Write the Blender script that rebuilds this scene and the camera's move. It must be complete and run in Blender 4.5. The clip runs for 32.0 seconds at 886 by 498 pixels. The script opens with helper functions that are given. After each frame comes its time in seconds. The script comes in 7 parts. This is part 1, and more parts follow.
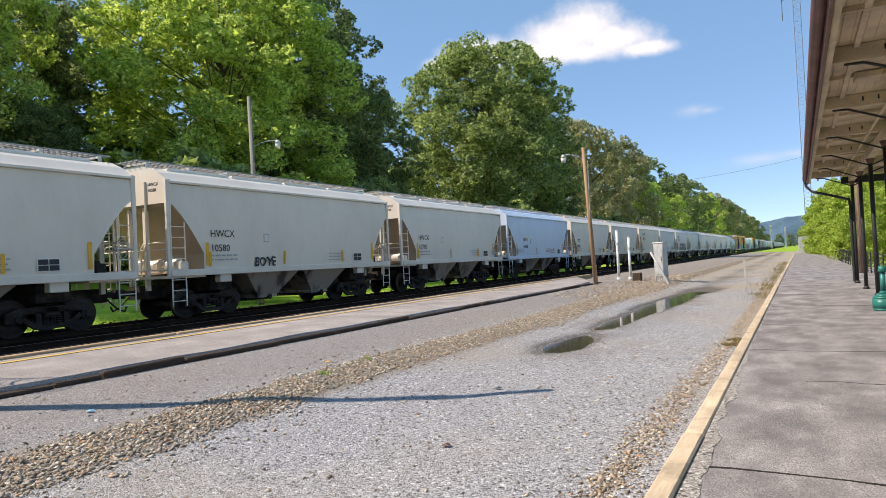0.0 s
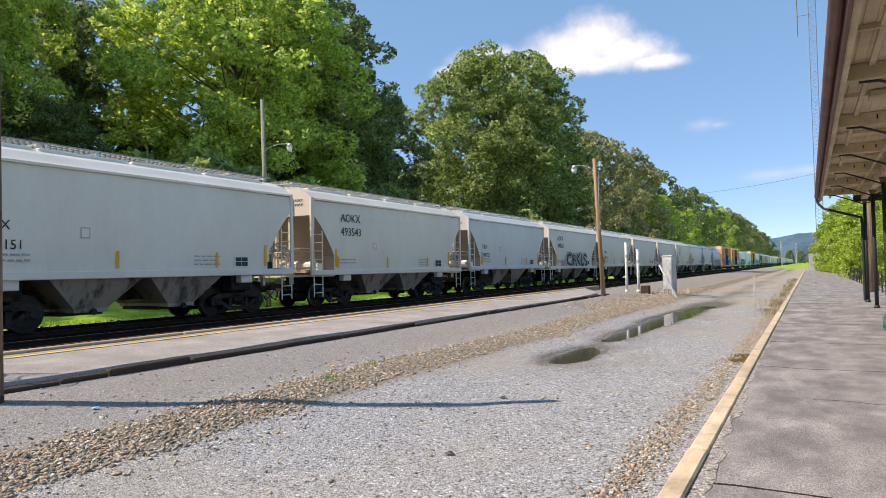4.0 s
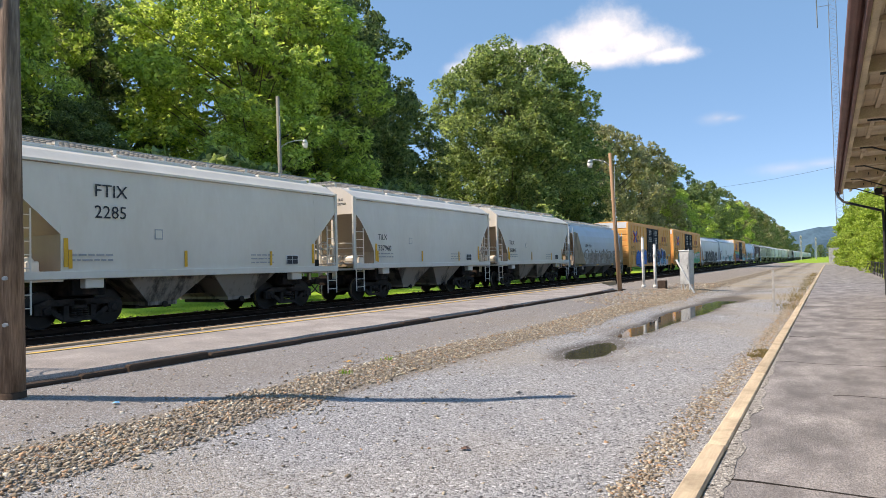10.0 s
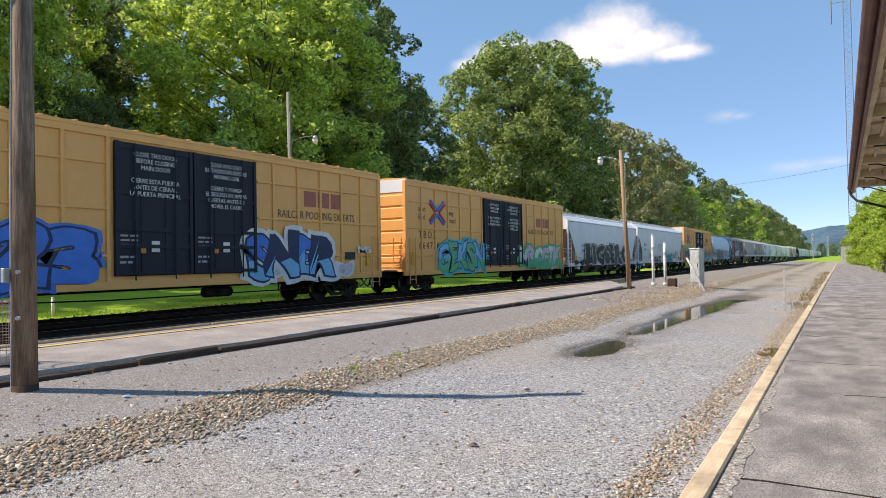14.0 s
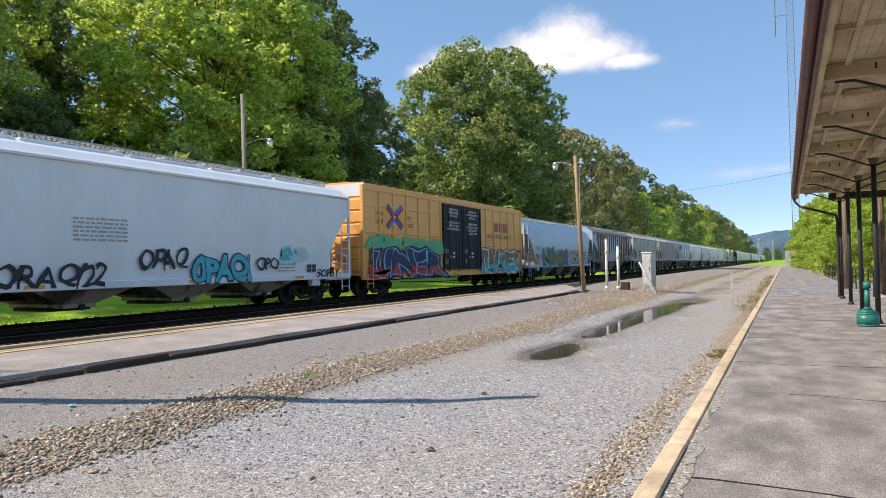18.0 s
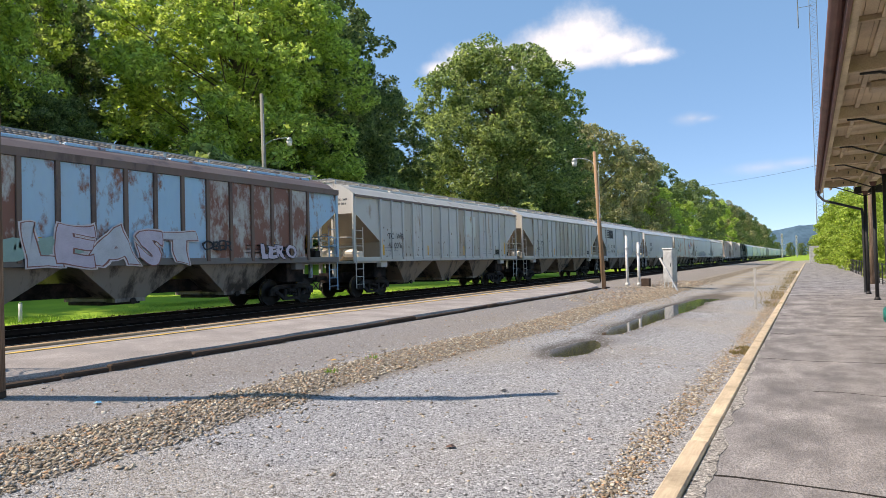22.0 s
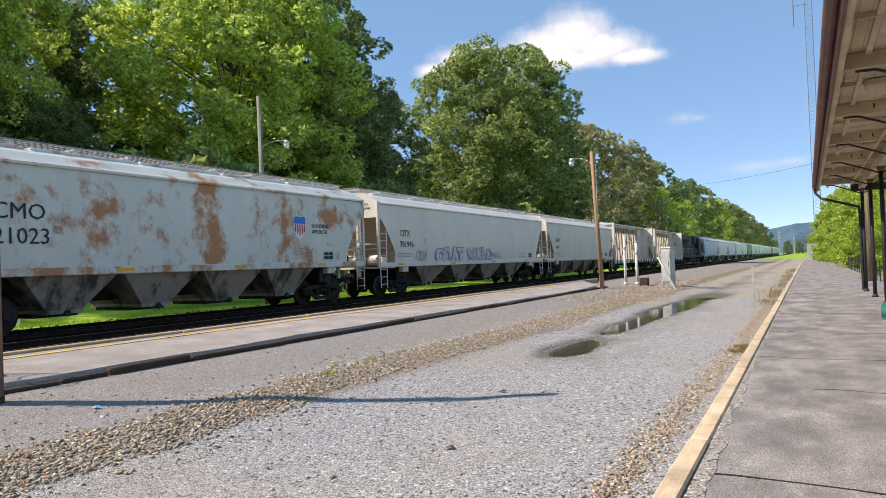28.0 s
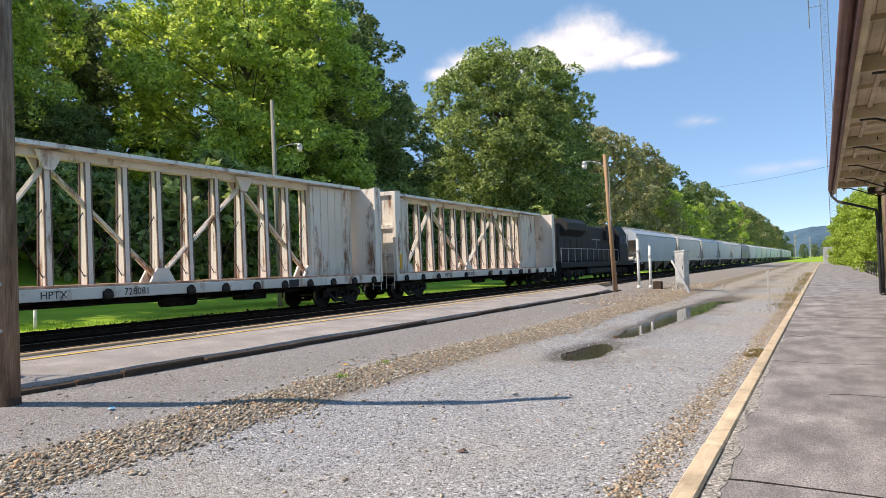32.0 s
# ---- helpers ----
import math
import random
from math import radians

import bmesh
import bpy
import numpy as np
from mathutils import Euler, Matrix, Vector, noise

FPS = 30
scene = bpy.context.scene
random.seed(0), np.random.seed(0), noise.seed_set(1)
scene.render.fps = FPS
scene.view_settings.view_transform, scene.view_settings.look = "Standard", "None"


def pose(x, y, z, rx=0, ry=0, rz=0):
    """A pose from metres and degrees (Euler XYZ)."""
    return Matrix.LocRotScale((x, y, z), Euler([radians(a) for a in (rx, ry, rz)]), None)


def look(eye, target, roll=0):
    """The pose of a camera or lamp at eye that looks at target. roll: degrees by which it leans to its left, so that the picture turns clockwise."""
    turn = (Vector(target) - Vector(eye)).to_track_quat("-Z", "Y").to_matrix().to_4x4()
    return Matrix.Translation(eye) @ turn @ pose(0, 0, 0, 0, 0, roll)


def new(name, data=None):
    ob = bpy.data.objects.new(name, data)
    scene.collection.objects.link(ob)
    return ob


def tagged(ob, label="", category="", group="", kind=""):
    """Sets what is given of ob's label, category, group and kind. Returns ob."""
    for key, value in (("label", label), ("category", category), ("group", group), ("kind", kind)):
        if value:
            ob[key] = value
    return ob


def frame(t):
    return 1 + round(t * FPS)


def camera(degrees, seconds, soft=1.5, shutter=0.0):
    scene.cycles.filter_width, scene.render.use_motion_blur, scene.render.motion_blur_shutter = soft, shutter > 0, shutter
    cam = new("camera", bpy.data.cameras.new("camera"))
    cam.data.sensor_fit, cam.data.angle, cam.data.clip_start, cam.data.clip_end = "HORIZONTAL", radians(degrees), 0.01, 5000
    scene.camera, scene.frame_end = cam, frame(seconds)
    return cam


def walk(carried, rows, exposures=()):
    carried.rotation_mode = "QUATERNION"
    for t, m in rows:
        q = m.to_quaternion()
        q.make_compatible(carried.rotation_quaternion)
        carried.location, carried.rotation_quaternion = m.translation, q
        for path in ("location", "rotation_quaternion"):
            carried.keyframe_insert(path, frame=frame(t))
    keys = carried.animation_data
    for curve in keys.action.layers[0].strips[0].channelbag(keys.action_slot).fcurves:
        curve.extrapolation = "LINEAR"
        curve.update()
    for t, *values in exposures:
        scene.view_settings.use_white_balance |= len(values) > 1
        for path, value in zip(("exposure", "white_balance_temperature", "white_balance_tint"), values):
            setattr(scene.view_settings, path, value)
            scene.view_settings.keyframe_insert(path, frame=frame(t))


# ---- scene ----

cam = camera(66.32, 32.0, soft=0.6, shutter=0.0)
EYE = (0.0, 0.0, 1.60)
TURNS = [
    (0, 91.10, 2.76, 27.75), (0.5, 91.69, 1.69, 29.18), (1, 91.87, 1.89, 31.33), (1.5, 91.86, 1.63, 31.98),
    (2, 91.70, 1.80, 30.95), (2.5, 91.76, 2.66, 30.77), (3, 91.63, 2.30, 28.98), (3.5, 91.64, 1.15, 28.35),
    (5.5, 91.92, 1.59, 28.83), (6, 91.90, 1.63, 28.98), (6.5, 91.76, 1.42, 29.16), (7, 91.69, 1.35, 29.22),
    (7.5, 91.58, 1.53, 29.26), (8, 91.51, 1.55, 29.36), (8.5, 91.42, 1.32, 29.37), (9, 91.34, 1.34, 29.43),
    (9.5, 91.38, 1.45, 29.58), (10, 91.38, 1.37, 29.71), (10.5, 91.36, 1.20, 29.75), (11, 91.38, 0.98, 29.93),
    (11.5, 91.27, 0.93, 30.12), (12, 91.17, 1.07, 30.29), (12.5, 91.14, 1.08, 30.44), (13, 91.12, 1.27, 30.46),
    (13.5, 91.10, 1.02, 30.40), (14, 91.10, 1.01, 30.48), (14.5, 91.14, 1.22, 30.50), (16.5, 91.49, 1.09, 27.32),
    (17, 91.49, 1.21, 26.65), (17.5, 91.44, 1.09, 26.69), (18, 91.39, 1.08, 26.84), (18.5, 91.31, 1.09, 26.94),
    (19, 91.21, 1.32, 27.12), (19.5, 91.14, 1.27, 27.24), (20, 91.22, 1.37, 27.63), (20.5, 91.30, 1.37, 27.87),
    (21, 91.22, 1.31, 28.07), (21.5, 91.24, 1.31, 28.28), (22, 91.20, 1.42, 28.45), (22.5, 91.14, 1.58, 28.61),
    (23, 91.13, 1.45, 28.74), (23.5, 91.12, 1.32, 28.77), (24, 91.13, 1.12, 28.60), (24.5, 91.16, 1.08, 28.48),
    (25, 91.31, 1.29, 28.44), (25.5, 91.27, 1.19, 28.24), (27.5, 91.26, 1.76, 28.31), (28, 91.29, 1.94, 28.30),
    (28.5, 91.29, 1.99, 28.38), (29, 91.29, 1.90, 28.42), (29.5, 91.37, 1.91, 28.53), (30, 91.39, 1.81, 28.74),
    (30.5, 91.51, 1.58, 29.16), (31, 91.58, 1.54, 29.30), (31.5, 91.54, 1.70, 29.35), (32, 91.58, 1.85, 29.35)]
walk(cam, [(t, pose(*EYE, a, b, c)) for t, a, b, c in TURNS], exposures=[(0.0, 0.55, 6980, 17.5), (32.0, 0.55, 6980, 17.5)])

# ---- daylight: a clear morning sky, the sun behind the train on the viewer's left ----
SUN_ELEV = radians(43.5)
SUN_DIR = Vector((-0.85, -0.527, 0.0)).normalized()   # towards the sun, on the ground
world = bpy.data.worlds.new("sky")
scene.world = world
world.use_nodes = True
wn, wl = world.node_tree.nodes, world.node_tree.links
sky = wn.new("ShaderNodeTexSky")
sky.sky_type = "NISHITA"
sky.sun_disc = False
sky.sun_elevation = SUN_ELEV
sky.altitude = 3600
sky.sun_rotation = math.atan2(SUN_DIR.x, SUN_DIR.y)
sky.air_density, sky.dust_density, sky.ozone_density = 0.85, 0.0, 1.0
wn["Background"].inputs["Strength"].default_value = 0.165
air = wn.new("ShaderNodeMix")          # the even azure of a clear summer sky over the computed one
air.data_type = "RGBA"
air.inputs["Factor"].default_value = 0.58
air.inputs["B"].default_value = (0.90, 2.05, 3.45, 1)
wl.new(sky.outputs["Color"], air.inputs["A"])
wl.new(air.outputs["Result"], wn["Background"].inputs["Color"])
sun_data = bpy.data.lights.new("sun", "SUN")
sun_data.energy, sun_data.angle, sun_data.color = 4.4, radians(0.53), (1.0, 0.93, 0.80)
sun = new("sun", sun_data)
sun.matrix_world = look((0, 0, 0), -Vector((SUN_DIR.x * math.cos(SUN_ELEV), SUN_DIR.y * math.cos(SUN_ELEV), math.sin(SUN_ELEV))))

# ---- materials ----
def mat(name, base, rough=0.7, metal=0.0, dark=None, scale=6.0, amount=0.35, fine=60.0, bump=0.15, spec=0.4,
        dirt=None, dirt_scale=0.8, dirt_cover=0.45, dirt_stretch=(1, 1, 1), per_object=0.0, stretch=(1, 1, 1), space="Object", grain=0.35, dirt_soft=0.1):
    """A surface with two scales of variation, optional stains, and fine relief."""
    m = bpy.data.materials.new(name)
    m.use_nodes = True
    n, l = m.node_tree.nodes, m.node_tree.links
    b = n["Principled BSDF"]
    b.inputs["Roughness"].default_value, b.inputs["Metallic"].default_value = rough, metal
    b.inputs["Specular IOR Level"].default_value = spec
    tc = n.new("ShaderNodeTexCoord")
    mp = n.new("ShaderNodeMapping")
    mp.inputs["Scale"].default_value = stretch
    l.new(tc.outputs[space], mp.inputs["Vector"])
    big = n.new("ShaderNodeTexNoise")
    big.inputs["Scale"].default_value, big.inputs["Detail"].default_value = scale, 6
    small = n.new("ShaderNodeTexNoise")
    small.inputs["Scale"].default_value, small.inputs["Detail"].default_value = fine, 4
    for t in (big, small):
        l.new(mp.outputs["Vector"], t.inputs["Vector"])
    dark = dark or tuple(c * (1 - amount) for c in base)
    mix = n.new("ShaderNodeMix")
    mix.data_type = "RGBA"
    mix.inputs["A"].default_value, mix.inputs["B"].default_value = (*dark, 1), (*base, 1)
    ramp = n.new("ShaderNodeMapRange")
    ramp.inputs["From Min"].default_value, ramp.inputs["From Max"].default_value = 0.3, 0.62
    l.new(big.outputs["Fac"], ramp.inputs["Value"])
    l.new(ramp.outputs["Result"], mix.inputs["Factor"])
    speck = n.new("ShaderNodeMix")
    speck.data_type, speck.blend_type = "RGBA", "OVERLAY"
    speck.inputs["Factor"].default_value = grain
    l.new(mix.outputs["Result"], speck.inputs["A"])
    l.new(small.outputs["Fac"], speck.inputs["B"])
    out = speck.outputs["Result"]
    if dirt:
        stain = n.new("ShaderNodeTexNoise")
        stain.inputs["Scale"].default_value, stain.inputs["Detail"].default_value = dirt_scale, 8
        stain.inputs["Roughness"].default_value = 0.65
        smear = n.new("ShaderNodeMapping")
        smear.inputs["Scale"].default_value = dirt_stretch
        l.new(tc.outputs[space], smear.inputs["Vector"])
        l.new(smear.outputs["Vector"], stain.inputs["Vector"])
        edge = n.new("ShaderNodeMapRange")
        edge.inputs["From Min"].default_value, edge.inputs["From Max"].default_value = 1 - dirt_cover - dirt_soft, 1 - dirt_cover + dirt_soft + 0.02
        l.new(stain.outputs["Fac"], edge.inputs["Value"])
        dm = n.new("ShaderNodeMix")
        dm.data_type = "RGBA"
        l.new(edge.outputs["Result"], dm.inputs["Factor"])
        l.new(out, dm.inputs["A"])
        dm.inputs["B"].default_value = (*dirt, 1)
        out = dm.outputs["Result"]
    if per_object:
        info = n.new("ShaderNodeObjectInfo")
        hsv = n.new("ShaderNodeHueSaturation")
        rng = n.new("ShaderNodeMapRange")
        rng.inputs["To Min"].default_value, rng.inputs["To Max"].default_value = 1 - per_object, 1 + per_object
        l.new(info.outputs["Random"], rng.inputs["Value"])
        l.new(rng.outputs["Result"], hsv.inputs["Value"])
        l.new(out, hsv.inputs["Color"])
        out = hsv.outputs["Color"]
    l.new(out, b.inputs["Base Color"])
    if bump:
        bp = n.new("ShaderNodeBump")
        bp.inputs["Strength"].default_value, bp.inputs["Distance"].default_value = bump, 0.01
        l.new(small.outputs["Fac"], bp.inputs["Height"])
        l.new(bp.outputs["Normal"], b.inputs["Normal"])
    return m


def leaf_mat(name, light, deep):
    """Leaves: colour varies from leaf to leaf, light passes through them."""
    m = bpy.data.materials.new(name)
    m.use_nodes = True
    n, l = m.node_tree.nodes, m.node_tree.links
    b = n["Principled BSDF"]
    geo = n.new("ShaderNodeNewGeometry")
    mix = n.new("ShaderNodeMix")
    mix.data_type = "RGBA"
    mix.inputs["A"].default_value, mix.inputs["B"].default_value = (*deep, 1), (*light, 1)
    l.new(geo.outputs["Random Per Island"], mix.inputs["Factor"])
    l.new(mix.outputs["Result"], b.inputs["Base Color"])
    b.inputs["Roughness"].default_value = 0.55
    b.inputs["Specular IOR Level"].default_value = 0.25
    tr = n.new("ShaderNodeBsdfTranslucent")
    warm = n.new("ShaderNodeMix")
    warm.data_type, warm.blend_type = "RGBA", "MULTIPLY"
    warm.inputs["Factor"].default_value = 1.0
    warm.inputs["B"].default_value = (1.5, 1.5, 1.0, 1)
    l.new(mix.outputs["Result"], warm.inputs["A"])
    l.new(warm.outputs["Result"], tr.inputs["Color"])
    add = n.new("ShaderNodeMixShader")
    add.inputs["Fac"].default_value = 0.44
    l.new(b.outputs["BSDF"], add.inputs[1])
    l.new(tr.outputs["BSDF"], add.inputs[2])
    l.new(add.outputs["Shader"], n["Material Output"].inputs["Surface"])
    return m


def gravel_mat(name, lights, darks, cell, tan, wet=None):
    """Crushed stone: every stone has its own tone, with larger drifts of tone and bare tan earth."""
    m = bpy.data.materials.new(name)
    m.use_nodes = True
    n, l = m.node_tree.nodes, m.node_tree.links
    b = n["Principled BSDF"]
    b.inputs["Roughness"].default_value, b.inputs["Specular IOR Level"].default_value = 0.9, 0.25
    tc = n.new("ShaderNodeTexCoord")

    def cells(scale):
        v = n.new("ShaderNodeTexVoronoi")
        v.inputs["Scale"].default_value = scale
        l.new(tc.outputs["Object"], v.inputs["Vector"])
        return v

    def soft(scale, detail=6):
        t = n.new("ShaderNodeTexNoise")
        t.inputs["Scale"].default_value, t.inputs["Detail"].default_value = scale, detail
        l.new(tc.outputs["Object"], t.inputs["Vector"])
        return t.outputs["Fac"]

    def blend(fac, a, c, mode="MIX"):
        x = n.new("ShaderNodeMix")
        x.data_type, x.blend_type = "RGBA", mode
        for sock, val in (("Factor", fac), ("A", a), ("B", c)):
            if isinstance(val, (tuple, float)):
                x.inputs[sock].default_value = (*val, 1) if isinstance(val, tuple) else val
            else:
                l.new(val, x.inputs[sock])
        return x.outputs["Result"]

    def span(v, lo, hi, out=(0.0, 1.0)):
        r = n.new("ShaderNodeMapRange")
        for sock, val in zip(("From Min", "From Max", "To Min", "To Max"), (lo, hi, *out)):
            r.inputs[sock].default_value = val
        l.new(v, r.inputs["Value"])
        return r.outputs["Result"]
    fine, mid = cells(cell), cells(cell * 0.62)
    sep = n.new("ShaderNodeSeparateColor")
    l.new(fine.outputs["Color"], sep.inputs[0])
    sep2 = n.new("ShaderNodeSeparateColor")
    l.new(mid.outputs["Color"], sep2.inputs[0])
    col = blend(sep.outputs[0], darks, lights)
    col = blend(span(sep2.outputs[0], 0.95, 0.97), col, tuple(min(0.7, c * 1.3) for c in lights))
    col = blend(span(sep2.outputs[1], 0.93, 0.95), col, tuple(c * 0.5 for c in darks))
    col = blend(span(soft(0.35), 0.35, 0.7, (0.0, 0.08)), col, darks)
    if tan:
        pos = n.new("ShaderNodeSeparateXYZ")
        l.new(tc.outputs["Object"], pos.inputs[0])
        add = n.new("ShaderNodeMath")
        add.operation = "ADD"
        l.new(span(pos.outputs[1], 14.0, 45.0, (0.0, 0.75)), add.inputs[0])
        l.new(span(soft(0.22, 8), 0.40, 0.72, (-0.25, 0.75)), add.inputs[1])
        add.use_clamp = True
        col = blend(add.outputs[0], col, blend(sep.outputs[1], tuple(c * 0.72 for c in tan), tan))
    if tan:
        # finer, browner gravel between the ridge and the low platform
        col = blend(span(pos.outputs[0], -6.2, -7.0, (0.0, 0.72)), col, blend(sep.outputs[1], (0.12, 0.105, 0.095), (0.34, 0.30, 0.27)))
        # tan earth under the ridge of stones
        away = n.new("ShaderNodeMath")
        away.operation = "ABSOLUTE"
        off = n.new("ShaderNodeMath")
        off.inputs[1].default_value = 5.95
        l.new(pos.outputs[0], off.inputs[0])
        l.new(off.outputs[0], away.inputs[0])
        col = blend(span(away.outputs[0], 0.75, 0.45, (0.0, 0.9)), col, blend(sep.outputs[1], (0.10, 0.08, 0.055), (0.30, 0.24, 0.17)))
        # damp earth in the hollows round the puddles
        wet_run = n.new("ShaderNodeMath")
        wet_run.operation = "MULTIPLY"
        l.new(span(pos.outputs[2], -0.050, -0.084), wet_run.inputs[0])
        l.new(span(pos.outputs[1], 9.5, 11.5), wet_run.inputs[1])
        damp = wet_run.outputs[0]
        col = blend(damp, col, blend(0.78, col, (0.075, 0.060, 0.048)))
    l.new(col, b.inputs["Base Color"])
    bp = n.new("ShaderNodeBump")
    bp.inputs["Strength"].default_value, bp.inputs["Distance"].default_value = 0.9, 0.010
    mx = n.new("ShaderNodeMath")
    mx.operation = "MULTIPLY_ADD"
    mx.inputs[1].default_value = 0.6
    l.new(mid.outputs["Distance"], mx.inputs[0])
    l.new(fine.outputs["Distance"], mx.inputs[2])
    inv = n.new("ShaderNodeMath")
    inv.operation = "SUBTRACT"
    inv.inputs[0].default_value = 1.0
    l.new(mx.outputs[0], inv.inputs[1])
    l.new(inv.outputs[0], bp.inputs["Height"])
    l.new(bp.outputs["Normal"], b.inputs["Normal"])
    return m


M_GRAVEL = gravel_mat("grey crushed gravel", (0.49, 0.49, 0.50), (0.13, 0.13, 0.136), 62.0, (0.40, 0.34, 0.26))
M_WATER = bpy.data.materials.new("puddle water")
M_WATER.use_nodes = True
for sock, val in (("Base Color", (0.055, 0.046, 0.038, 1)), ("Roughness", 0.05), ("IOR", 1.33), ("Specular IOR Level", 0.5)):
    M_WATER.node_tree.nodes["Principled BSDF"].inputs[sock].default_value = val
M_ASPH = mat("worn asphalt", (0.36, 0.335, 0.325), 0.92, dark=(0.20, 0.188, 0.184), stretch=(1.3, 0.9, 1), scale=1.4, fine=60, bump=1.0, grain=1.0, spec=0.2, dirt=(0.145, 0.135, 0.135), dirt_scale=1.3, dirt_cover=0.46, dirt_soft=0.14, dirt_stretch=(1.4, 0.6, 1))
M_LPLAT = mat("pinkish platform asphalt", (0.39, 0.345, 0.315), 0.92, scale=1.1, fine=45, bump=0.8, grain=0.8, dirt=(0.25, 0.225, 0.21), dirt_scale=0.8, dirt_cover=0.4)
M_KERB = mat("tan timber kerb", (0.63, 0.50, 0.345), 0.85, scale=3, fine=40, bump=0.4, stretch=(1, 0.1, 1), dirt=(0.36, 0.28, 0.19), dirt_scale=2.0, dirt_cover=0.42, per_object=0.13)
M_EDGE = mat("sunlit tan edge timber", (0.47, 0.33, 0.20), 0.95, spec=0.08, scale=3, fine=40, bump=0.4, stretch=(1, 0.1, 1), dirt=(0.45, 0.33, 0.22), dirt_scale=2.0, dirt_cover=0.3)
M_YELLOW = mat("worn yellow line paint", (0.80, 0.50, 0.10), 0.8, scale=5, dirt=(0.40, 0.33, 0.22), dirt_scale=3, dirt_cover=0.4)
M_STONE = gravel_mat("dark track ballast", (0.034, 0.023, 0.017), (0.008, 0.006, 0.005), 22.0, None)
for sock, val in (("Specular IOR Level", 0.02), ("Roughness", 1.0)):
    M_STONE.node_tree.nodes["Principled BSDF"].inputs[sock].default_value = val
M_RAIL = mat("rail steel", (0.30, 0.25, 0.22), 0.38, metal=0.75, scale=3, bump=0.1)
M_RAILSIDE = mat("rusty rail side", (0.050, 0.032, 0.023), 0.95, scale=3, bump=0.1, spec=0.05)
M_TIE = mat("creosoted tie", (0.035, 0.025, 0.02), 1.0, spec=0.03, scale=3, stretch=(0.2, 1, 1))
M_GRASS = mat("mown grass", (0.30, 0.43, 0.04), 0.9, dark=(0.19, 0.31, 0.03), scale=0.4, fine=25, bump=1.0, spec=0.1)
M_WOODPOLE = mat("weathered pole wood", (0.30, 0.215, 0.16), 0.92, dark=(0.13, 0.088, 0.062), scale=7, fine=45, bump=0.9, grain=0.8, spec=0.1, stretch=(3, 3, 0.12), dirt=(0.10, 0.07, 0.05), dirt_scale=5, dirt_cover=0.42, dirt_stretch=(2, 2, 0.25))
M_RUSTPOLE = mat("red-brown pole wood", (0.38, 0.235, 0.135), 0.9, scale=2.5, fine=30, bump=0.5, stretch=(3, 3, 0.15))
M_BLACKIRON = mat("black painted iron", (0.03, 0.03, 0.032), 0.5, scale=5, bump=0.1)
M_CANOPY = mat("cream painted boards", (0.64, 0.52, 0.37), 0.7, scale=1.5, fine=40, bump=0.2, dirt=(0.40, 0.30, 0.20), dirt_scale=1.4, dirt_cover=0.36)
M_GUTTER = mat("red-brown gutter", (0.17, 0.085, 0.07), 0.6, scale=2, bump=0.1)
M_GALV = mat("galvanised steel", (0.52, 0.53, 0.53), 0.5, metal=0.3, scale=3, bump=0.1)
M_MAST = mat("dull grey mast steel", (0.20, 0.22, 0.25), 0.7, scale=3, bump=0.0)
M_WHITE = mat("white paint", (0.75, 0.74, 0.70), 0.6, scale=4, bump=0.1, dirt=(0.45, 0.38, 0.30), dirt_scale=1.5, dirt_cover=0.3)
M_BLACK = mat("sooty black", (0.018, 0.016, 0.015), 0.85, spec=0.12, scale=3, bump=0.3, dirt=(0.07, 0.05, 0.04), dirt_scale=2)
M_BARK = mat("grey-brown bark", (0.16, 0.12, 0.09), 0.95, scale=3, fine=20, bump=0.8, stretch=(2, 2, 0.4))
L_BRIGHT = leaf_mat("yellow-green leaves", (0.66, 0.75, 0.22), (0.18, 0.265, 0.07))
L_LIME = leaf_mat("lime green leaves", (0.48, 0.58, 0.12), (0.20, 0.30, 0.05))
L_MID = leaf_mat("green leaves", (0.42, 0.50, 0.20), (0.08, 0.122, 0.052))
# aerial haze mixed into the leaf colours: paler, greyer greens for far trees
L_HAZE = leaf_mat("haze-paled green leaves", (0.30, 0.36, 0.17), (0.12, 0.165, 0.08))
L_DARK = leaf_mat("deep green leaves", (0.31, 0.38, 0.165), (0.05, 0.078, 0.038))
L_OLIVE = leaf_mat("olive leaves", (0.46, 0.43, 0.27), (0.22, 0.235, 0.13))

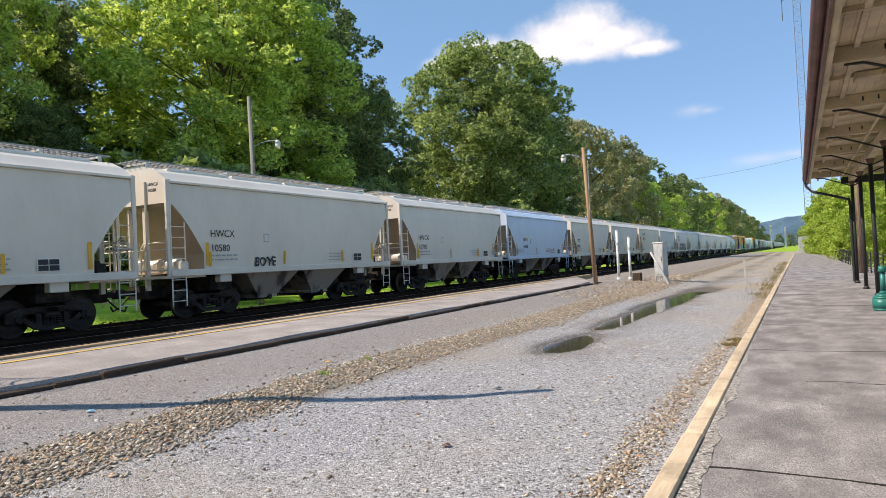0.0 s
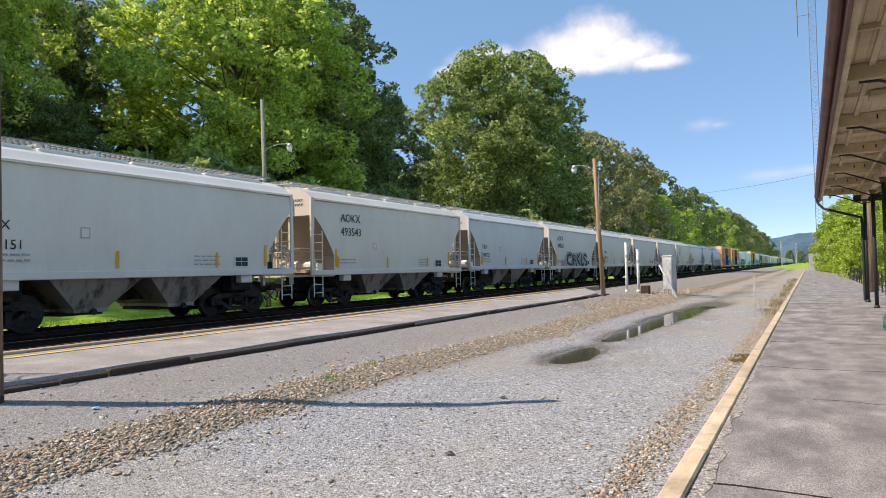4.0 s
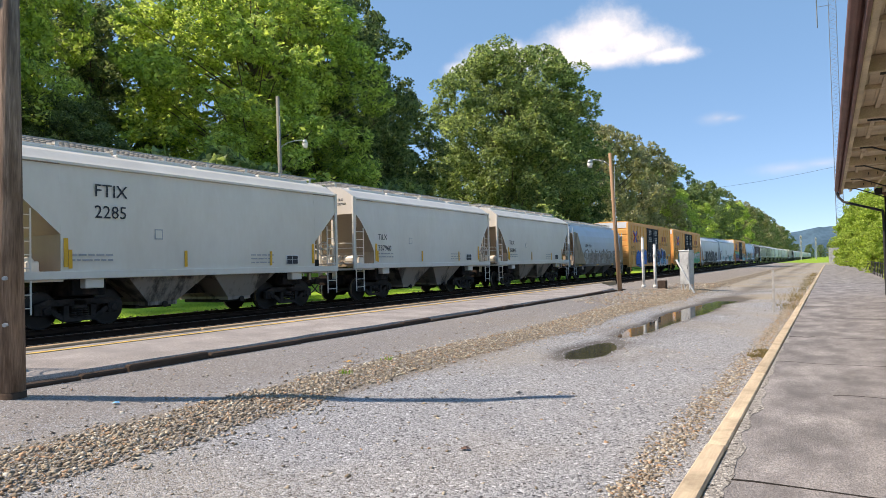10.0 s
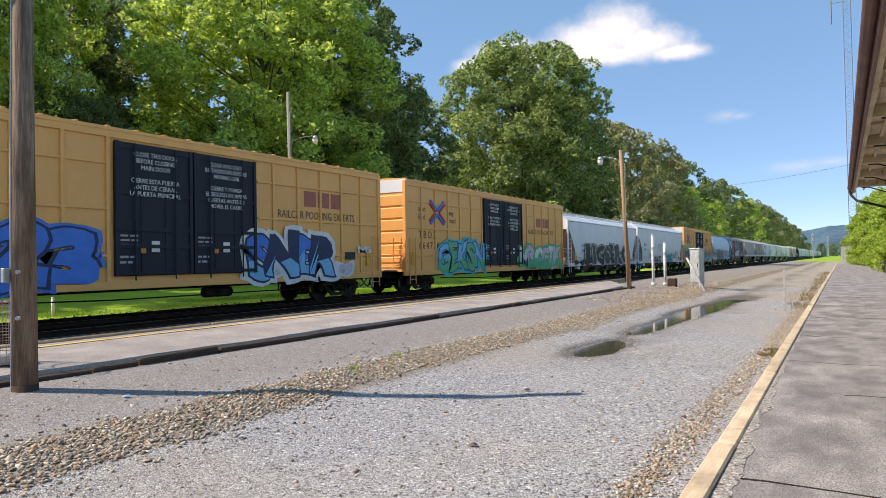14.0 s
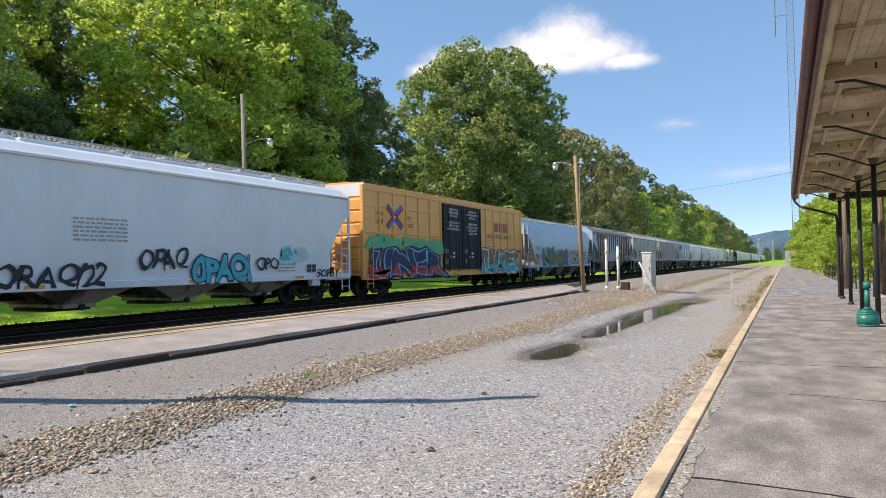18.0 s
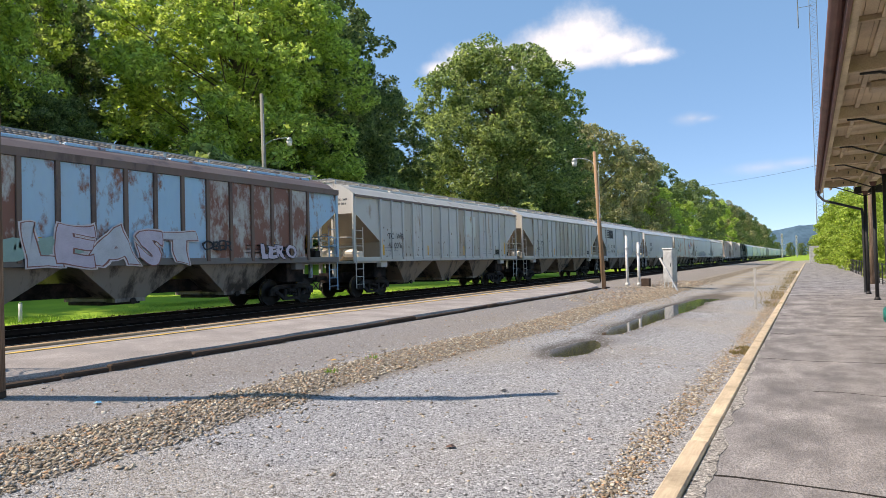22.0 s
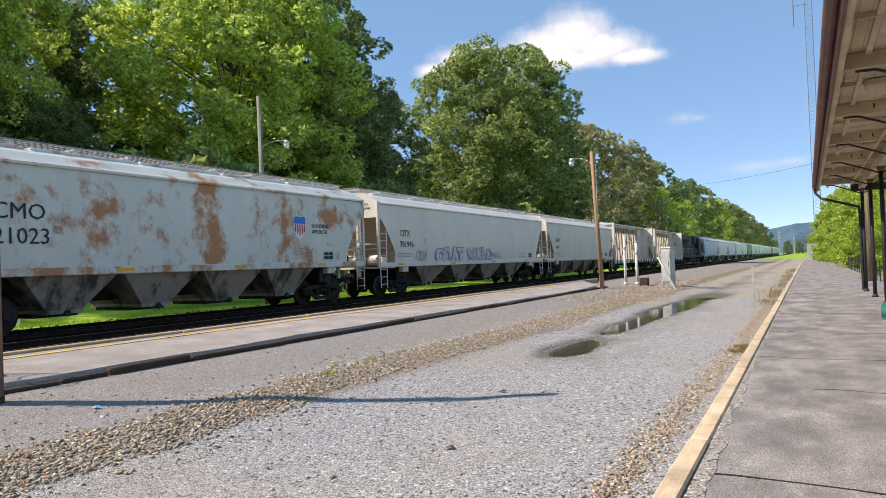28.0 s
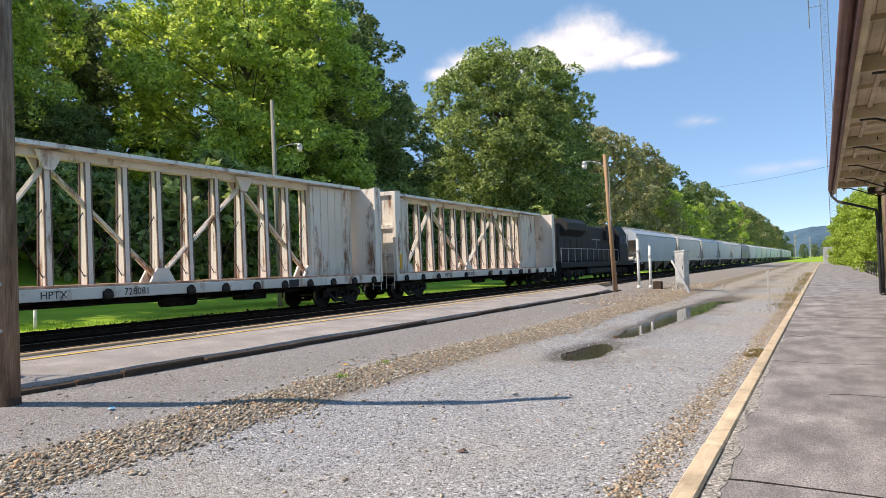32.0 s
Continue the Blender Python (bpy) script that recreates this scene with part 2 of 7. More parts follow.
def island_mat(name, tones, rough=0.9):
    """Loose stones: each takes one of a few tones."""
    m = bpy.data.materials.new(name)
    m.use_nodes = True
    n, l = m.node_tree.nodes, m.node_tree.links
    b = n["Principled BSDF"]
    b.inputs["Roughness"].default_value, b.inputs["Specular IOR Level"].default_value = rough, 0.25
    geo = n.new("ShaderNodeNewGeometry")
    ramp = n.new("ShaderNodeValToRGB")
    ramp.color_ramp.interpolation = "CONSTANT"
    while len(ramp.color_ramp.elements) < len(tones):
        ramp.color_ramp.elements.new(0.5)
    for i, (e, c) in enumerate(zip(ramp.color_ramp.elements, tones)):
        e.position, e.color = i / len(tones), (*c, 1)
    l.new(geo.outputs["Random Per Island"], ramp.inputs["Fac"])
    tc = n.new("ShaderNodeTexCoord")
    nz = n.new("ShaderNodeTexNoise")
    nz.inputs["Scale"].default_value = 45
    l.new(tc.outputs["Object"], nz.inputs["Vector"])
    mx = n.new("ShaderNodeMix")
    mx.data_type, mx.blend_type = "RGBA", "OVERLAY"
    mx.inputs["Factor"].default_value = 0.5
    l.new(ramp.outputs["Color"], mx.inputs["A"])
    l.new(nz.outputs["Fac"], mx.inputs["B"])
    l.new(mx.outputs["Result"], b.inputs["Base Color"])
    return m


M_LOOSE = island_mat("loose tan and grey stones", ((0.42, 0.34, 0.24), (0.30, 0.25, 0.19), (0.20, 0.165, 0.13), (0.50, 0.43, 0.32), (0.26, 0.205, 0.145), (0.36, 0.305, 0.24), (0.44, 0.28, 0.17), (0.58, 0.53, 0.44), (0.22, 0.18, 0.135), (0.37, 0.30, 0.22)))
M_CHIPS = island_mat("grey stone chips", ((0.34, 0.34, 0.345), (0.26, 0.26, 0.265), (0.38, 0.375, 0.375), (0.16, 0.158, 0.16), (0.42, 0.42, 0.425), (0.29, 0.28, 0.27), (0.33, 0.33, 0.34), (0.21, 0.21, 0.215), (0.36, 0.36, 0.365)))
M_WEED = leaf_mat("dry brown weeds", (0.30, 0.22, 0.11), (0.16, 0.14, 0.06))
M_GREENP = mat("green plastic", (0.02, 0.20, 0.17), 0.4, scale=3, bump=0.05)
M_GREYPOLE = mat("grey-green pole wood", (0.25, 0.235, 0.19), 0.9, scale=2.5, fine=30, bump=0.5, stretch=(3, 3, 0.15))
M_DARKWOOD = mat("dark weathered timber", (0.085, 0.06, 0.045), 0.95, spec=0.08, scale=3, fine=25, bump=0.5, stretch=(1, 0.15, 1), dirt=(0.17, 0.12, 0.085), dirt_scale=1.5, dirt_cover=0.3)
M_CONCRETE = mat("pale broken concrete", (0.46, 0.44, 0.41), 0.95, scale=4, fine=50, bump=0.8)
M_RUBBLE = gravel_mat("pebbly broken concrete", (0.46, 0.43, 0.39), (0.19, 0.175, 0.16), 55.0, None)
M_CRACK = mat("dark crack filler", (0.04, 0.036, 0.033), 0.95, scale=5, bump=0.4, spec=0.05)
M_MESH = mat("pinkish tan mesh bin", (0.42, 0.30, 0.25), 0.7, scale=5, bump=0.2)
# distance haze is put into the ridge's flat blue base colour
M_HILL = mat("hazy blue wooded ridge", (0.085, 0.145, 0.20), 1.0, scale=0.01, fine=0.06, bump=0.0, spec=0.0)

# ---- building helpers ----
def part(name, bm, material, parent=None, label="", smooth=False):
    me = bpy.data.meshes.new(name)
    if isinstance(bm, bmesh.types.BMesh):
        bm.to_mesh(me)
        bm.free()
    else:
        me.from_pydata(*bm)
    for mm in (material if isinstance(material, (list, tuple)) else [material]):
        me.materials.append(mm)
    if smooth:
        me.polygons.foreach_set("use_smooth", [True] * len(me.polygons))
    ob = new(name, me)
    ob.parent = parent
    if label:
        tagged(ob, label)
    return ob


def thing(name, label, category, at=None, group="", kind=""):
    ob = new(name)
    if at is not None:
        ob.matrix_basis = at
    return tagged(ob, label, category, group, kind)


def box(bm, x0, x1, y0, y1, z0, z1, bevel=0.0, turn=None):
    v = [bm.verts.new((x, y, z)) for x in (x0, x1) for y in (y0, y1) for z in (z0, z1)]
    f = [bm.faces.new([v[i] for i in q]) for q in ((0, 1, 3, 2), (4, 6, 7, 5), (0, 4, 5, 1), (2, 3, 7, 6), (0, 2, 6, 4), (1, 5, 7, 3))]
    if turn is not None:
        bmesh.ops.transform(bm, matrix=turn, verts=v)
    if bevel:
        es = list({e for q in f for e in q.edges})
        bmesh.ops.bevel(bm, geom=es, offset=bevel, segments=1, affect="EDGES", profile=0.5)
    return bm


def B(*a, **k):
    return box(bmesh.new(), *a, **k)


def rod(bm, a, b, r, seg=8, r2=None, caps=True):
    a, b = Vector(a), Vector(b)
    d = b - a
    m = Matrix.Translation((a + b) / 2) @ d.to_track_quat("Z", "Y").to_matrix().to_4x4()
    bmesh.ops.create_cone(bm, cap_ends=caps, segments=seg, radius1=r, radius2=r if r2 is None else r2, depth=d.length, matrix=m)
    return bm


def R(*a, **k):
    return rod(bmesh.new(), *a, **k)


def pipe(bm, pts, r, seg=6):
    for a, b in zip(pts, pts[1:]):
        rod(bm, a, b, r, seg)
    return bm


def prism(bm, outline, axis, lo, hi):
    """An outline in the plane across axis, pulled from lo to hi."""
    def p(u, v, w):
        return {"x": (w, u, v), "y": (u, w, v), "z": (u, v, w)}[axis]
    a = [bm.verts.new(p(u, v, lo)) for u, v in outline]
    b = [bm.verts.new(p(u, v, hi)) for u, v in outline]
    n = len(outline)
    bm.faces.new(a)
    bm.faces.new(b[::-1])
    for i in range(n):
        bm.faces.new((a[i], b[i], b[(i + 1) % n], a[(i + 1) % n]))
    bmesh.ops.recalc_face_normals(bm, faces=bm.faces)
    return bm

# ---- the ground ----
def ground_z(x, y):
    pts = [(-9000, 14), (-400, 14), (-60, 7), (-48, 4.0), (-34, 0.4), (-23, 0.0), (-20.6, 0.02), (-20.0, 0.10), (-19.2, 0.13), (-12.0, 0.14), (-10.0, 0.16), (-9.2, 0.15), (-8.4, 0.13),
           (-6.0, 0.0), (-3.8, -0.07), (-1.2, -0.03), (-0.8, -0.03), (9, -0.04), (9000, -0.04)]
    for (a, za), (b, zb) in zip(pts, pts[1:]):
        if x <= b:
            k = (x - a) / (b - a)
            z = za + k * (zb - za)
            break
    if x < -20:
        z *= 1 if x > -34 else max(0.0, min(1, (250 - y) / 100))
    if -9 < x < -1:
        k = min(1, (x + 9) / 1.5, (-1 - x) / 0.8)
        z += k * (0.02 * noise.noise((x * 0.35, y * 0.25, 0)) + 0.012 * noise.noise((x * 1.7, y * 1.4, 3)))
        # the stony ridge and the hollow that holds the puddles
        ridge = -5.85 + 0.15 * math.sin(y * 0.5)
        z += 0.05 * math.exp(-((x - ridge) / 0.6) ** 2)
        for px, py, sx, sy, dp in PUDDLES:
            q = ((x - px) / sx) ** 2 + ((y - py) / sy) ** 2 + 0.35 * noise.noise((x * 1.3, y * 0.8, 7))
            z -= dp * math.exp(-q * q)
    return z


WATER_Z = -0.101
PUDDLES = [(-4.08, 12.7, 0.55, 1.5, 0.07), (-4.1, 17.0, 0.42, 2.4, 0.06), (-4.05, 21.5, 0.62, 3.4, 0.075), (-3.85, 25.3, 0.6, 2.6, 0.07), (-4.95, 17.0, 0.32, 2.6, 0.03), (-3.6, 29.5, 0.8, 2.5, 0.04)]


xs = sorted({*np.arange(-9.2, -0.79, 0.12).round(2), -3000, -1500, -600, -250, -120, -80, -60, -50, -40, -35, -30, -26, -23, -20.6, -20.0, -19.2, -15, -12.0, -10.6,
             3, 9, 30, 80, 250, 600, 1500, 3000})
ys = sorted({*np.arange(0, 50, 0.25).round(2), *range(50, 160, 5), *range(-60, 0, 6), 200, 300, 450, 700, 1100, 2000, 4000, -150, -400, -1200, -3000})
gv = [(x, y, ground_z(x, y)) for y in ys for x in xs]
nx = len(xs)
gf = [(j * nx + i, j * nx + i + 1, (j + 1) * nx + i + 1, (j + 1) * nx + i) for j in range(len(ys) - 1) for i in range(nx - 1)]
ground = part("ground", (gv, [], gf), [M_GRAVEL, M_GRASS, M_STONE], smooth=True)
tagged(ground, "grey gravel yard beside the tracks with grass beyond them", "ground", kind="structure")
me = ground.data
for p in me.polygons:
    c = p.center
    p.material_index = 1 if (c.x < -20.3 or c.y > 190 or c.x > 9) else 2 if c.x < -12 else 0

water = part("water", prism(bmesh.new(), [(-5.2, 10.4), (-3.0, 10.4), (-2.7, 19.0), (-2.6, 29.0), (-5.2, 29.0)], "z", WATER_Z - 0.06, WATER_Z), M_WATER)
tagged(water, "shallow muddy puddle in the gravel mirroring the sky", "puddle", kind="structure")

# ---- the tracks ----
SPEED = 14.8
TRAIN_X, TRAIN_Z = -17.6, 0.257
def rail_outline(x, top):
    return [(x - 0.07, top - 0.17), (x + 0.07, top - 0.17), (x + 0.07, top - 0.155), (x + 0.012, top - 0.135), (x + 0.012, top - 0.045),
            (x + 0.036, top - 0.03), (x + 0.036, top), (x - 0.036, top), (x - 0.036, top - 0.03), (x - 0.012, top - 0.045), (x - 0.012, top - 0.135), (x - 0.07, top - 0.155)]


def ballast(cx, top, y0, y1):
    return prism(bmesh.new(), [(cx - 2.0, 0.0), (cx - 1.55, top - 0.19), (cx + 1.55, top - 0.19), (cx + 2.0, 0.0)], "y", y0, y1)


for label, cx, top in (("far track under the train with dark ballast", TRAIN_X, TRAIN_Z), ("empty near track with dull steel rails", -13.5, 0.31)):
    tk = tagged(new("railway_track"), label, "railway track", kind="structure")
    part("ballast_bed", ballast(cx, top, -60, 900), M_STONE, tk, "near-black crushed stone")
    for s in (-0.7175, 0.7175):
        bm = prism(bmesh.new(), rail_outline(cx + s, top), "y", -60, 900)
        for q in bm.faces:
            q.material_index = int(q.normal.z > 0.9 and q.calc_center_median().z > top - 0.01)
        part("rail", bm, [M_RAILSIDE, M_RAIL], tk)
    tie = bpy.data.meshes.new("tie")
    bm = B(-1.3, 1.3, -0.115, 0.115, -0.12, 0.0, bevel=0.012)
    bm.to_mesh(tie)
    bm.free()
    tie.materials.append(M_TIE)
    for k in range(200):
        o = new("tie", tie)
        o.parent = tk
        o.matrix_basis = pose(cx + random.uniform(-0.03, 0.03), -12 + k * 0.52, top - 0.17, 0, 0, random.uniform(-1, 1))
    for y in np.arange(-6, 60, 11.9):
        for s in (-0.7175, 0.7175):
            part("joint_bar", B(cx + s - 0.03, cx + s + 0.03, y, y + 0.7, top - 0.13, top - 0.05), M_RAILSIDE, tk)

# ---- the two platforms ----
pav = tagged(new("pavement"), "worn grey asphalt station platform with tan timber kerb", "pavement", kind="structure")
part("slab", B(-0.78, 3.2, -20, 142, -0.2, 0.04), M_ASPH, pav)
part("slab", B(3.2, 9.0, -20, 30.5, -0.2, 0.039), M_ASPH, pav)
for k in range(40):
    y = -18 + k * 4.0
    part("kerb_beam", B(-0.945, -0.785, y + 0.006, y + 3.99, -0.2, 0.062 + 0.006 * (k % 3), bevel=0.014), M_KERB, pav)
# the broken concrete strip between kerb and asphalt
rng = random.Random(5)
for k in range(26):
    y = 3.2 + k * 0.56
    n = 9
    w = [max(0.03, 0.17 - 0.012 * y) + 0.12 * noise.noise(((y + i * 0.07) * 1.6, 3, 0)) + 0.03 * noise.noise(((y + i * 0.07) * 6, 8, 0)) for i in range(n)]
    out = [(-0.779, y + i * 0.07) for i in range(n)] + [(-0.779 + max(0.008, w[i]), y + i * 0.07) for i in reversed(range(n))]
    part("broken_edge", prism(bmesh.new(), out, "z", 0.0, 0.044), M_RUBBLE, pav)


def crack(y, x0, x1, width, seed):
    q = random.Random(seed)
    n = 16
    pts = [(x0 + (x1 - x0) * i / n, y + q.uniform(-0.03, 0.03) + 0.05 * math.sin(i * 0.7 + seed)) for i in range(n + 1)]
    return prism(bmesh.new(), [(a, b - width * q.uniform(0.4, 1)) for a, b in pts] + [(a, b + width * q.uniform(0.4, 1)) for a, b in reversed(pts)], "z", 0.02, 0.0425)


for i, (y, x0, x1, w) in enumerate(((5.15, -0.76, 3.1, 0.018), (8.75, -0.02, 3.1, 0.012), (11.3, -0.72, 3.1, 0.014), (14.9, -0.75, 3.1, 0.012), (15.0, -0.75, -0.3, 0.03), (19.5, -0.7, 3.1, 0.014), (24.0, -0.7, 3.1, 0.014), (29.0, -0.7, 3.1, 0.015), (36.0, -0.7, 3.1, 0.02), (44.0, -0.7, 3.1, 0.02))):
    part("crack", crack(y, x0, x1, w, i), M_CRACK, pav)

plat = tagged(new("pavement"), "low pinkish asphalt platform between gravel yard and tracks", "pavement", kind="structure")


def low_platform():
    """The sheet between gravel and tracks, with a crumbling edge; it tapers to a point at its far end."""
    bm = bmesh.new()
    rows = [(-40, -9.22, 0.25), (0, -9.22, 0.25), (12, -9.22, 0.25), (24, -9.2, 0.235), (30, -9.22, 0.225), (34.5, -9.6, 0.23), (37, -10.6, 0.27), (39, -11.55, 0.33)]
    ys_, xs_, zs_ = zip(*rows)
    a = []
    for y in sorted({*ys_, *np.arange(-4, 38.6, 0.3).round(2)}):
        x, z = float(np.interp(y, ys_, xs_)), float(np.interp(y, ys_, zs_))
        x += 0.07 * noise.noise((y * 0.45, 1, 0)) + 0.05 * noise.noise((y * 1.7, 2, 0))
        z += 0.022 * noise.noise((y * 0.5, 4, 0))
        a.append([bm.verts.new(q) for q in ((x - 0.03, y, -0.1), (x - 0.01, y, z - 0.05), (x - 0.04, y, z), ((x - 11.6) / 2, y, (z + 0.345) / 2 + 0.01), (-11.6, y, 0.345), (-11.6, y, -0.1))])
    for p, q in zip(a, a[1:]):
        for i in range(5):
            bm.faces.new((p[i], p[i + 1], q[i + 1], q[i]))
    bm.faces.new(a[0])
    bm.faces.new(a[-1][::-1])
    bmesh.ops.recalc_face_normals(bm, faces=bm.faces)
    return bm


part("slab", low_platform(), M_LPLAT, plat)
for k in range(20):
    y = -38 + k * 4.0
    part("edge_beam", B(-11.87, -11.605, y, y + 3.97, 0.0, 0.385 + 0.004 * (k % 2), bevel=0.02), M_EDGE, plat)
part("yellow_line", prism(bmesh.new(), [(-11.28, 0.343), (-11.28, 0.3475), (-11.18, 0.3435), (-11.18, 0.339)], "y", -40, 33.0), M_YELLOW, plat)
rng = random.Random(9)
y = -36.0
while y < 33.5:
    # rotten edge timbers, sunk below the sheet and pushed out of line
    ln = rng.uniform(0.7, 2.4)
    top = 0.232 + rng.uniform(-0.03, 0.012)
    x = -9.15 + rng.uniform(-0.01, 0.05)
    part("edge_timber", B(-0.07, 0.07, 0, ln - 0.03, -0.25, 0.0, bevel=0.02), M_DARKWOOD, plat).matrix_basis = pose(x + 0.07, y, top, rng.uniform(-0.6, 0.6), rng.uniform(-2, 8), rng.uniform(-1.2, 1.2))
    y += ln


# ---- poles ----
def lamp_pole(x, y, z, h, lean, wood, arm_at, arm_dir, label, r=0.145, reach=1.0):
    p = thing("lamp_pole", label, "lamp pole", pose(x, y, z))
    top = Vector((lean[0], lean[1], h))
    part("pole", R((0, 0, -0.3), top, r, 16, r * 0.66), wood, p, smooth=True)
    part("stained_foot", R((0, 0, -0.25), (0, 0, 0.09), r + 0.006, 16, r + 0.003), M_DARKWOOD, p, "black tarred foot", smooth=True)
    a = top * (arm_at / h)
    d = Vector(arm_dir).normalized() * reach
    pts = [a, a + d * 0.12 + Vector((0, 0, 0.16)), a + d * 0.32 + Vector((0, 0, 0.30)), a + d * 0.6 + Vector((0, 0, 0.38)), a + d * 0.85 + Vector((0, 0, 0.40)), a + d + Vector((0, 0, 0.36))]
    part("arm", pipe(bmesh.new(), pts, 0.024), M_GALV, p, smooth=True)
    e = pts[-1]
    hd = part("lamp_head", R(e + Vector((0, 0, 0.05)), e + Vector((0, 0, -0.12)), 0.07, 14, 0.15), M_GALV, p, smooth=True)
    part("lens", R(e + Vector((0, 0, -0.12)), e + Vector((0, 0, -0.34)), 0.14, 14, 0.10), M_WHITE, hd, "white glass bowl", smooth=True)
    part("photocell", R(e + Vector((0, 0, 0.05)), e + Vector((0, 0, 0.13)), 0.035, 8), M_BLACK, hd)
    for zz in (0.9, 1.45):
        part("bolt", R((r * 0.7, -r * 0.8, zz), (r * 0.9, -r * 1.1, zz), 0.025, 6), M_GALV, p)
    part("conduit", pipe(bmesh.new(), [(-r * 0.9, -r * 0.62, 0), (-r * 0.88, -r * 0.6, h * 0.5), (-r * 0.72, -r * 0.5, h * 0.9)], 0.014), M_GALV, p)
    return p


near_pole = lamp_pole(-8.58, 4.53, 0.12, 6.2, (0, 0), M_WOODPOLE, 5.6, (-0.85, -0.527, 0), "weathered wooden lamp pole beside the low platform")
part("junction_box", B(-0.17, -0.10, -0.19, -0.11, 1.32, 1.5, bevel=0.01), M_GALV, near_pole)
lamp_pole(-8.9, 32.9, 0.16, 6.75, (-0.3, 0, 0), M_RUSTPOLE, 6.05, (-0.9, -0.35, 0), "red-brown wooden lamp pole with a curved lamp arm", 0.118, 1.0)
lamp_pole(-22.55, 24.3, 0.0, 9.9, (-0.25, 0, 0), M_GREYPOLE, 7.35, (0.9, 0.45, 0), "grey wooden lamp pole behind the tracks", 0.13, 1.25)


def utility_pole(x, y, h, r, label):
    p = thing("utility_pole", label, "utility pole", pose(x, y, 0.0))
    part("pole", R((0, 0, -0.3), (0, 0, h), r, 14, r * 0.7), M_WOODPOLE, p, smooth=True)
    part("crossarm", B(-0.9, 0.9, -0.05, 0.05, h - 0.7, h - 0.58, bevel=0.01), M_WOODPOLE, p)
    return p


utility_pole(2.75, 39.9, 8.5, 0.17, "tall weathered wooden utility pole beyond the canopy")
utility_pole(3.5, 32.6, 8.5, 0.13, "thin weathered wooden utility pole by the fence")

# ---- small things of the yard ----
for x, y, h, lab in ((-8.85, 37.5, 2.72, "white-painted steel post with an open top in the gravel"), (-8.2, 37.4, 2.30, "shorter white-painted steel post in the gravel")):
    p = thing("marker_post", lab, "post", pose(x, y, 0.13), "white posts")
    part("shaft", R((0, 0, -0.2), (0, 0, h), 0.075, 12), M_WHITE, p, smooth=True)
    part("foot_collar", R((0, 0, 0), (0, 0, 0.16), 0.13, 12, 0.11), M_WHITE, p, smooth=True)
    part("clamp", R((0, 0, h * 0.72), (0, 0, h * 0.72 + 0.12), 0.10, 10), M_GALV, p)
    part("cap", R((0, 0, h), (0, 0, h + 0.05), 0.085, 12, 0.05), M_WHITE, p, smooth=True)
p = thing("timber_stub", "short dark timber stub in the gravel", "stub", pose(-7.75, 37.0, 0.10))
part("block", B(-0.22, 0.22, -0.2, 0.2, -0.1, 0.42, bevel=0.03), M_DARKWOOD, p)

p = thing("relay_cabinet", "grey steel relay cabinet on short legs in the gravel", "cabinet", pose(-6.35, 36.2, 0.06, 0, 0, -20) @ Matrix.Diagonal((0.64, 0.75, 1, 1)))
body = part("body", B(-0.42, 0.42, -0.3, 0.3, 0.28, 1.95, bevel=0.02), M_GALV, p)
part("roof", B(-0.46, 0.46, -0.34, 0.34, 1.95, 2.02, bevel=0.02), M_GALV, p)
d = part("door", B(-0.37, 0.37, -0.325, -0.302, 0.36, 1.87, bevel=0.008), M_GALV, p)
part("handle", B(0.24, 0.28, -0.36, -0.326, 1.05, 1.25, bevel=0.006), M_BLACKIRON, d)
for x in (-0.36, 0.36):
    for y in (-0.24, 0.24):
        part("leg", B(x - 0.04, x + 0.04, y - 0.04, y + 0.04, -0.1, 0.29), M_GALV, p)
for x in (-0.2, 0.2):
    part("lifting_eye", R((x, 0, 2.0), (x, 0, 2.09), 0.025, 8), M_GALV, p)
p = thing("leaning_stake", "leaning grey stake with a white tip by the cabinet", "stake", pose(-5.55, 33.6, 0.04))
part("shaft", R((0, 0, -0.1), (-0.62, 0.35, 1.05), 0.05, 8), M_GALV, p)
part("white_tip", R((-0.62, 0.35, 1.05), (-0.9, 0.5, 1.55), 0.052, 8), M_WHITE, p, "white painted tip")

p = thing("marker_post", "thin pale plastic marker post in the gravel", "post", pose(-1.5, 22.6, -0.06))
part("blade", B(-0.035, 0.035, -0.012, 0.012, -0.1, 1.28, bevel=0.004), M_CONCRETE, p)

p = thing("ash_receptacle", "green plastic outdoor ash receptacle with a narrow neck", "ash bin", pose(1.62, 18.1, 0.04))
bm = bmesh.new()
for (r0, z0), (r1, z1) in zip(((0.21, 0), (0.225, 0.05), (0.225, 0.27), (0.205, 0.32), (0.10, 0.38)), ((0.225, 0.05), (0.225, 0.27), (0.205, 0.32), (0.10, 0.38), (0.06, 0.44))):
    rod(bm, (0, 0, z0), (0, 0, z1), r0, 20, r1)
part("base", bm, M_GREENP, p, smooth=True)
part("neck", R((0, 0, 0.42), (0, 0, 0.86), 0.058, 16, 0.05), M_GREENP, p, smooth=True)
part("top", R((0, 0, 0.86), (0, 0, 1.0), 0.085, 16, 0.075), M_GREENP, p, smooth=True)

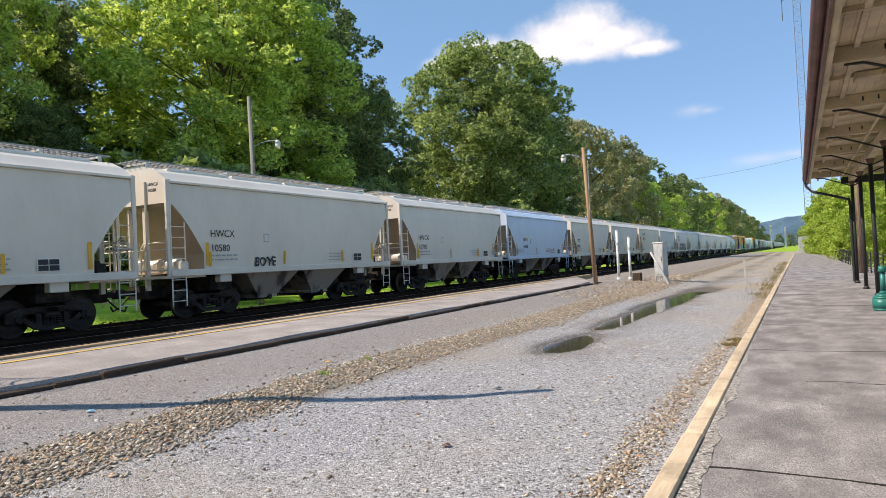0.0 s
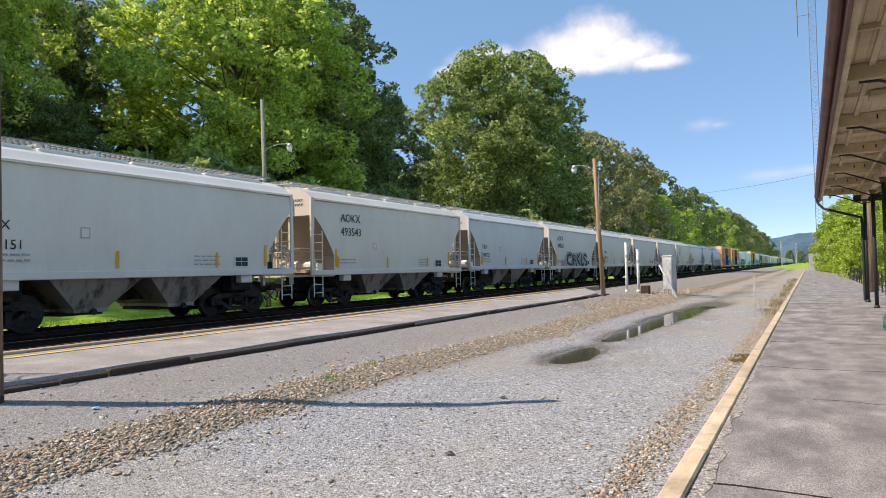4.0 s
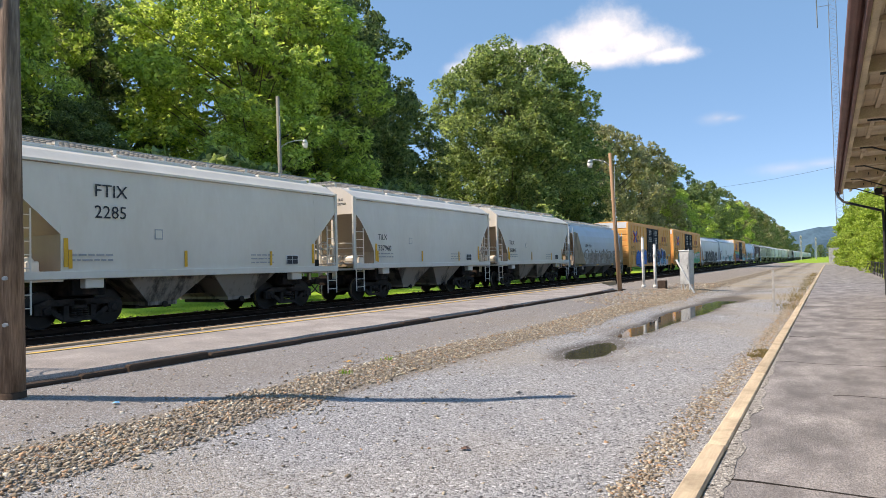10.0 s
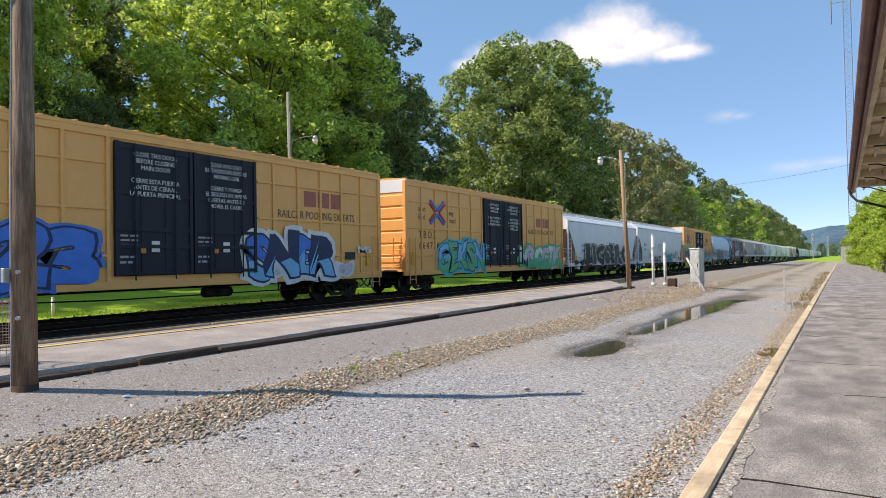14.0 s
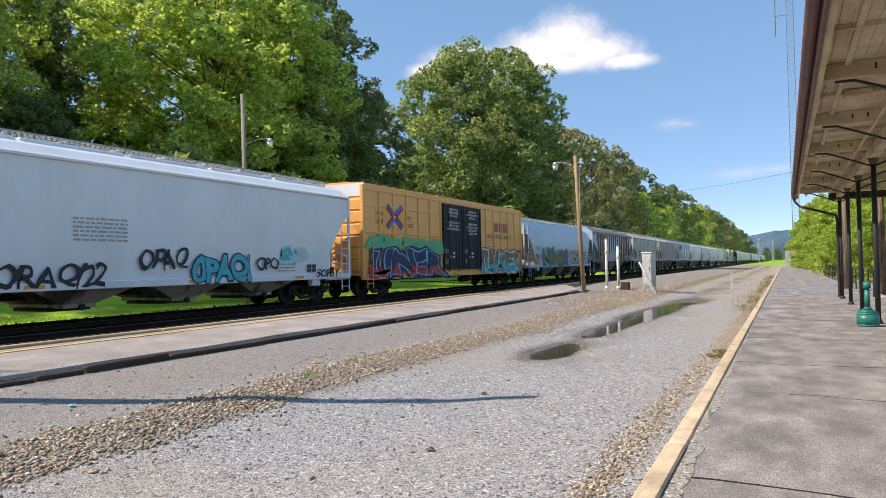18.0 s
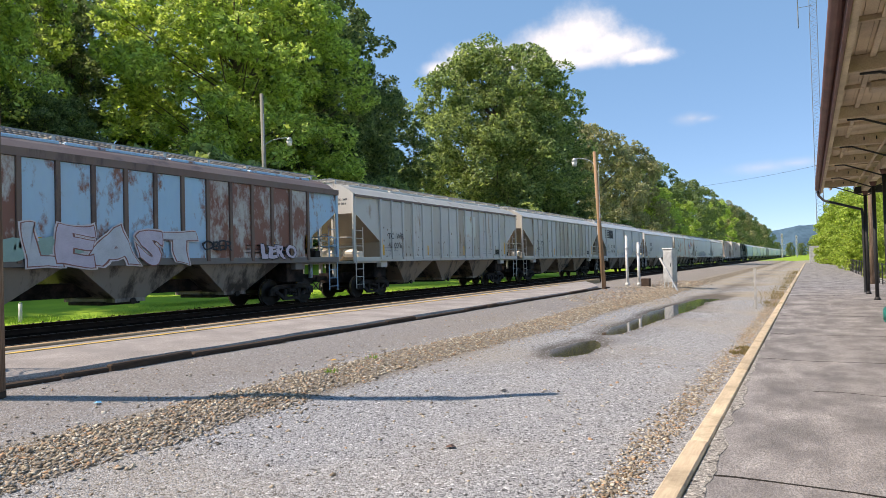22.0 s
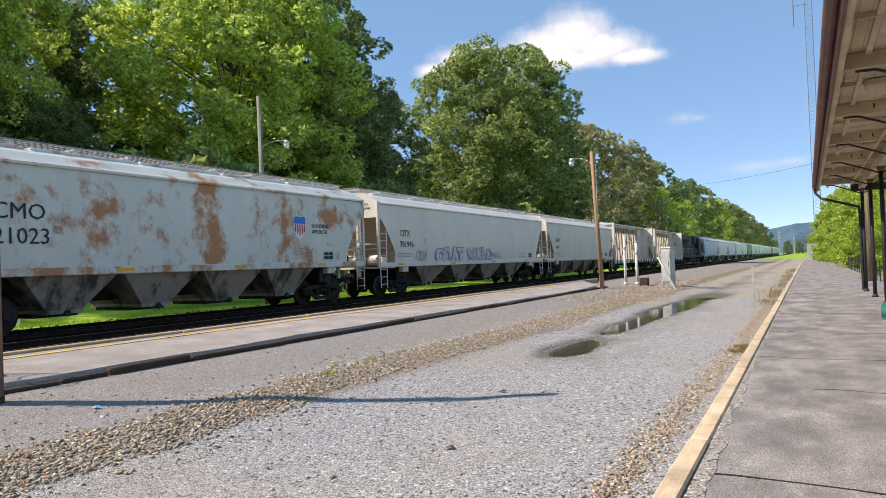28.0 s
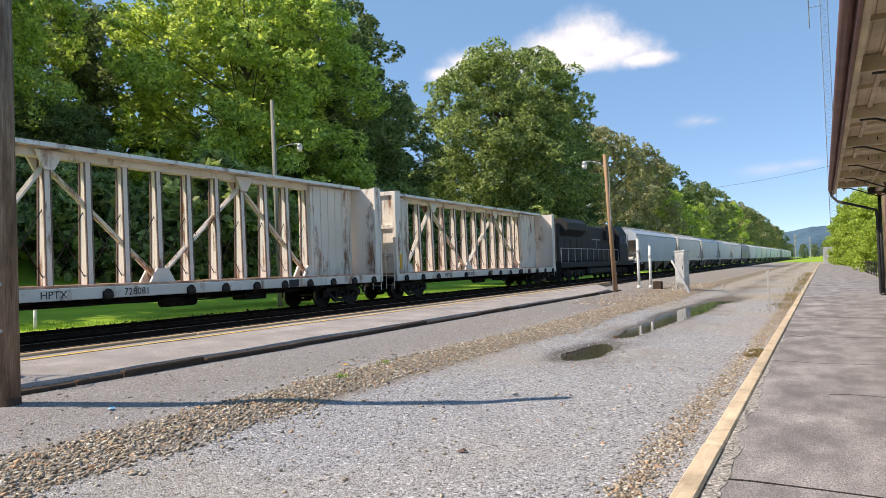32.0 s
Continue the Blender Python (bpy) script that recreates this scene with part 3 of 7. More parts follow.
p = thing("litter_bin", "pinkish tan wire-mesh litter bin on the low platform", "litter bin", pose(-10.0, 5.05, 0.29))
bm = bmesh.new()
for k in range(24):
    a = k * math.tau / 24
    rod(bm, (0.27 * math.cos(a), 0.27 * math.sin(a), 0.02), (0.29 * math.cos(a), 0.29 * math.sin(a), 0.86), 0.004, 4)
for k in range(10):
    z = 0.05 + k * 0.085
    pts = [(0.28 * math.cos(a), 0.28 * math.sin(a), z) for a in [i * math.tau / 20 for i in range(21)]]
    pipe(bm, pts, 0.004, 4)
part("mesh", bm, M_MESH, p)
part("liner", R((0, 0, 0.02), (0, 0, 0.16), 0.25, 18), M_CONCRETE, p, "pale bin liner", smooth=True)
part("rim", pipe(bmesh.new(), [(0.295 * math.cos(a), 0.295 * math.sin(a), 0.87) for a in [i * math.tau / 20 for i in range(21)]], 0.012, 6), M_MESH, p, smooth=True)

p = thing("marker_post", "short white-painted post in the grass beyond the tracks", "post", pose(-22.8, 12.95, 0.0), "white posts")
part("shaft", R((0, 0, -0.2), (0, 0, 0.62), 0.055, 10), M_WHITE, p, smooth=True)
part("cap", R((0, 0, 0.62), (0, 0, 0.65), 0.06, 10, 0.04), M_WHITE, p, smooth=True)

# ---- fence beyond the canopy ----
f = thing("fence", "black iron rail fence along the platform's edge", "fence")
for k in range(24):
    y = 31.5 + k * 1.9
    part("fence_post", R((3.05, y, 0.0), (3.05, y, 1.08), 0.03, 8), M_BLACKIRON, f)
    for z in (0.25, 0.62, 1.02):
        part("rail", R((3.05, y, z), (3.05, y + 1.9, z), 0.02, 6), M_BLACKIRON, f)
part("kerb", B(3.2, 3.4, 30.6, 142, -0.2, 0.12, bevel=0.02), M_CONCRETE, f, "pale concrete kerb below the fence")

# ---- canopy ----
can = tagged(new("canopy"), "cream wooden platform canopy on black iron posts", "canopy", kind="structure")
CZ, CE = 4.10, 31.6
CR = CZ + 0.20   # the boards lie higher than the foot of the fascia
PY = [30.2 - 3.78 * i for i in range(12)]
bm = bmesh.new()
x = 0.50
while x < 6.9:
    box(bm, x, x + 0.135, -12, CE - 0.02, CR + 0.10, CR + 0.13)
    x += 0.14
sof = part("soffit", bm, M_CANOPY, can)
part("roof", prism(bmesh.new(), [(0.40, CR + 0.14), (7.0, CR + 0.14), (7.0, CR + 0.9), (0.40, CR + 0.22)], "y", -12, CE), M_GUTTER, can, "red-brown roof sheet")
part("fascia", B(0.40, 0.445, -12, CE, CZ - 0.08, CR + 0.20, bevel=0.008), M_GUTTER, can)
bm = bmesh.new()
ring = [(0.335 + 0.085 * math.cos(a), CZ + 0.16 + 0.10 * math.sin(a)) for a in [math.pi + i * math.pi / 8 for i in range(9)]]
prism(bm, ring + [(u * 0.86 + 0.047, v + 0.012) for u, v in reversed(ring)], "y", -12, CE + 0.05)
part("gutter", bm, M_GUTTER, can, "red-brown half-round gutter")
part("downspout", pipe(bmesh.new(), [(0.34, CE - 0.1, CZ + 0.05), (0.37, CE - 0.1, CZ - 0.12), (0.55, CE - 0.2, CZ - 0.35), (1.78, 30.2, CZ - 0.85), (1.80, 30.2, CZ - 1.1), (1.80, 30.2, 0.1)], 0.05, 10), M_BLACKIRON, can, "dark downspout")
part("edge_strip", B(0.445, 0.53, -12, CE, CZ - 0.03, CR + 0.10), M_CANOPY, can)
for y in PY:
    part("rafter", B(0.45, 6.9, y - 0.10, y + 0.10, CR - 0.14, CR + 0.10, bevel=0.012), M_CANOPY, can)
    part("rafter", B(0.45, 6.9, y - 1.92, y - 1.86, CR + 0.03, CR + 0.10, bevel=0.006), M_CANOPY, can)
    part("strip", B(0.82, 0.90, y + 0.10, y + 3.68, CR + 0.04, CR + 0.10, bevel=0.006), M_CANOPY, can)
    po = part("post", R((1.9, y, 0.03), (1.9, y, CR - 0.45), 0.058, 12), M_BLACKIRON, can, smooth=True)
    part("post_base", R((1.9, y, 0.03), (1.9, y, 0.14), 0.11, 12, 0.07), M_BLACKIRON, po, smooth=True)
    part("post_head", R((1.9, y, CR - 0.50), (1.9, y, CR - 0.36), 0.07, 12, 0.12), M_GUTTER, po, smooth=True)
    part("bracket", pipe(bmesh.new(), [(1.9, y, CR - 0.55), (1.35, y, CR - 0.32), (0.95, y, CR - 0.16), (0.70, y, CR - 0.15)], 0.022), M_BLACKIRON, po)
    part("bracket", pipe(bmesh.new(), [(1.9, y, CR - 0.55), (2.5, y, CR - 0.30), (3.1, y, CR - 0.15)], 0.022), M_BLACKIRON, po)
    for x in (1.2, 1.45):
        part("hook", R((x, y - 0.13, CR - 0.05), (x, y - 0.13, CR + 0.03), 0.015, 6), M_BLACKIRON, can)
part("main_beam", B(1.80, 2.0, -12, 30.4, CR - 0.36, CR - 0.14, bevel=0.012), M_CANOPY, can)
part("conduit", R((1.55, -12, CR - 0.20), (1.55, 30.3, CR - 0.20), 0.03, 8), M_CANOPY, can)
part("end_beam", B(1.55, 6.9, 30.35, 30.6, CR - 0.42, CR - 0.16, bevel=0.01), M_BLACKIRON, can)
for y in (28.3, 20.8, 13.2, 5.6):
    part("lamp_box", B(0.95, 1.35, y - 0.2, y + 0.2, CR - 0.03, CR + 0.09, bevel=0.02), M_CANOPY, can)

# ---- mast, signals, wire, ridge and clouds ----
mast = thing("lattice_mast", "tall thin steel lattice radio mast beyond the platform", "mast", pose(1.75, 150, 0))
for k in range(3):
    a = k * 2.0944
    part("leg", R((0.85 * math.cos(a), 0.85 * math.sin(a), 0), (0.85 * math.cos(a), 0.85 * math.sin(a), 75), 0.055, 5), M_MAST, mast)
bm = bmesh.new()
for i in range(50):
    for k in range(3):
        a, b = k * 2.0944, (k + 1) * 2.0944
        z = i * 1.5
        rod(bm, (0.85 * math.cos(a), 0.85 * math.sin(a), z), (0.85 * math.cos(b), 0.85 * math.sin(b), z + 0.75), 0.026, 3, caps=False)
        rod(bm, (0.85 * math.cos(b), 0.85 * math.sin(b), z + 0.75), (0.85 * math.cos(a), 0.85 * math.sin(a), z + 1.5), 0.026, 3, caps=False)
tagged(part("lattice", bm, M_MAST, mast), kind="stuff")
part("antenna", R((-2.4, 0, 46), (-2.4, 0, 54), 0.12, 6), M_MAST, mast)
part("antenna_arm", R((-2.4, 0, 50), (0, 0, 50), 0.05, 5), M_MAST, mast)
part("equipment_hut", B(-1.9, 0.1, -6, -4.5, -0.1, 3.1, bevel=0.03), M_GALV, mast)

for x, y, h in ((-11.2, 350, 11.5), (-6.3, 420, 12)):
    sgn = thing("signal_mast", "tall grey railway signal mast beside the far tracks", "signal", pose(x, y, 0), "railway signals")
    part("mast", R((0, 0, -0.3), (0, 0, h), 0.2, 8), M_GALV, sgn)
    for z in (h - 1.2, h - 3.6):
        hd = part("signal_head", B(-0.42, 0.42, -0.3, 0.0, z - 0.8, z + 0.8, bevel=0.05), M_GALV, sgn)
        part("light_hood", R((0, -0.4, z), (0, -0.75, z), 0.25, 10), M_BLACKIRON, hd)
    part("ladder", B(-0.5, -0.42, -0.1, 0.1, 0, h), M_GALV, sgn)
    part("platform", B(-1.0, 1.0, -0.6, 0.6, h - 5.2, h - 5.1), M_GALV, sgn)

wire = thing("overhead_wire", "thin black wire slung across the sky over the tracks", "wire")
pts = [(-60 + 75 * i / 24, 215 - 45 * i / 24, 23.2 - 5.0 * math.sin(math.pi * (i / 24)) * 0.5) for i in range(25)]
part("strand", pipe(bmesh.new(), pts, 0.03, 5), M_BLACKIRON, wire)


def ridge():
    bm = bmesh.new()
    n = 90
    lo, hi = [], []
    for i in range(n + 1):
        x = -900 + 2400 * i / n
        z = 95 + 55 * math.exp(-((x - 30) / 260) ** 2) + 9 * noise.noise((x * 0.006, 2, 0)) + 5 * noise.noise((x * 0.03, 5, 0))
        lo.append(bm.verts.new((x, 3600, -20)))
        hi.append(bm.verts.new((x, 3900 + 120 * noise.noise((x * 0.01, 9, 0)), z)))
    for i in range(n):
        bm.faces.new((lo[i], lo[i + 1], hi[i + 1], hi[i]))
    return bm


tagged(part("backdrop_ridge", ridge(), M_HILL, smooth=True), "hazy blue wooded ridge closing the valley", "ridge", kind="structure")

# ---- clouds: far white drifts, their sunlit brightness put in as emission ----
def cloud_mat(name, seed, strength, puffs, soft=0.5, rag=0.75):
    """White vapour: soft puffs, each (u, v, half width, half height), with a ragged edge and greyer thin parts."""
    m = bpy.data.materials.new(name)
    m.use_nodes = True
    n, l = m.node_tree.nodes, m.node_tree.links
    n.remove(n["Principled BSDF"])
    tc = n.new("ShaderNodeTexCoord")

    def math_node(op, a, b, c=None):
        x = n.new("ShaderNodeMath")
        x.operation = op
        for k, v in enumerate((a, b, c)):
            if isinstance(v, (int, float)):
                x.inputs[k].default_value = v
            elif v is not None:
                l.new(v, x.inputs[k])
        return x.outputs[0]
    body = None
    for cu, cv, ru, rv in puffs:
        mp = n.new("ShaderNodeMapping")
        mp.inputs["Scale"].default_value = (1 / ru, 1 / rv, 0)
        mp.inputs["Location"].default_value = (-cu / ru, -cv / rv, 0)
        l.new(tc.outputs["UV"], mp.inputs["Vector"])
        ln = n.new("ShaderNodeVectorMath")
        ln.operation = "LENGTH"
        l.new(mp.outputs[0], ln.inputs[0])
        f = math_node("SUBTRACT", 1.0, ln.outputs["Value"])
        body = f if body is None else math_node("SMOOTH_MAX", body, f, 0.25)
    mp = n.new("ShaderNodeMapping")
    mp.inputs["Location"].default_value = (seed, seed * 0.7, 0)
    l.new(tc.outputs["Object"], mp.inputs["Vector"])
    nz = n.new("ShaderNodeTexNoise")
    nz.inputs["Scale"].default_value, nz.inputs["Detail"].default_value, nz.inputs["Roughness"].default_value = 0.013, 9, 0.62
    l.new(mp.outputs[0], nz.inputs["Vector"])
    total = math_node("ADD", body, math_node("MULTIPLY", math_node("SUBTRACT", nz.outputs["Fac"], 0.5), rag))
    edge = n.new("ShaderNodeMapRange")
    edge.interpolation_type = "SMOOTHSTEP"
    edge.inputs["From Min"].default_value, edge.inputs["From Max"].default_value = -0.12, soft
    l.new(total, edge.inputs["Value"])
    em = n.new("ShaderNodeEmission")
    em.inputs["Color"].default_value, em.inputs["Strength"].default_value = (1.0, 0.985, 0.97, 1), strength
    tr = n.new("ShaderNodeBsdfTransparent")
    mx = n.new("ShaderNodeMixShader")
    l.new(edge.outputs[0], mx.inputs["Fac"])
    l.new(tr.outputs[0], mx.inputs[1])
    l.new(em.outputs[0], mx.inputs[2])
    l.new(mx.outputs[0], n["Material Output"].inputs["Surface"])
    return m


CLOUDS = []


def cloud(dx, dz, w, h, seed, strength, puffs, label, drift, soft=0.5):
    """A drift at a distance of 2.6 km; dx and dz are its bearing's slopes."""
    y = 2600.0
    at = Vector((dx * y, y, dz * y))
    me = bpy.data.meshes.new("cloud")
    bm = bmesh.new()
    uv = bm.loops.layers.uv.new("UVMap")
    vs = [bm.verts.new((u * w / 2, 0, v * h / 2)) for u, v in ((-1, -1), (1, -1), (1, 1), (-1, 1))]
    fc = bm.faces.new(vs)
    for lp, c in zip(fc.loops, ((0, 0), (1, 0), (1, 1), (0, 1))):
        lp[uv].uv = c
    bm.to_mesh(me)
    bm.free()
    me.materials.append(cloud_mat("cloud %d" % seed, seed, strength, puffs, soft))
    ob = tagged(new("cloud", me), label, "cloud", "clouds")
    CLOUDS.append((ob, at, math.degrees(math.atan2(-dx, 1)), drift * y))
    return ob


cloud(-0.325, 0.324, 1200, 420, 3, 0.80, ((0.62, 0.66, 0.15, 0.30), (0.53, 0.56, 0.18, 0.26), (0.71, 0.51, 0.18, 0.20), (0.45, 0.47, 0.14, 0.16), (0.80, 0.40, 0.13, 0.10), (0.60, 0.42, 0.24, 0.13), (0.25, 0.50, 0.15, 0.19), (0.37, 0.45, 0.16, 0.16), (0.15, 0.42, 0.10, 0.11)),
      "bright white cumulus cloud drifting in a blue sky", -0.036, 0.95)
cloud(-0.115, 0.195, 260, 120, 21, 0.66, ((0.45, 0.5, 0.30, 0.26), (0.62, 0.45, 0.22, 0.16)), "small faint white cloud wisp", -0.03, 2.6)
cloud(-0.022, 0.118, 480, 130, 33, 0.66, ((0.42, 0.5, 0.30, 0.24), (0.62, 0.55, 0.24, 0.18)), "low faint white cloud streak", -0.02, 2.6)

# ---- trees ----
def crown(seed, lobes, leaves, size, twigs=26, loose=0.22):
    """Leaves gathered on twigs round many lobes: an uneven crown with gaps."""
    rng = np.random.default_rng(seed)
    lob = np.array(lobes)
    w = lob[:, 3] ** 2
    k = rng.choice(len(lob), leaves, p=w / w.sum())
    tw = rng.normal(size=(len(lob), twigs, 3))
    tw /= np.linalg.norm(tw, axis=2)[:, :, None]
    reach = 0.72 + 0.42 * rng.random((len(lob), twigs))
    ti = rng.integers(0, twigs, leaves)
    d = tw[k, ti] + rng.normal(size=(leaves, 3)) * loose
    d /= np.linalg.norm(d, axis=1)[:, None]
    rad = lob[k, 3] * reach[k, ti] * (0.70 + 0.34 * rng.random(leaves) ** 0.5)
    c = lob[k, :3] + d * rad[:, None] * np.array([1, 1, 0.8])
    nrm = d * 0.5 + rng.normal(size=(leaves, 3)) * 0.7 + np.array([0, 0, 0.5])
    nrm /= np.linalg.norm(nrm, axis=1)[:, None]
    u = np.cross(nrm, rng.normal(size=(leaves, 3)))
    u /= np.linalg.norm(u, axis=1)[:, None]
    v = np.cross(nrm, u)
    s = size * (0.55 + 0.9 * rng.random(leaves))[:, None]
    fold = nrm * s * 0.25
    return np.stack([c - u * s, c + v * s * 0.55 - fold, c + u * s, c - v * s * 0.55 - fold], 1).reshape(-1, 3)


def leaf_mesh(name, verts, material):
    nleaf = len(verts) // 4
    me = bpy.data.meshes.new(name)
    me.vertices.add(len(verts))
    me.vertices.foreach_set("co", verts.astype(np.float32).ravel())
    me.loops.add(nleaf * 6)
    q = np.arange(nleaf)[:, None] * 4
    idx = np.concatenate([q, q + 1, q + 2, q, q + 2, q + 3], 1)
    me.loops.foreach_set("vertex_index", idx.astype(np.int32).ravel())
    me.polygons.add(nleaf * 2)
    me.polygons.foreach_set("loop_start", (np.arange(nleaf * 2) * 3).astype(np.int32))
    me.update(calc_edges=True)
    me.materials.append(material)
    return me


def tree_kind(seed, h, w, leaves, size, material, trunk=0.35, low=0.03, n=170, peak=0.42):
    """The trunk and crown meshes of one kind of tree, standing at the origin."""
    rng = random.Random(seed)
    lobes = []
    for i in range(n):
        f = low + (0.96 - low) * ((i + 0.5) / n) ** 0.9
        t = (f - peak) / (1.02 - peak) if f > peak else (peak - f) / (peak + 0.25)
        spread = w * 0.5 * math.sqrt(max(0.02, 1 - t * t))
        a = i * 2.4 + rng.uniform(-0.6, 0.6)
        r = spread * rng.choice((0.2, 0.5, 0.72, 0.86, 0.94)) * rng.uniform(0.85, 1.08)
        lr = w * rng.uniform(0.05, 0.105) * (1.1 - 0.25 * f) * (170 / n) ** 0.22
        lobes.append((math.cos(a) * r, math.sin(a) * r, h * f, lr))
    bm = bmesh.new()
    rod(bm, (0, 0, -0.6), (0.1, 0, h * 0.45), trunk, 9, trunk * 0.65)
    rod(bm, (0.1, 0, h * 0.45), (0.0, 0.2, h * 0.9), trunk * 0.65, 7, 0.05)
    for c in lobes[::5]:
        rod(bm, (0.05, 0, max(h * 0.08, c[2] - 0.2 * h)), c[:3], trunk * 0.26, 5, 0.03)
    tm = bpy.data.meshes.new("trunk")
    bm.to_mesh(tm)
    bm.free()
    tm.materials.append(M_BARK)
    return tm, leaf_mesh("crown", crown(seed, lobes, leaves, size), material)


def plant(kindm, x, y, z, turn, scale, label, group="trees behind the tracks", name="tree", category="tree", wide=1.0):
    t = thing(name, label, category, pose(x, y, z, 0, 0, turn) @ Matrix.Diagonal((scale * wide, scale * wide, scale, 1)), group)
    for nm, m in zip(("trunk", "crown"), kindm):
        o = new(nm, m)
        o.parent = t
    return t


K_BIG = tree_kind(11, 36, 30, 125000, 0.25, L_BRIGHT, 0.5, n=420, peak=0.50)
K_DARK = tree_kind(12, 36, 25, 76000, 0.26, L_DARK, 0.5, n=300)
K_MID = tree_kind(13, 37, 31, 125000, 0.26, L_MID, 0.5, n=380, peak=0.46)
K_FAR = tree_kind(14, 36, 25, 40000, 0.33, L_HAZE, 0.5)
K_LIGHT = tree_kind(15, 36, 26, 40000, 0.33, L_BRIGHT, 0.5)
K_OLIVE = tree_kind(16, 36, 25, 40000, 0.33, L_OLIVE, 0.5)
K_PLAT = tree_kind(17, 9, 8, 34000, 0.11, L_LIME, 0.14, 0.0)
K_BUSH = tree_kind(18, 5, 8, 12000, 0.22, L_MID, 0.08, 0.0, 36)
hz = lambda x, y: ground_z(x, y) - 0.2
for kd, x, y, turn, sc, wide, lab in ((K_BIG, -49.5, 49, 0, 0.78, 1.16, "tall leafy yellow-green tree on the bank"), (K_DARK, -52, 63, 150, 0.84, 1.05, "tall dark green tree behind a brighter one"),
                                      (K_BIG, -58, 25.5, 40, 0.80, 0.92, "tall yellow-green tree on the bank"), (K_MID, -50, 10, 200, 0.60, 1.3, "leafy green tree low on the bank"),
                                      # hidden tree added high on the bank to cast shade into the recess
                                      (K_DARK, -80, 34, 70, 0.78, 1.2, "added dark green tree that shades the recess on the bank"), (K_DARK, -50, 30, 300, 0.30, 1.25, "low dark green tree at the foot of the bank"),
                                      (K_DARK, -66, 43, 20, 0.66, 1.1, "dark green tree in the shade of its neighbours"),
                                      (K_DARK, -56, 79, 80, 0.62, 1.3, "deep green tree on the bank"), (K_MID, -48, 109, 200, 0.97, 1.12, "tall mid-green spreading tree on the bank"),
                                      (K_DARK, -50, 134, 10, 0.92, 1.0, "deep green tree on the bank"), (K_DARK, -72, 98, 300, 0.62, 1.3, "deep green tree further up the bank"),
                                      (K_FAR, -84, 74, 60, 0.5, 1.3, "hazy pale green tree further up the bank"), (K_FAR, -84, 124, 120, 0.6, 1.2, "hazy pale green tree further up the bank"),
                                      (K_FAR, -82, 150, 190, 0.7, 1.0, "hazy pale green tree further up the bank")):
    plant(kd, x, y, hz(x, y), turn, sc, lab, wide=wide)
row = [(K_OLIVE, -48, 168, 1.02), (K_OLIVE, -47, 200, 1.0), (K_FAR, -48, 238, 0.98), (K_LIGHT, -42, 214, 0.66), (K_LIGHT, -43, 262, 0.66), (K_FAR, -46, 300, 0.95), (K_FAR, -47, 350, 1.0), (K_LIGHT, -45, 395, 0.9),
       (K_OLIVE, -47, 440, 1.02), (K_FAR, -46, 490, 1.0), (K_OLIVE, -47, 545, 1.05), (K_FAR, -46, 600, 1.0), (K_FAR, -48, 660, 0.98), (K_OLIVE, -46, 720, 0.96), (K_FAR, -45, 790, 0.95), (K_FAR, -44, 860, 0.9)]
for i, (kd, x, y, sc) in enumerate(row):
    plant(kd, x, y, 0.0, i * 77, sc, {K_OLIVE: "olive-green tree in the row beside the tracks", K_FAR: "green tree in the row beside the tracks", K_LIGHT: "bright green tree in the row beside the tracks"}[kd])
for i in range(26):
    x, y = -37 - 4 * (i % 2), 14 + i * 9.5
    plant(K_BUSH, x, y, hz(x, y), i * 61, 1.0 + 0.35 * (i % 3), "leafy green shrub at the foot of the bank", "shrubs along the bank", "shrub", "shrub")
for i, (x, y, sc) in enumerate(((5.4, 52, 0.62), (6.0, 60, 0.8), (5.8, 70, 0.95), (6.2, 82, 1.05), (5.8, 95, 1.1), (5.4, 108, 1.1), (5.0, 122, 1.1), (4.6, 136, 1.05), (4.4, 150, 1.0), (9, 45, 0.8), (11, 58, 1.0), (12, 75, 1.1))):
    plant(K_PLAT, x, y, -0.3, i * 50, sc, "bright green small tree beside the station platform", "trees beside the platform")
for i in range(7):
    plant(K_FAR, -34 + i * 12, 900 + 60 * (i % 3), -1, i * 40, 0.5, "hazy tree far along the valley", "far trees")

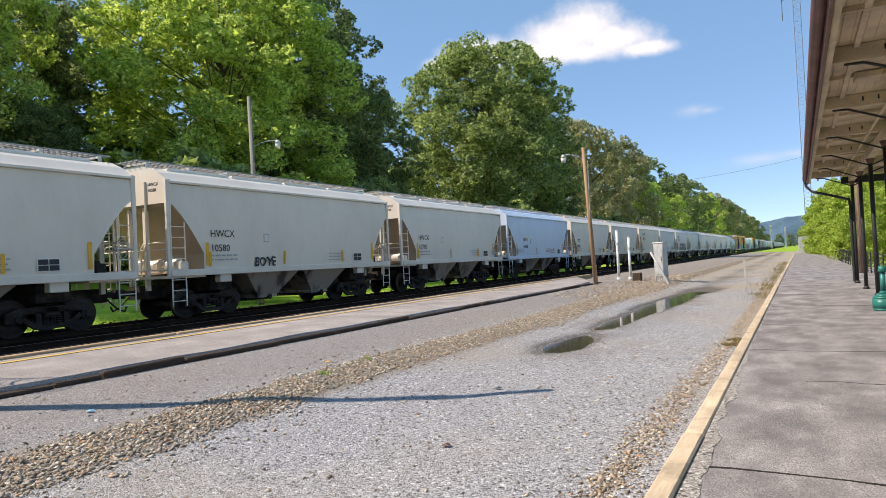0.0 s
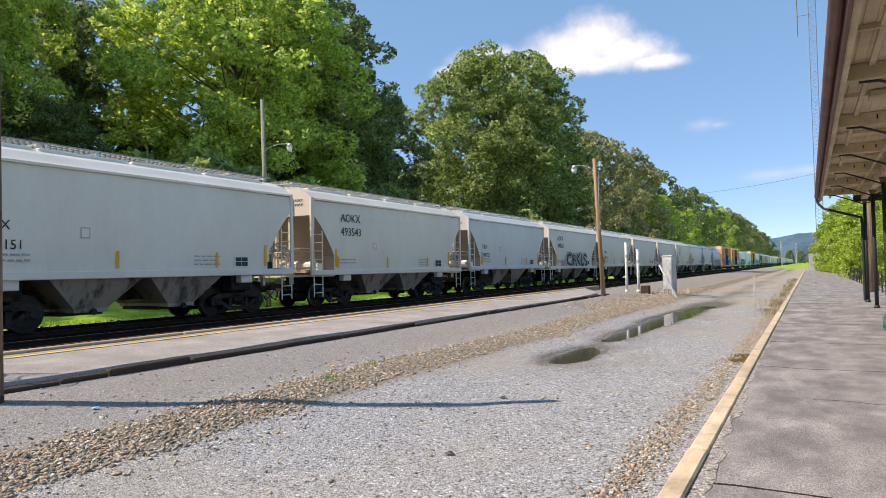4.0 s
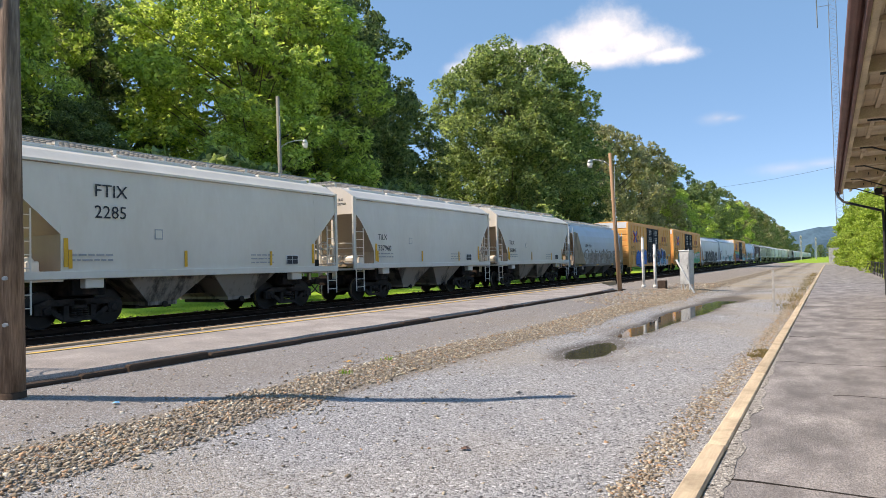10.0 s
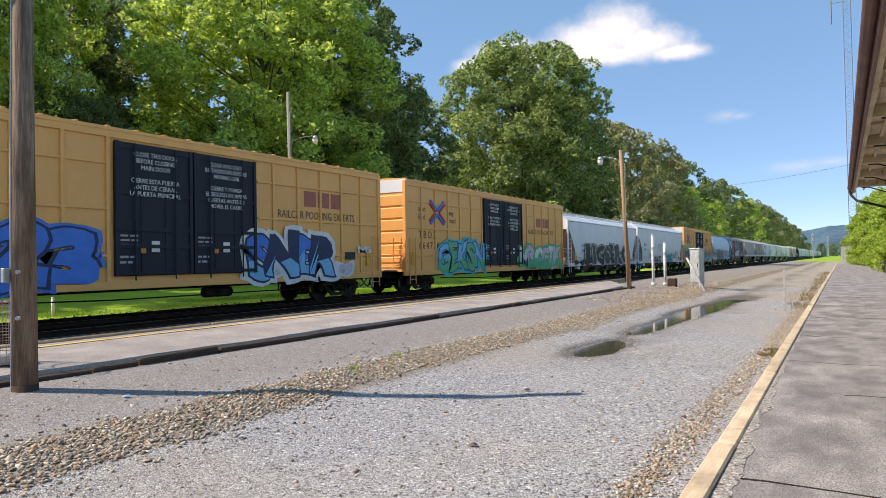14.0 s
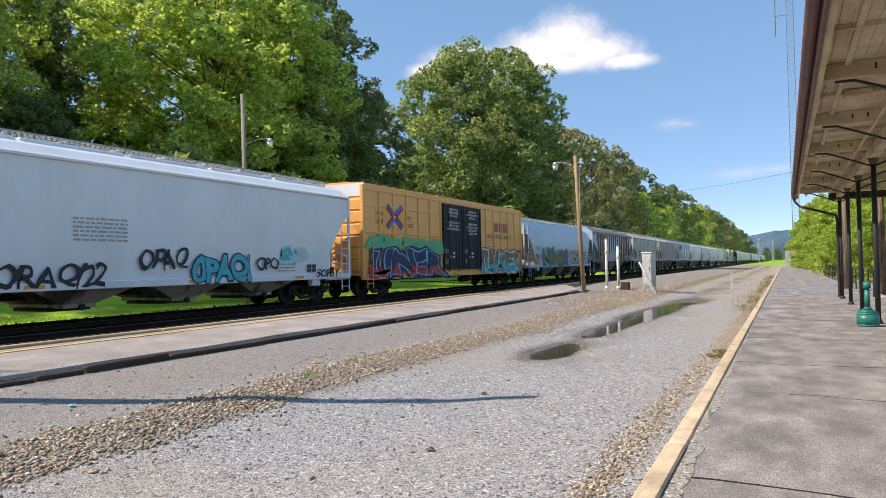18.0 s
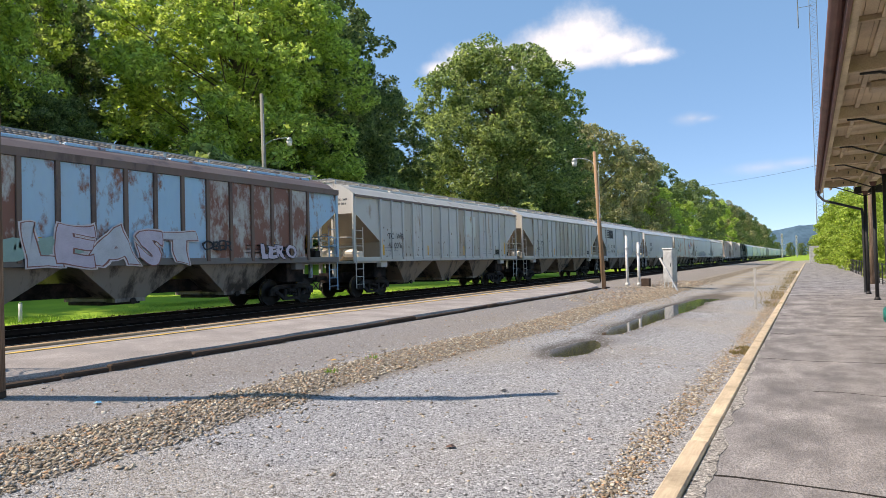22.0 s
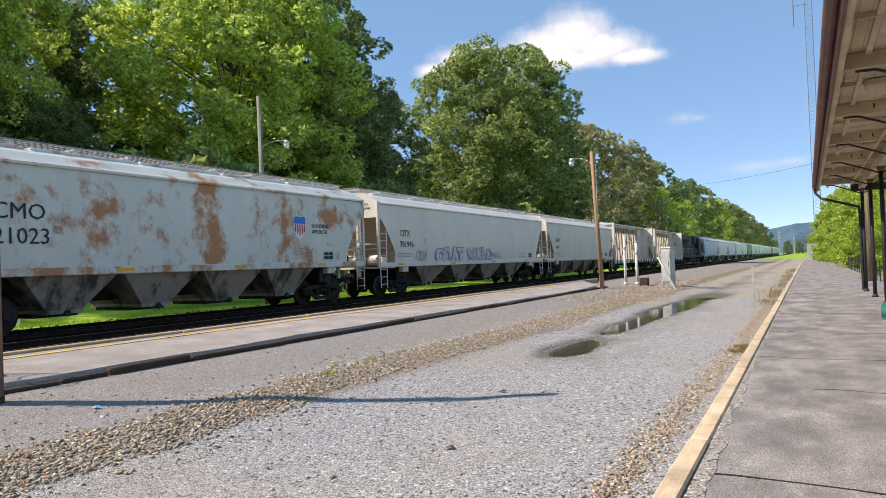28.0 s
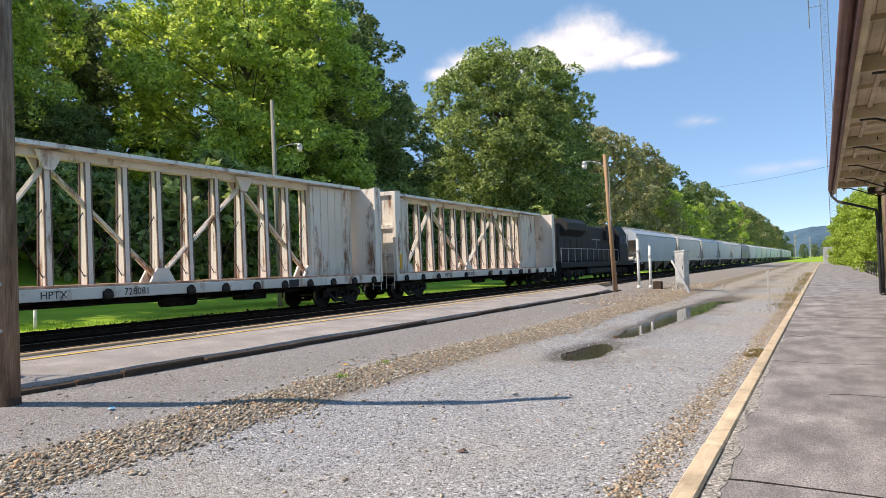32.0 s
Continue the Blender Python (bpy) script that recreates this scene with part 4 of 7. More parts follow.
# ---- the train: materials ----
def car_paint(name, base, rust=(0.22, 0.10, 0.05), cover=0.12, grime=(0.30, 0.27, 0.23), grime_cover=0.3, rough=0.45, run=(1, 0.9, 0.28)):
    """Car paint: streaks of grime run down it and rust breaks through in patches."""
    m = mat(name, base, rough, amount=0.07, scale=0.6, fine=9, bump=0.03, grain=0.10, stretch=(1, 1.0, 0.35), dirt=tuple(0.5 * a + 0.5 * b for a, b in zip(base, grime)), dirt_scale=0.45, dirt_cover=grime_cover, dirt_stretch=(1, 1, 0.45), dirt_soft=0.3)
    n, l = m.node_tree.nodes, m.node_tree.links
    b = n["Principled BSDF"]
    src = b.inputs["Base Color"].links[0].from_socket
    tc = n.new("ShaderNodeTexCoord")
    info = n.new("ShaderNodeObjectInfo")
    shift = n.new("ShaderNodeVectorMath")
    shift.operation = "SCALE"
    comb = n.new("ShaderNodeCombineXYZ")
    l.new(info.outputs["Random"], comb.inputs[0])
    l.new(info.outputs["Random"], comb.inputs[1])
    l.new(comb.outputs[0], shift.inputs[0])
    shift.inputs["Scale"].default_value = 50
    addv = n.new("ShaderNodeVectorMath")
    l.new(tc.outputs["Object"], addv.inputs[0])
    l.new(shift.outputs[0], addv.inputs[1])
    streak = n.new("ShaderNodeMapping")
    streak.inputs["Scale"].default_value = run
    l.new(addv.outputs[0], streak.inputs["Vector"])
    nz = n.new("ShaderNodeTexNoise")
    nz.inputs["Scale"].default_value, nz.inputs["Detail"].default_value, nz.inputs["Roughness"].default_value = 1.4, 9, 0.7
    l.new(streak.outputs[0], nz.inputs["Vector"])
    rg = n.new("ShaderNodeMapRange")
    rg.inputs["From Min"].default_value, rg.inputs["From Max"].default_value = 0.72 - cover * 0.9, 0.80 - cover * 0.8
    l.new(nz.outputs["Fac"], rg.inputs["Value"])
    mx = n.new("ShaderNodeMix")
    mx.data_type = "RGBA"
    l.new(rg.outputs["Result"], mx.inputs["Factor"])
    l.new(src, mx.inputs["A"])
    mx.inputs["B"].default_value = (*rust, 1)
    l.new(mx.outputs["Result"], b.inputs["Base Color"])
    return m


def flat(name, c, rough=0.6):
    return mat(name, c, rough, amount=0.15, scale=3, bump=0.0)


P_WHITE = car_paint("off-white car paint", (0.76, 0.705, 0.63), cover=0.0, grime=(0.36, 0.27, 0.19), grime_cover=0.30)
P_CREAM = car_paint("cream-white car paint", (0.77, 0.70, 0.60), cover=0.01, grime=(0.36, 0.27, 0.18), grime_cover=0.32)
P_GREY = car_paint("pale grey car paint", (0.68, 0.67, 0.66), cover=0.02, grime_cover=0.35)
P_COOL = car_paint("cool white car paint", (0.74, 0.76, 0.79), cover=0.0, grime_cover=0.2)
P_BLUE = car_paint("light blue car paint", (0.56, 0.66, 0.80), cover=0.0, grime_cover=0.2)
P_STEEL = car_paint("light steel-blue car paint", (0.50, 0.60, 0.69), cover=0.02, grime_cover=0.3)
P_MUDDY = car_paint("mud-brown sheet paint", (0.27, 0.19, 0.125), (0.10, 0.07, 0.05), 0.2)
P_SLATE = car_paint("blue-grey car paint", (0.50, 0.56, 0.62), cover=0.03, grime_cover=0.35)
P_RUSTED = car_paint("faded blue and rust car paint", (0.36, 0.58, 0.76), (0.27, 0.115, 0.075), 0.21, (0.55, 0.45, 0.38), 0.35, run=(1, 1.1, 0.7))
P_STREAK = car_paint("rust-streaked cream car paint", (0.66, 0.67, 0.61), (0.44, 0.19, 0.08), 0.24, run=(1, 0.6, 0.5))
P_WORN = car_paint("weathered pale grey car paint", (0.68, 0.65, 0.60), (0.32, 0.23, 0.15), 0.15, grime_cover=0.45)
P_PANEL = [car_paint("pale grey streaked panel paint", (0.68, 0.66, 0.635), (0.34, 0.21, 0.12), 0.15, (0.30, 0.25, 0.20), 0.5, run=(1, 2.2, 0.3)),
           car_paint("beige stained panel paint", (0.60, 0.56, 0.50), (0.30, 0.20, 0.12), 0.17, (0.28, 0.22, 0.16), 0.5, run=(1, 2.2, 0.3)),
           car_paint("brown-grimed panel paint", (0.49, 0.42, 0.35), (0.24, 0.15, 0.09), 0.20, (0.25, 0.19, 0.14), 0.5, run=(1, 2.2, 0.3))]
P_BROWN = car_paint("rust-brown car paint", (0.17, 0.10, 0.075), (0.10, 0.06, 0.05), 0.2)
P_RUSTBAY = car_paint("rust-stained hopper bay paint", (0.37, 0.265, 0.185), (0.07, 0.05, 0.04), 0.27)
P_RUSTP = car_paint("rust-eaten pale paint", (0.52, 0.53, 0.51), (0.23, 0.095, 0.065), 0.36, (0.40, 0.28, 0.21), 0.5, run=(1, 1.1, 0.6))
P_DARK = car_paint("dark brown-grey car paint", (0.16, 0.14, 0.13), cover=0.1)
P_OCHRE = car_paint("ochre yellow boxcar paint", (0.88, 0.44, 0.13), (0.30, 0.15, 0.07), 0.06, (0.40, 0.22, 0.10), 0.3)
P_NAVY = car_paint("navy black door paint", (0.012, 0.015, 0.026), (0.10, 0.09, 0.08), 0.03, (0.04, 0.04, 0.045), rough=0.65)
P_BEAM = car_paint("peeling white paint", (0.80, 0.75, 0.67), (0.24, 0.125, 0.07), 0.20, (0.38, 0.27, 0.18), 0.4)
P_DECK = car_paint("rusty deck planks", (0.55, 0.33, 0.22), (0.30, 0.15, 0.09), 0.3)
P_LOCO = car_paint("sooty black locomotive paint", (0.018, 0.018, 0.019), (0.08, 0.06, 0.05), 0.06, (0.04, 0.037, 0.033), rough=0.7)
# shade of the overhanging slope sheets put into a darker brown
P_SLOPE = car_paint("shade-darkened brown slope sheet paint", (0.33, 0.25, 0.175), cover=0.08)
C_DUST = flat("dusty grey-brown paint", (0.33, 0.30, 0.28))
C_BRICK = flat("faded red paint", (0.42, 0.13, 0.09))
C_ROSE, C_SMOKE = flat("faded rose paint", (0.62, 0.33, 0.33)), flat("smoky grey paint", (0.20, 0.19, 0.19))
C_PALE, C_MOSS = flat("pale pinkish paint", (0.70, 0.62, 0.62)), flat("faded green paint", (0.30, 0.44, 0.38))
C_FADE = flat("thin silver paint", (0.60, 0.61, 0.63))
C_CHALK, C_MAROON = flat("chalky grey paint", (0.58, 0.58, 0.61)), flat("dull maroon paint", (0.30, 0.13, 0.11))
C_SALMON = flat("faded orange paint", (0.60, 0.34, 0.24))
C_MINT = flat("pale mint paint", (0.45, 0.66, 0.66))
C_INK = flat("washed black paint", (0.07, 0.07, 0.08))
P_MUD = car_paint("muddy blue-grey paint", (0.42, 0.43, 0.43), (0.20, 0.155, 0.12), 0.33)
P_SHEET = car_paint("beige end sheet paint", (0.44, 0.345, 0.245), cover=0.10, grime=(0.16, 0.11, 0.07), grime_cover=0.42)
M_STAND = mat("pale weathered steel", (0.55, 0.54, 0.51), 0.6, scale=4, bump=0.1)
M_GRATE = mat("dull steel grating", (0.33, 0.33, 0.32), 0.6, metal=0.3, scale=4, bump=0.1)
P_SOOT = car_paint("grimy grey hopper bay paint", (0.33, 0.275, 0.225), (0.075, 0.058, 0.047), 0.25)
M_TRUCK = mat("dark rusty cast iron", (0.026, 0.021, 0.018), 0.75, spec=0.25, scale=3, bump=0.3, dirt=(0.055, 0.042, 0.035), dirt_scale=3)
M_WHEEL = mat("oily wheel steel", (0.025, 0.021, 0.019), 0.5, metal=0.4, scale=4, bump=0.1)
M_TREAD = mat("worn wheel rim steel", (0.45, 0.40, 0.36), 0.35, metal=0.8, scale=6, bump=0.05)
C_BLACK, C_WHITE = flat("black lettering", (0.03, 0.03, 0.035)), flat("white lettering", (0.72, 0.72, 0.70))
C_YEL, C_GREYT = flat("yellow reflective strip", (0.82, 0.43, 0.03)), flat("grey lettering", (0.38, 0.38, 0.38))
C_RED, C_BLUEP, C_TEAL = flat("red paint", (0.55, 0.06, 0.05)), flat("blue paint", (0.05, 0.20, 0.66)), flat("teal paint", (0.05, 0.46, 0.54))
C_GREEN, C_LILAC, C_ORANGE = flat("green paint", (0.10, 0.45, 0.22)), flat("pale lilac paint", (0.60, 0.52, 0.60)), flat("orange paint", (0.65, 0.25, 0.05))
C_NAVY, C_OLIVE, C_SKY = flat("dark navy paint", (0.03, 0.04, 0.10)), flat("olive paint", (0.20, 0.17, 0.09)), flat("sky blue paint", (0.18, 0.48, 0.75))
C_BROWN, C_TAN, C_PINK = flat("faded brown paint", (0.11, 0.055, 0.035)), flat("sand paint", (0.58, 0.47, 0.26)), flat("magenta paint", (0.55, 0.08, 0.25))

MESH = {}


def shared(name, key, make, material, parent, at=None, smooth=False):
    """A part whose mesh is built once and used again by alike parts."""
    if key not in MESH:
        me = bpy.data.meshes.new(name)
        bm = make()
        bm.to_mesh(me)
        bm.free()
        for mm in (material if isinstance(material, (list, tuple)) else [material]):
            me.materials.append(mm)
        if smooth:
            me.polygons.foreach_set("use_smooth", [True] * len(me.polygons))
        MESH[key] = me
    ob = new(name, MESH[key])
    ob.parent = parent
    if at is not None:
        ob.matrix_basis = at
    return ob


# ---- trucks ----
WHEEL_R = 0.457


def wheelset():
    bm = bmesh.new()
    rod(bm, (-1.0, 0, 0), (1.0, 0, 0), 0.085, 8)
    for s in (-1, 1):
        rod(bm, (s * 0.66, 0, 0), (s * 0.70, 0, 0), WHEEL_R + 0.03, 24)
        rod(bm, (s * 0.70, 0, 0), (s * 0.80, 0, 0), WHEEL_R, 24)
        rod(bm, (s * 0.80, 0, 0), (s * 0.81, 0, 0), WHEEL_R - 0.07, 24, 0.30)
        rod(bm, (s * 0.80, 0, 0), (s * 0.86, 0, 0), 0.15, 12, 0.11)
        for i in range(3):
            a = i * 2.094
            box(bm, s * 0.80, s * 0.812, -0.03, 0.03, 0.18, 0.24, turn=Matrix.Rotation(a, 4, "X"))
    bm.faces.ensure_lookup_table()
    for f in bm.faces:
        c = f.calc_center_median()
        r = math.hypot(c.y, c.z)
        if abs(c.x) > 0.69 and r > WHEEL_R - 0.1:
            f.material_index = 1
    return bm


def side_frame():
    bm = bmesh.new()
    # upper and lower bars with the openings left free
    prism(bm, [(-1.15, 0.36), (-0.98, 0.36), (-0.80, 0.56), (0.80, 0.56), (0.98, 0.36), (1.15, 0.36), (1.15, 0.60), (0.85, 0.72), (-0.85, 0.72), (-1.15, 0.60)], "x", 0.93, 1.05)
    prism(bm, [(-0.80, 0.42), (-0.42, 0.16), (0.42, 0.16), (0.80, 0.42), (0.72, 0.50), (0.36, 0.27), (-0.36, 0.27), (-0.72, 0.50)], "x", 0.94, 1.04)
    for s in (-1, 1):
        box(bm, 0.93, 1.05, s * 0.36 - 0.07, s * 0.36 + 0.07, 0.22, 0.60)
        box(bm, 0.90, 1.09, s * 0.89 - 0.13, s * 0.89 + 0.13, 0.33, 0.60, bevel=0.03)
        rod(bm, (1.05, s * 0.89, WHEEL_R), (1.14, s * 0.89, WHEEL_R), 0.10, 10, 0.08)
    for y in (-0.17, 0, 0.17):
        for i in range(5):
            rod(bm, (1.0, y, 0.26 + i * 0.055), (1.0, y, 0.285 + i * 0.055), 0.085, 8)
    return bm


def bolster():
    bm = bmesh.new()
    box(bm, -1.05, 1.05, -0.20, 0.20, 0.45, 0.72, bevel=0.04)
    box(bm, -0.3, 0.3, -0.3, 0.3, 0.70, 0.80, bevel=0.04)
    for s in (-1, 1):
        box(bm, -0.95, 0.95, s * 0.42 - 0.05, s * 0.42 + 0.05, 0.32, 0.42)
    return bm


WHEELS = {1: [], -1: []}


def truck(parent, y):
    t = shared("truck", "truck", bolster, M_TRUCK, parent, pose(0, y, 0))
    shared("side_frame", "frame", side_frame, M_TRUCK, t)
    shared("side_frame", "frame", side_frame, M_TRUCK, t, pose(0, 0, 0, 0, 0, 180))
    for s in (-1, 1):
        WHEELS[s].append(shared("wheelset", "wheelset", wheelset, [M_WHEEL, M_TREAD], t, pose(0, s * 0.89, WHEEL_R)))
    return t


def coupler(parent, y, s):
    def make():
        bm = bmesh.new()
        box(bm, -0.09, 0.09, -0.1, 0.62, 0.78, 0.94, bevel=0.02)
        box(bm, -0.15, 0.13, 0.5, 0.78, 0.72, 1.0, bevel=0.05)
        pipe(bm, [(0.3, 0.0, 0.75), (0.34, 0.3, 0.45), (0.25, 0.6, 0.36), (0.15, 0.75, 0.5)], 0.025)
        return bm
    return shared("coupler", "coupler", make, M_TRUCK, parent, pose(0, y, 0, 0, 0, 0 if s > 0 else 180))


# ---- lettering and painted marks on a car's side ----
SIDE = Matrix(((0, 0, 1, 0), (1, 0, 0, 0), (0, 1, 0, 0), (0, 0, 0, 1)))


def lettering(text, parent, x, y, z, size, material=None, squeeze=1.0, name="lettering", spacing=1.0, turn=SIDE, centre=False):
    if not text:
        return None
    cu = bpy.data.curves.new("lettering", "FONT")
    cu.body, cu.size, cu.extrude, cu.space_character, cu.resolution_u, cu.offset = text, size, 0.002, spacing, 2, 0.0
    cu.align_x = "CENTER" if centre else "LEFT"
    tmp = bpy.data.objects.new("lettering", cu)
    me = bpy.data.meshes.new_from_object(tmp)
    bpy.data.objects.remove(tmp)
    me.materials.clear()
    me.materials.append(material or C_BLACK)
    ob = new(name, me)
    ob.parent = parent
    ob.matrix_basis = Matrix.Translation((x + 0.004, y, z)) @ turn @ Matrix.Diagonal((squeeze, 1, 1, 1))
    return ob


def bars(parent, x, y, z, w, rows, material, pitch=0.11, h=0.05, name="small_print", seed=1):
    """Writing too small to read: rows of short bars."""
    rng = random.Random(seed + rows)
    bm = bmesh.new()
    for i in range(rows):
        at = y
        while at < y + w - 0.05:
            k = min(rng.uniform(0.08, 0.3), y + w - at)
            box(bm, x, x + 0.004, at, at + k, z - i * pitch - h, z - i * pitch)
            at += k + 0.05
    return tagged(part(name, bm, material, parent), kind="stuff")


def plate(parent, x, y0, y1, z0, z1, material, name="mark", d=0.004):
    return part(name, B(x, x + d, y0, y1, z0, z1), material, parent)


def graffiti(parent, x, y0, y1, z0, z1, fills, outline, edge=None, n=6, seed=1, lean=0.0):
    """Spray paint: a row of fat lettering-like blobs, each fill on a wider outline, with bright strokes."""
    rng = random.Random(seed)
    w = (y1 - y0) / n

    def blob(cy, cz, ry, rz, grow, sd, layer, bm, pts=22):
        q = random.Random(sd)
        ph = [q.uniform(0, 6.28) for _ in range(4)]
        vs = []
        for i in range(pts):
            a = 6.2832 * i / pts
            k = 1 + 0.14 * math.sin(2 * a + ph[0]) + 0.16 * math.sin(3 * a + ph[1]) + 0.12 * math.sin(5 * a + ph[2])
            sq = 1 / max(abs(math.cos(a)), abs(math.sin(a))) ** 0.7
            yy, zz = math.cos(a) * ry * k * sq * 0.86, math.sin(a) * rz * k * sq * 0.86
            yy += math.copysign(grow, yy)
            zz += math.copysign(grow, zz)
            zz = max(z0 - cz + 0.0, min(z1 - cz + 0.12, zz))
            vs.append(bm.verts.new((x + 0.003 + layer * 0.003, cy + yy + lean * zz, cz + zz)))
        f = bm.faces.new(vs)
        bmesh.ops.triangulate(bm, faces=[f])

    blobs = []
    for i in range(n):
        blobs.append((y0 + w * (i + 0.5) + rng.uniform(-0.1, 0.1) * w, (z0 + z1) / 2 + rng.uniform(-0.08, 0.08) * (z1 - z0), w * 0.56, (z1 - z0) * 0.46, seed * 100 + i))
    for i, b in enumerate(blobs):
        bm = bmesh.new()
        blob(*b[:4], 0.035, b[4], 1 if i % 2 else 1.5, bm)
        letter = part("graffiti_letter", bm, outline, parent, "sprayed graffiti letter")
        if edge is not None:
            bm = bmesh.new()
            blob(*b[:4], 0.11, b[4], 0.3 if i % 2 else 0.6, bm)
            part("halo", bm, edge, letter)
        bm = bmesh.new()
        blob(b[0], b[1], b[2] * 0.80, b[3] * 0.84, 0, b[4], 2.2 if i % 2 else 2.6, bm)
        part("fill", bm, fills[i % len(fills)], letter)
        bm = bmesh.new()
        for k in range(3):
            cy, cz = b[0] + rng.uniform(-0.5, 0.5) * b[2], b[1] + rng.uniform(-0.5, 0.5) * b[3]
            a, ln = rng.uniform(0, 3.14), rng.uniform(0.25, 0.65) * b[3]
            p = [Vector((x + 0.0135, cy + math.cos(a + t) * ln * t, cz + math.sin(a + t) * ln * t)) for t in (-1, -0.4, 0.2, 0.8)]
            for u, v in zip(p, p[1:]):
                d = (v - u).normalized()
                o = Vector((0, -d.z, d.y)) * 0.035
                bm.faces.new([bm.verts.new(q) for q in (u - o, v - o * 0.6, v + o * 0.6, u + o)])
        part("stroke", bm, outline if (edge is None or k % 2) else edge, letter)


def scribble(parent, x, y0, y1, z0, z1, material, n=5, seed=3, width=0.03):
    """A thin sprayed tag."""
    rng = random.Random(seed)
    bm = bmesh.new()
    w = (y1 - y0) / n
    for i in range(n):
        pts = []
        for k in range(7):
            a = k / 6 * rng.uniform(4, 6.5) + rng.uniform(0, 2)
            pts.append(Vector((x + 0.005, y0 + w * (i + 0.5) + math.cos(a) * w * 0.6, (z0 + z1) / 2 + math.sin(a) * (z1 - z0) * 0.5 * rng.uniform(0.6, 1))))
        for u, v in zip(pts, pts[1:]):
            d = (v - u)
            if d.length < 0.01:
                continue
            d.normalize()
            o = Vector((0, -d.z, d.y)) * width
            bm.faces.new([bm.verts.new(q) for q in (u - o, v - o, v + o, u + o)])
    return part("sprayed_tag", bm, material, parent)


GLYPHS = {}


def glyph(ch, grow):
    """The flat mesh of one fat letter, its outline pushed out by grow."""
    if (ch, grow) not in GLYPHS:
        cu = bpy.data.curves.new("letter", "FONT")
        cu.body, cu.size, cu.resolution_u, cu.offset = ch, 1.0, 3, grow
        tmp = bpy.data.objects.new("letter", cu)
        me = bpy.data.meshes.new_from_object(tmp)
        bpy.data.objects.remove(tmp)
        bm = bmesh.new()
        bm.from_mesh(me)
        bmesh.ops.remove_doubles(bm, verts=bm.verts, dist=0.0005)
        rim = [e for e in bm.edges if len(e.link_faces) < 2]
        for cuts, lo, hi in ((1, 0.10, 0.2), (3, 0.2, 0.45), (6, 0.45, 9.0)):
            es = [e for e in rim if e.is_valid and lo <= e.calc_length() < hi]
            if es:
                bmesh.ops.subdivide_edges(bm, edges=es, cuts=cuts)
        bmesh.ops.triangulate(bm, faces=bm.faces)
        v = np.array([q.co[:2] for q in bm.verts])
        f = [tuple(q.index for q in p.verts) for p in bm.faces]
        bm.free()
        bpy.data.meshes.remove(me)
        GLYPHS[(ch, grow)] = (v, f)
    return GLYPHS[(ch, grow)]


def spray(parent, x, y0, y1, z0, z1, word, fills, outline, halo=None, fat=(0.05, 0.085, 0.13), tight=0.9, seed=1, low=None, follow=None, slant=0.0, wild=1.0):
    """Sprayed block letters, overlapping, each with an outline and a halo of its own; low is a second colour for the foot."""
    rng = random.Random(seed)
    spans, at = [], 0.0
    for ch in word:
        v = glyph(ch, fat[0])[0]
        spans.append((at, v[:, 0].min(), np.ptp(v[:, 0]), v[:, 1].min(), np.ptp(v[:, 1])))
        at += np.ptp(v[:, 0]) * tight
    k = (y1 - y0) / at

    def lay(ch, grow, sp, depth, jig, i):
        v, f = glyph(ch, grow)
        base, lo, w, zlo, hh = sp
        yy = y0 + (base + (v[:, 0] - lo)) * k
        t = (v[:, 1] - zlo) / hh
        zz = z0 + jig[0] + t * (z1 - z0) * jig[1]
        yy = yy + slant * (zz - z0) + jig[2] * (t - 0.5) * (z1 - z0)
        hgt = z1 - z0
        bend = [noise.noise_vector((a / hgt * 1.5 + seed, b / hgt * 1.5, i)) for a, b in zip(yy, zz)]
        yy = yy + np.array([b.x for b in bend]) * 0.24 * hgt * wild
        zz = zz + np.array([b.y for b in bend]) * 0.16 * hgt * wild
        xx = np.full(len(yy), x) if follow is None else np.array([follow(q) + 0.012 for q in zz])
        return [(a + 0.002 + depth * 0.002, b, c) for a, b, c in zip(xx, yy, zz)], [], f
    for i, (ch, sp) in enumerate(zip(word, spans)):
        jig = (rng.uniform(-0.02, 0.05) * (z1 - z0), rng.uniform(0.9, 1.06), rng.uniform(-0.12, 0.12))
        d = 2 * (i % 2)
        letter = part("graffiti_letter", lay(ch, fat[1], sp, 2 + d, jig, i), outline, parent, "sprayed graffiti letter")
        if halo is not None:
            part("halo", lay(ch, fat[2], sp, 0 + d * 0.25, jig, i), halo, letter)
        if fills:
            fl = part("fill", lay(ch, fat[0], sp, 3 + d, jig, i), [fills[i % len(fills)]] + ([low] if low else []), letter)
            if low:
                bm = bmesh.new()
                bm.from_mesh(fl.data)
                zc = z0 + (0.42 + rng.uniform(-0.05, 0.05)) * (z1 - z0)
                bmesh.ops.bisect_plane(bm, geom=list(bm.verts) + list(bm.edges) + list(bm.faces), plane_co=(0, 0, zc), plane_no=(0, 0.15, 1))
                for q in bm.faces:
                    q.material_index = int(q.calc_center_median().z < zc)
                bm.to_mesh(fl.data)
                bm.free()


def round_side(z):
    return float(np.interp(z, (0.9, 1.6, 2.1, 2.7, 3.2), (1.50, 1.57, 1.60, 1.60, 1.54)))


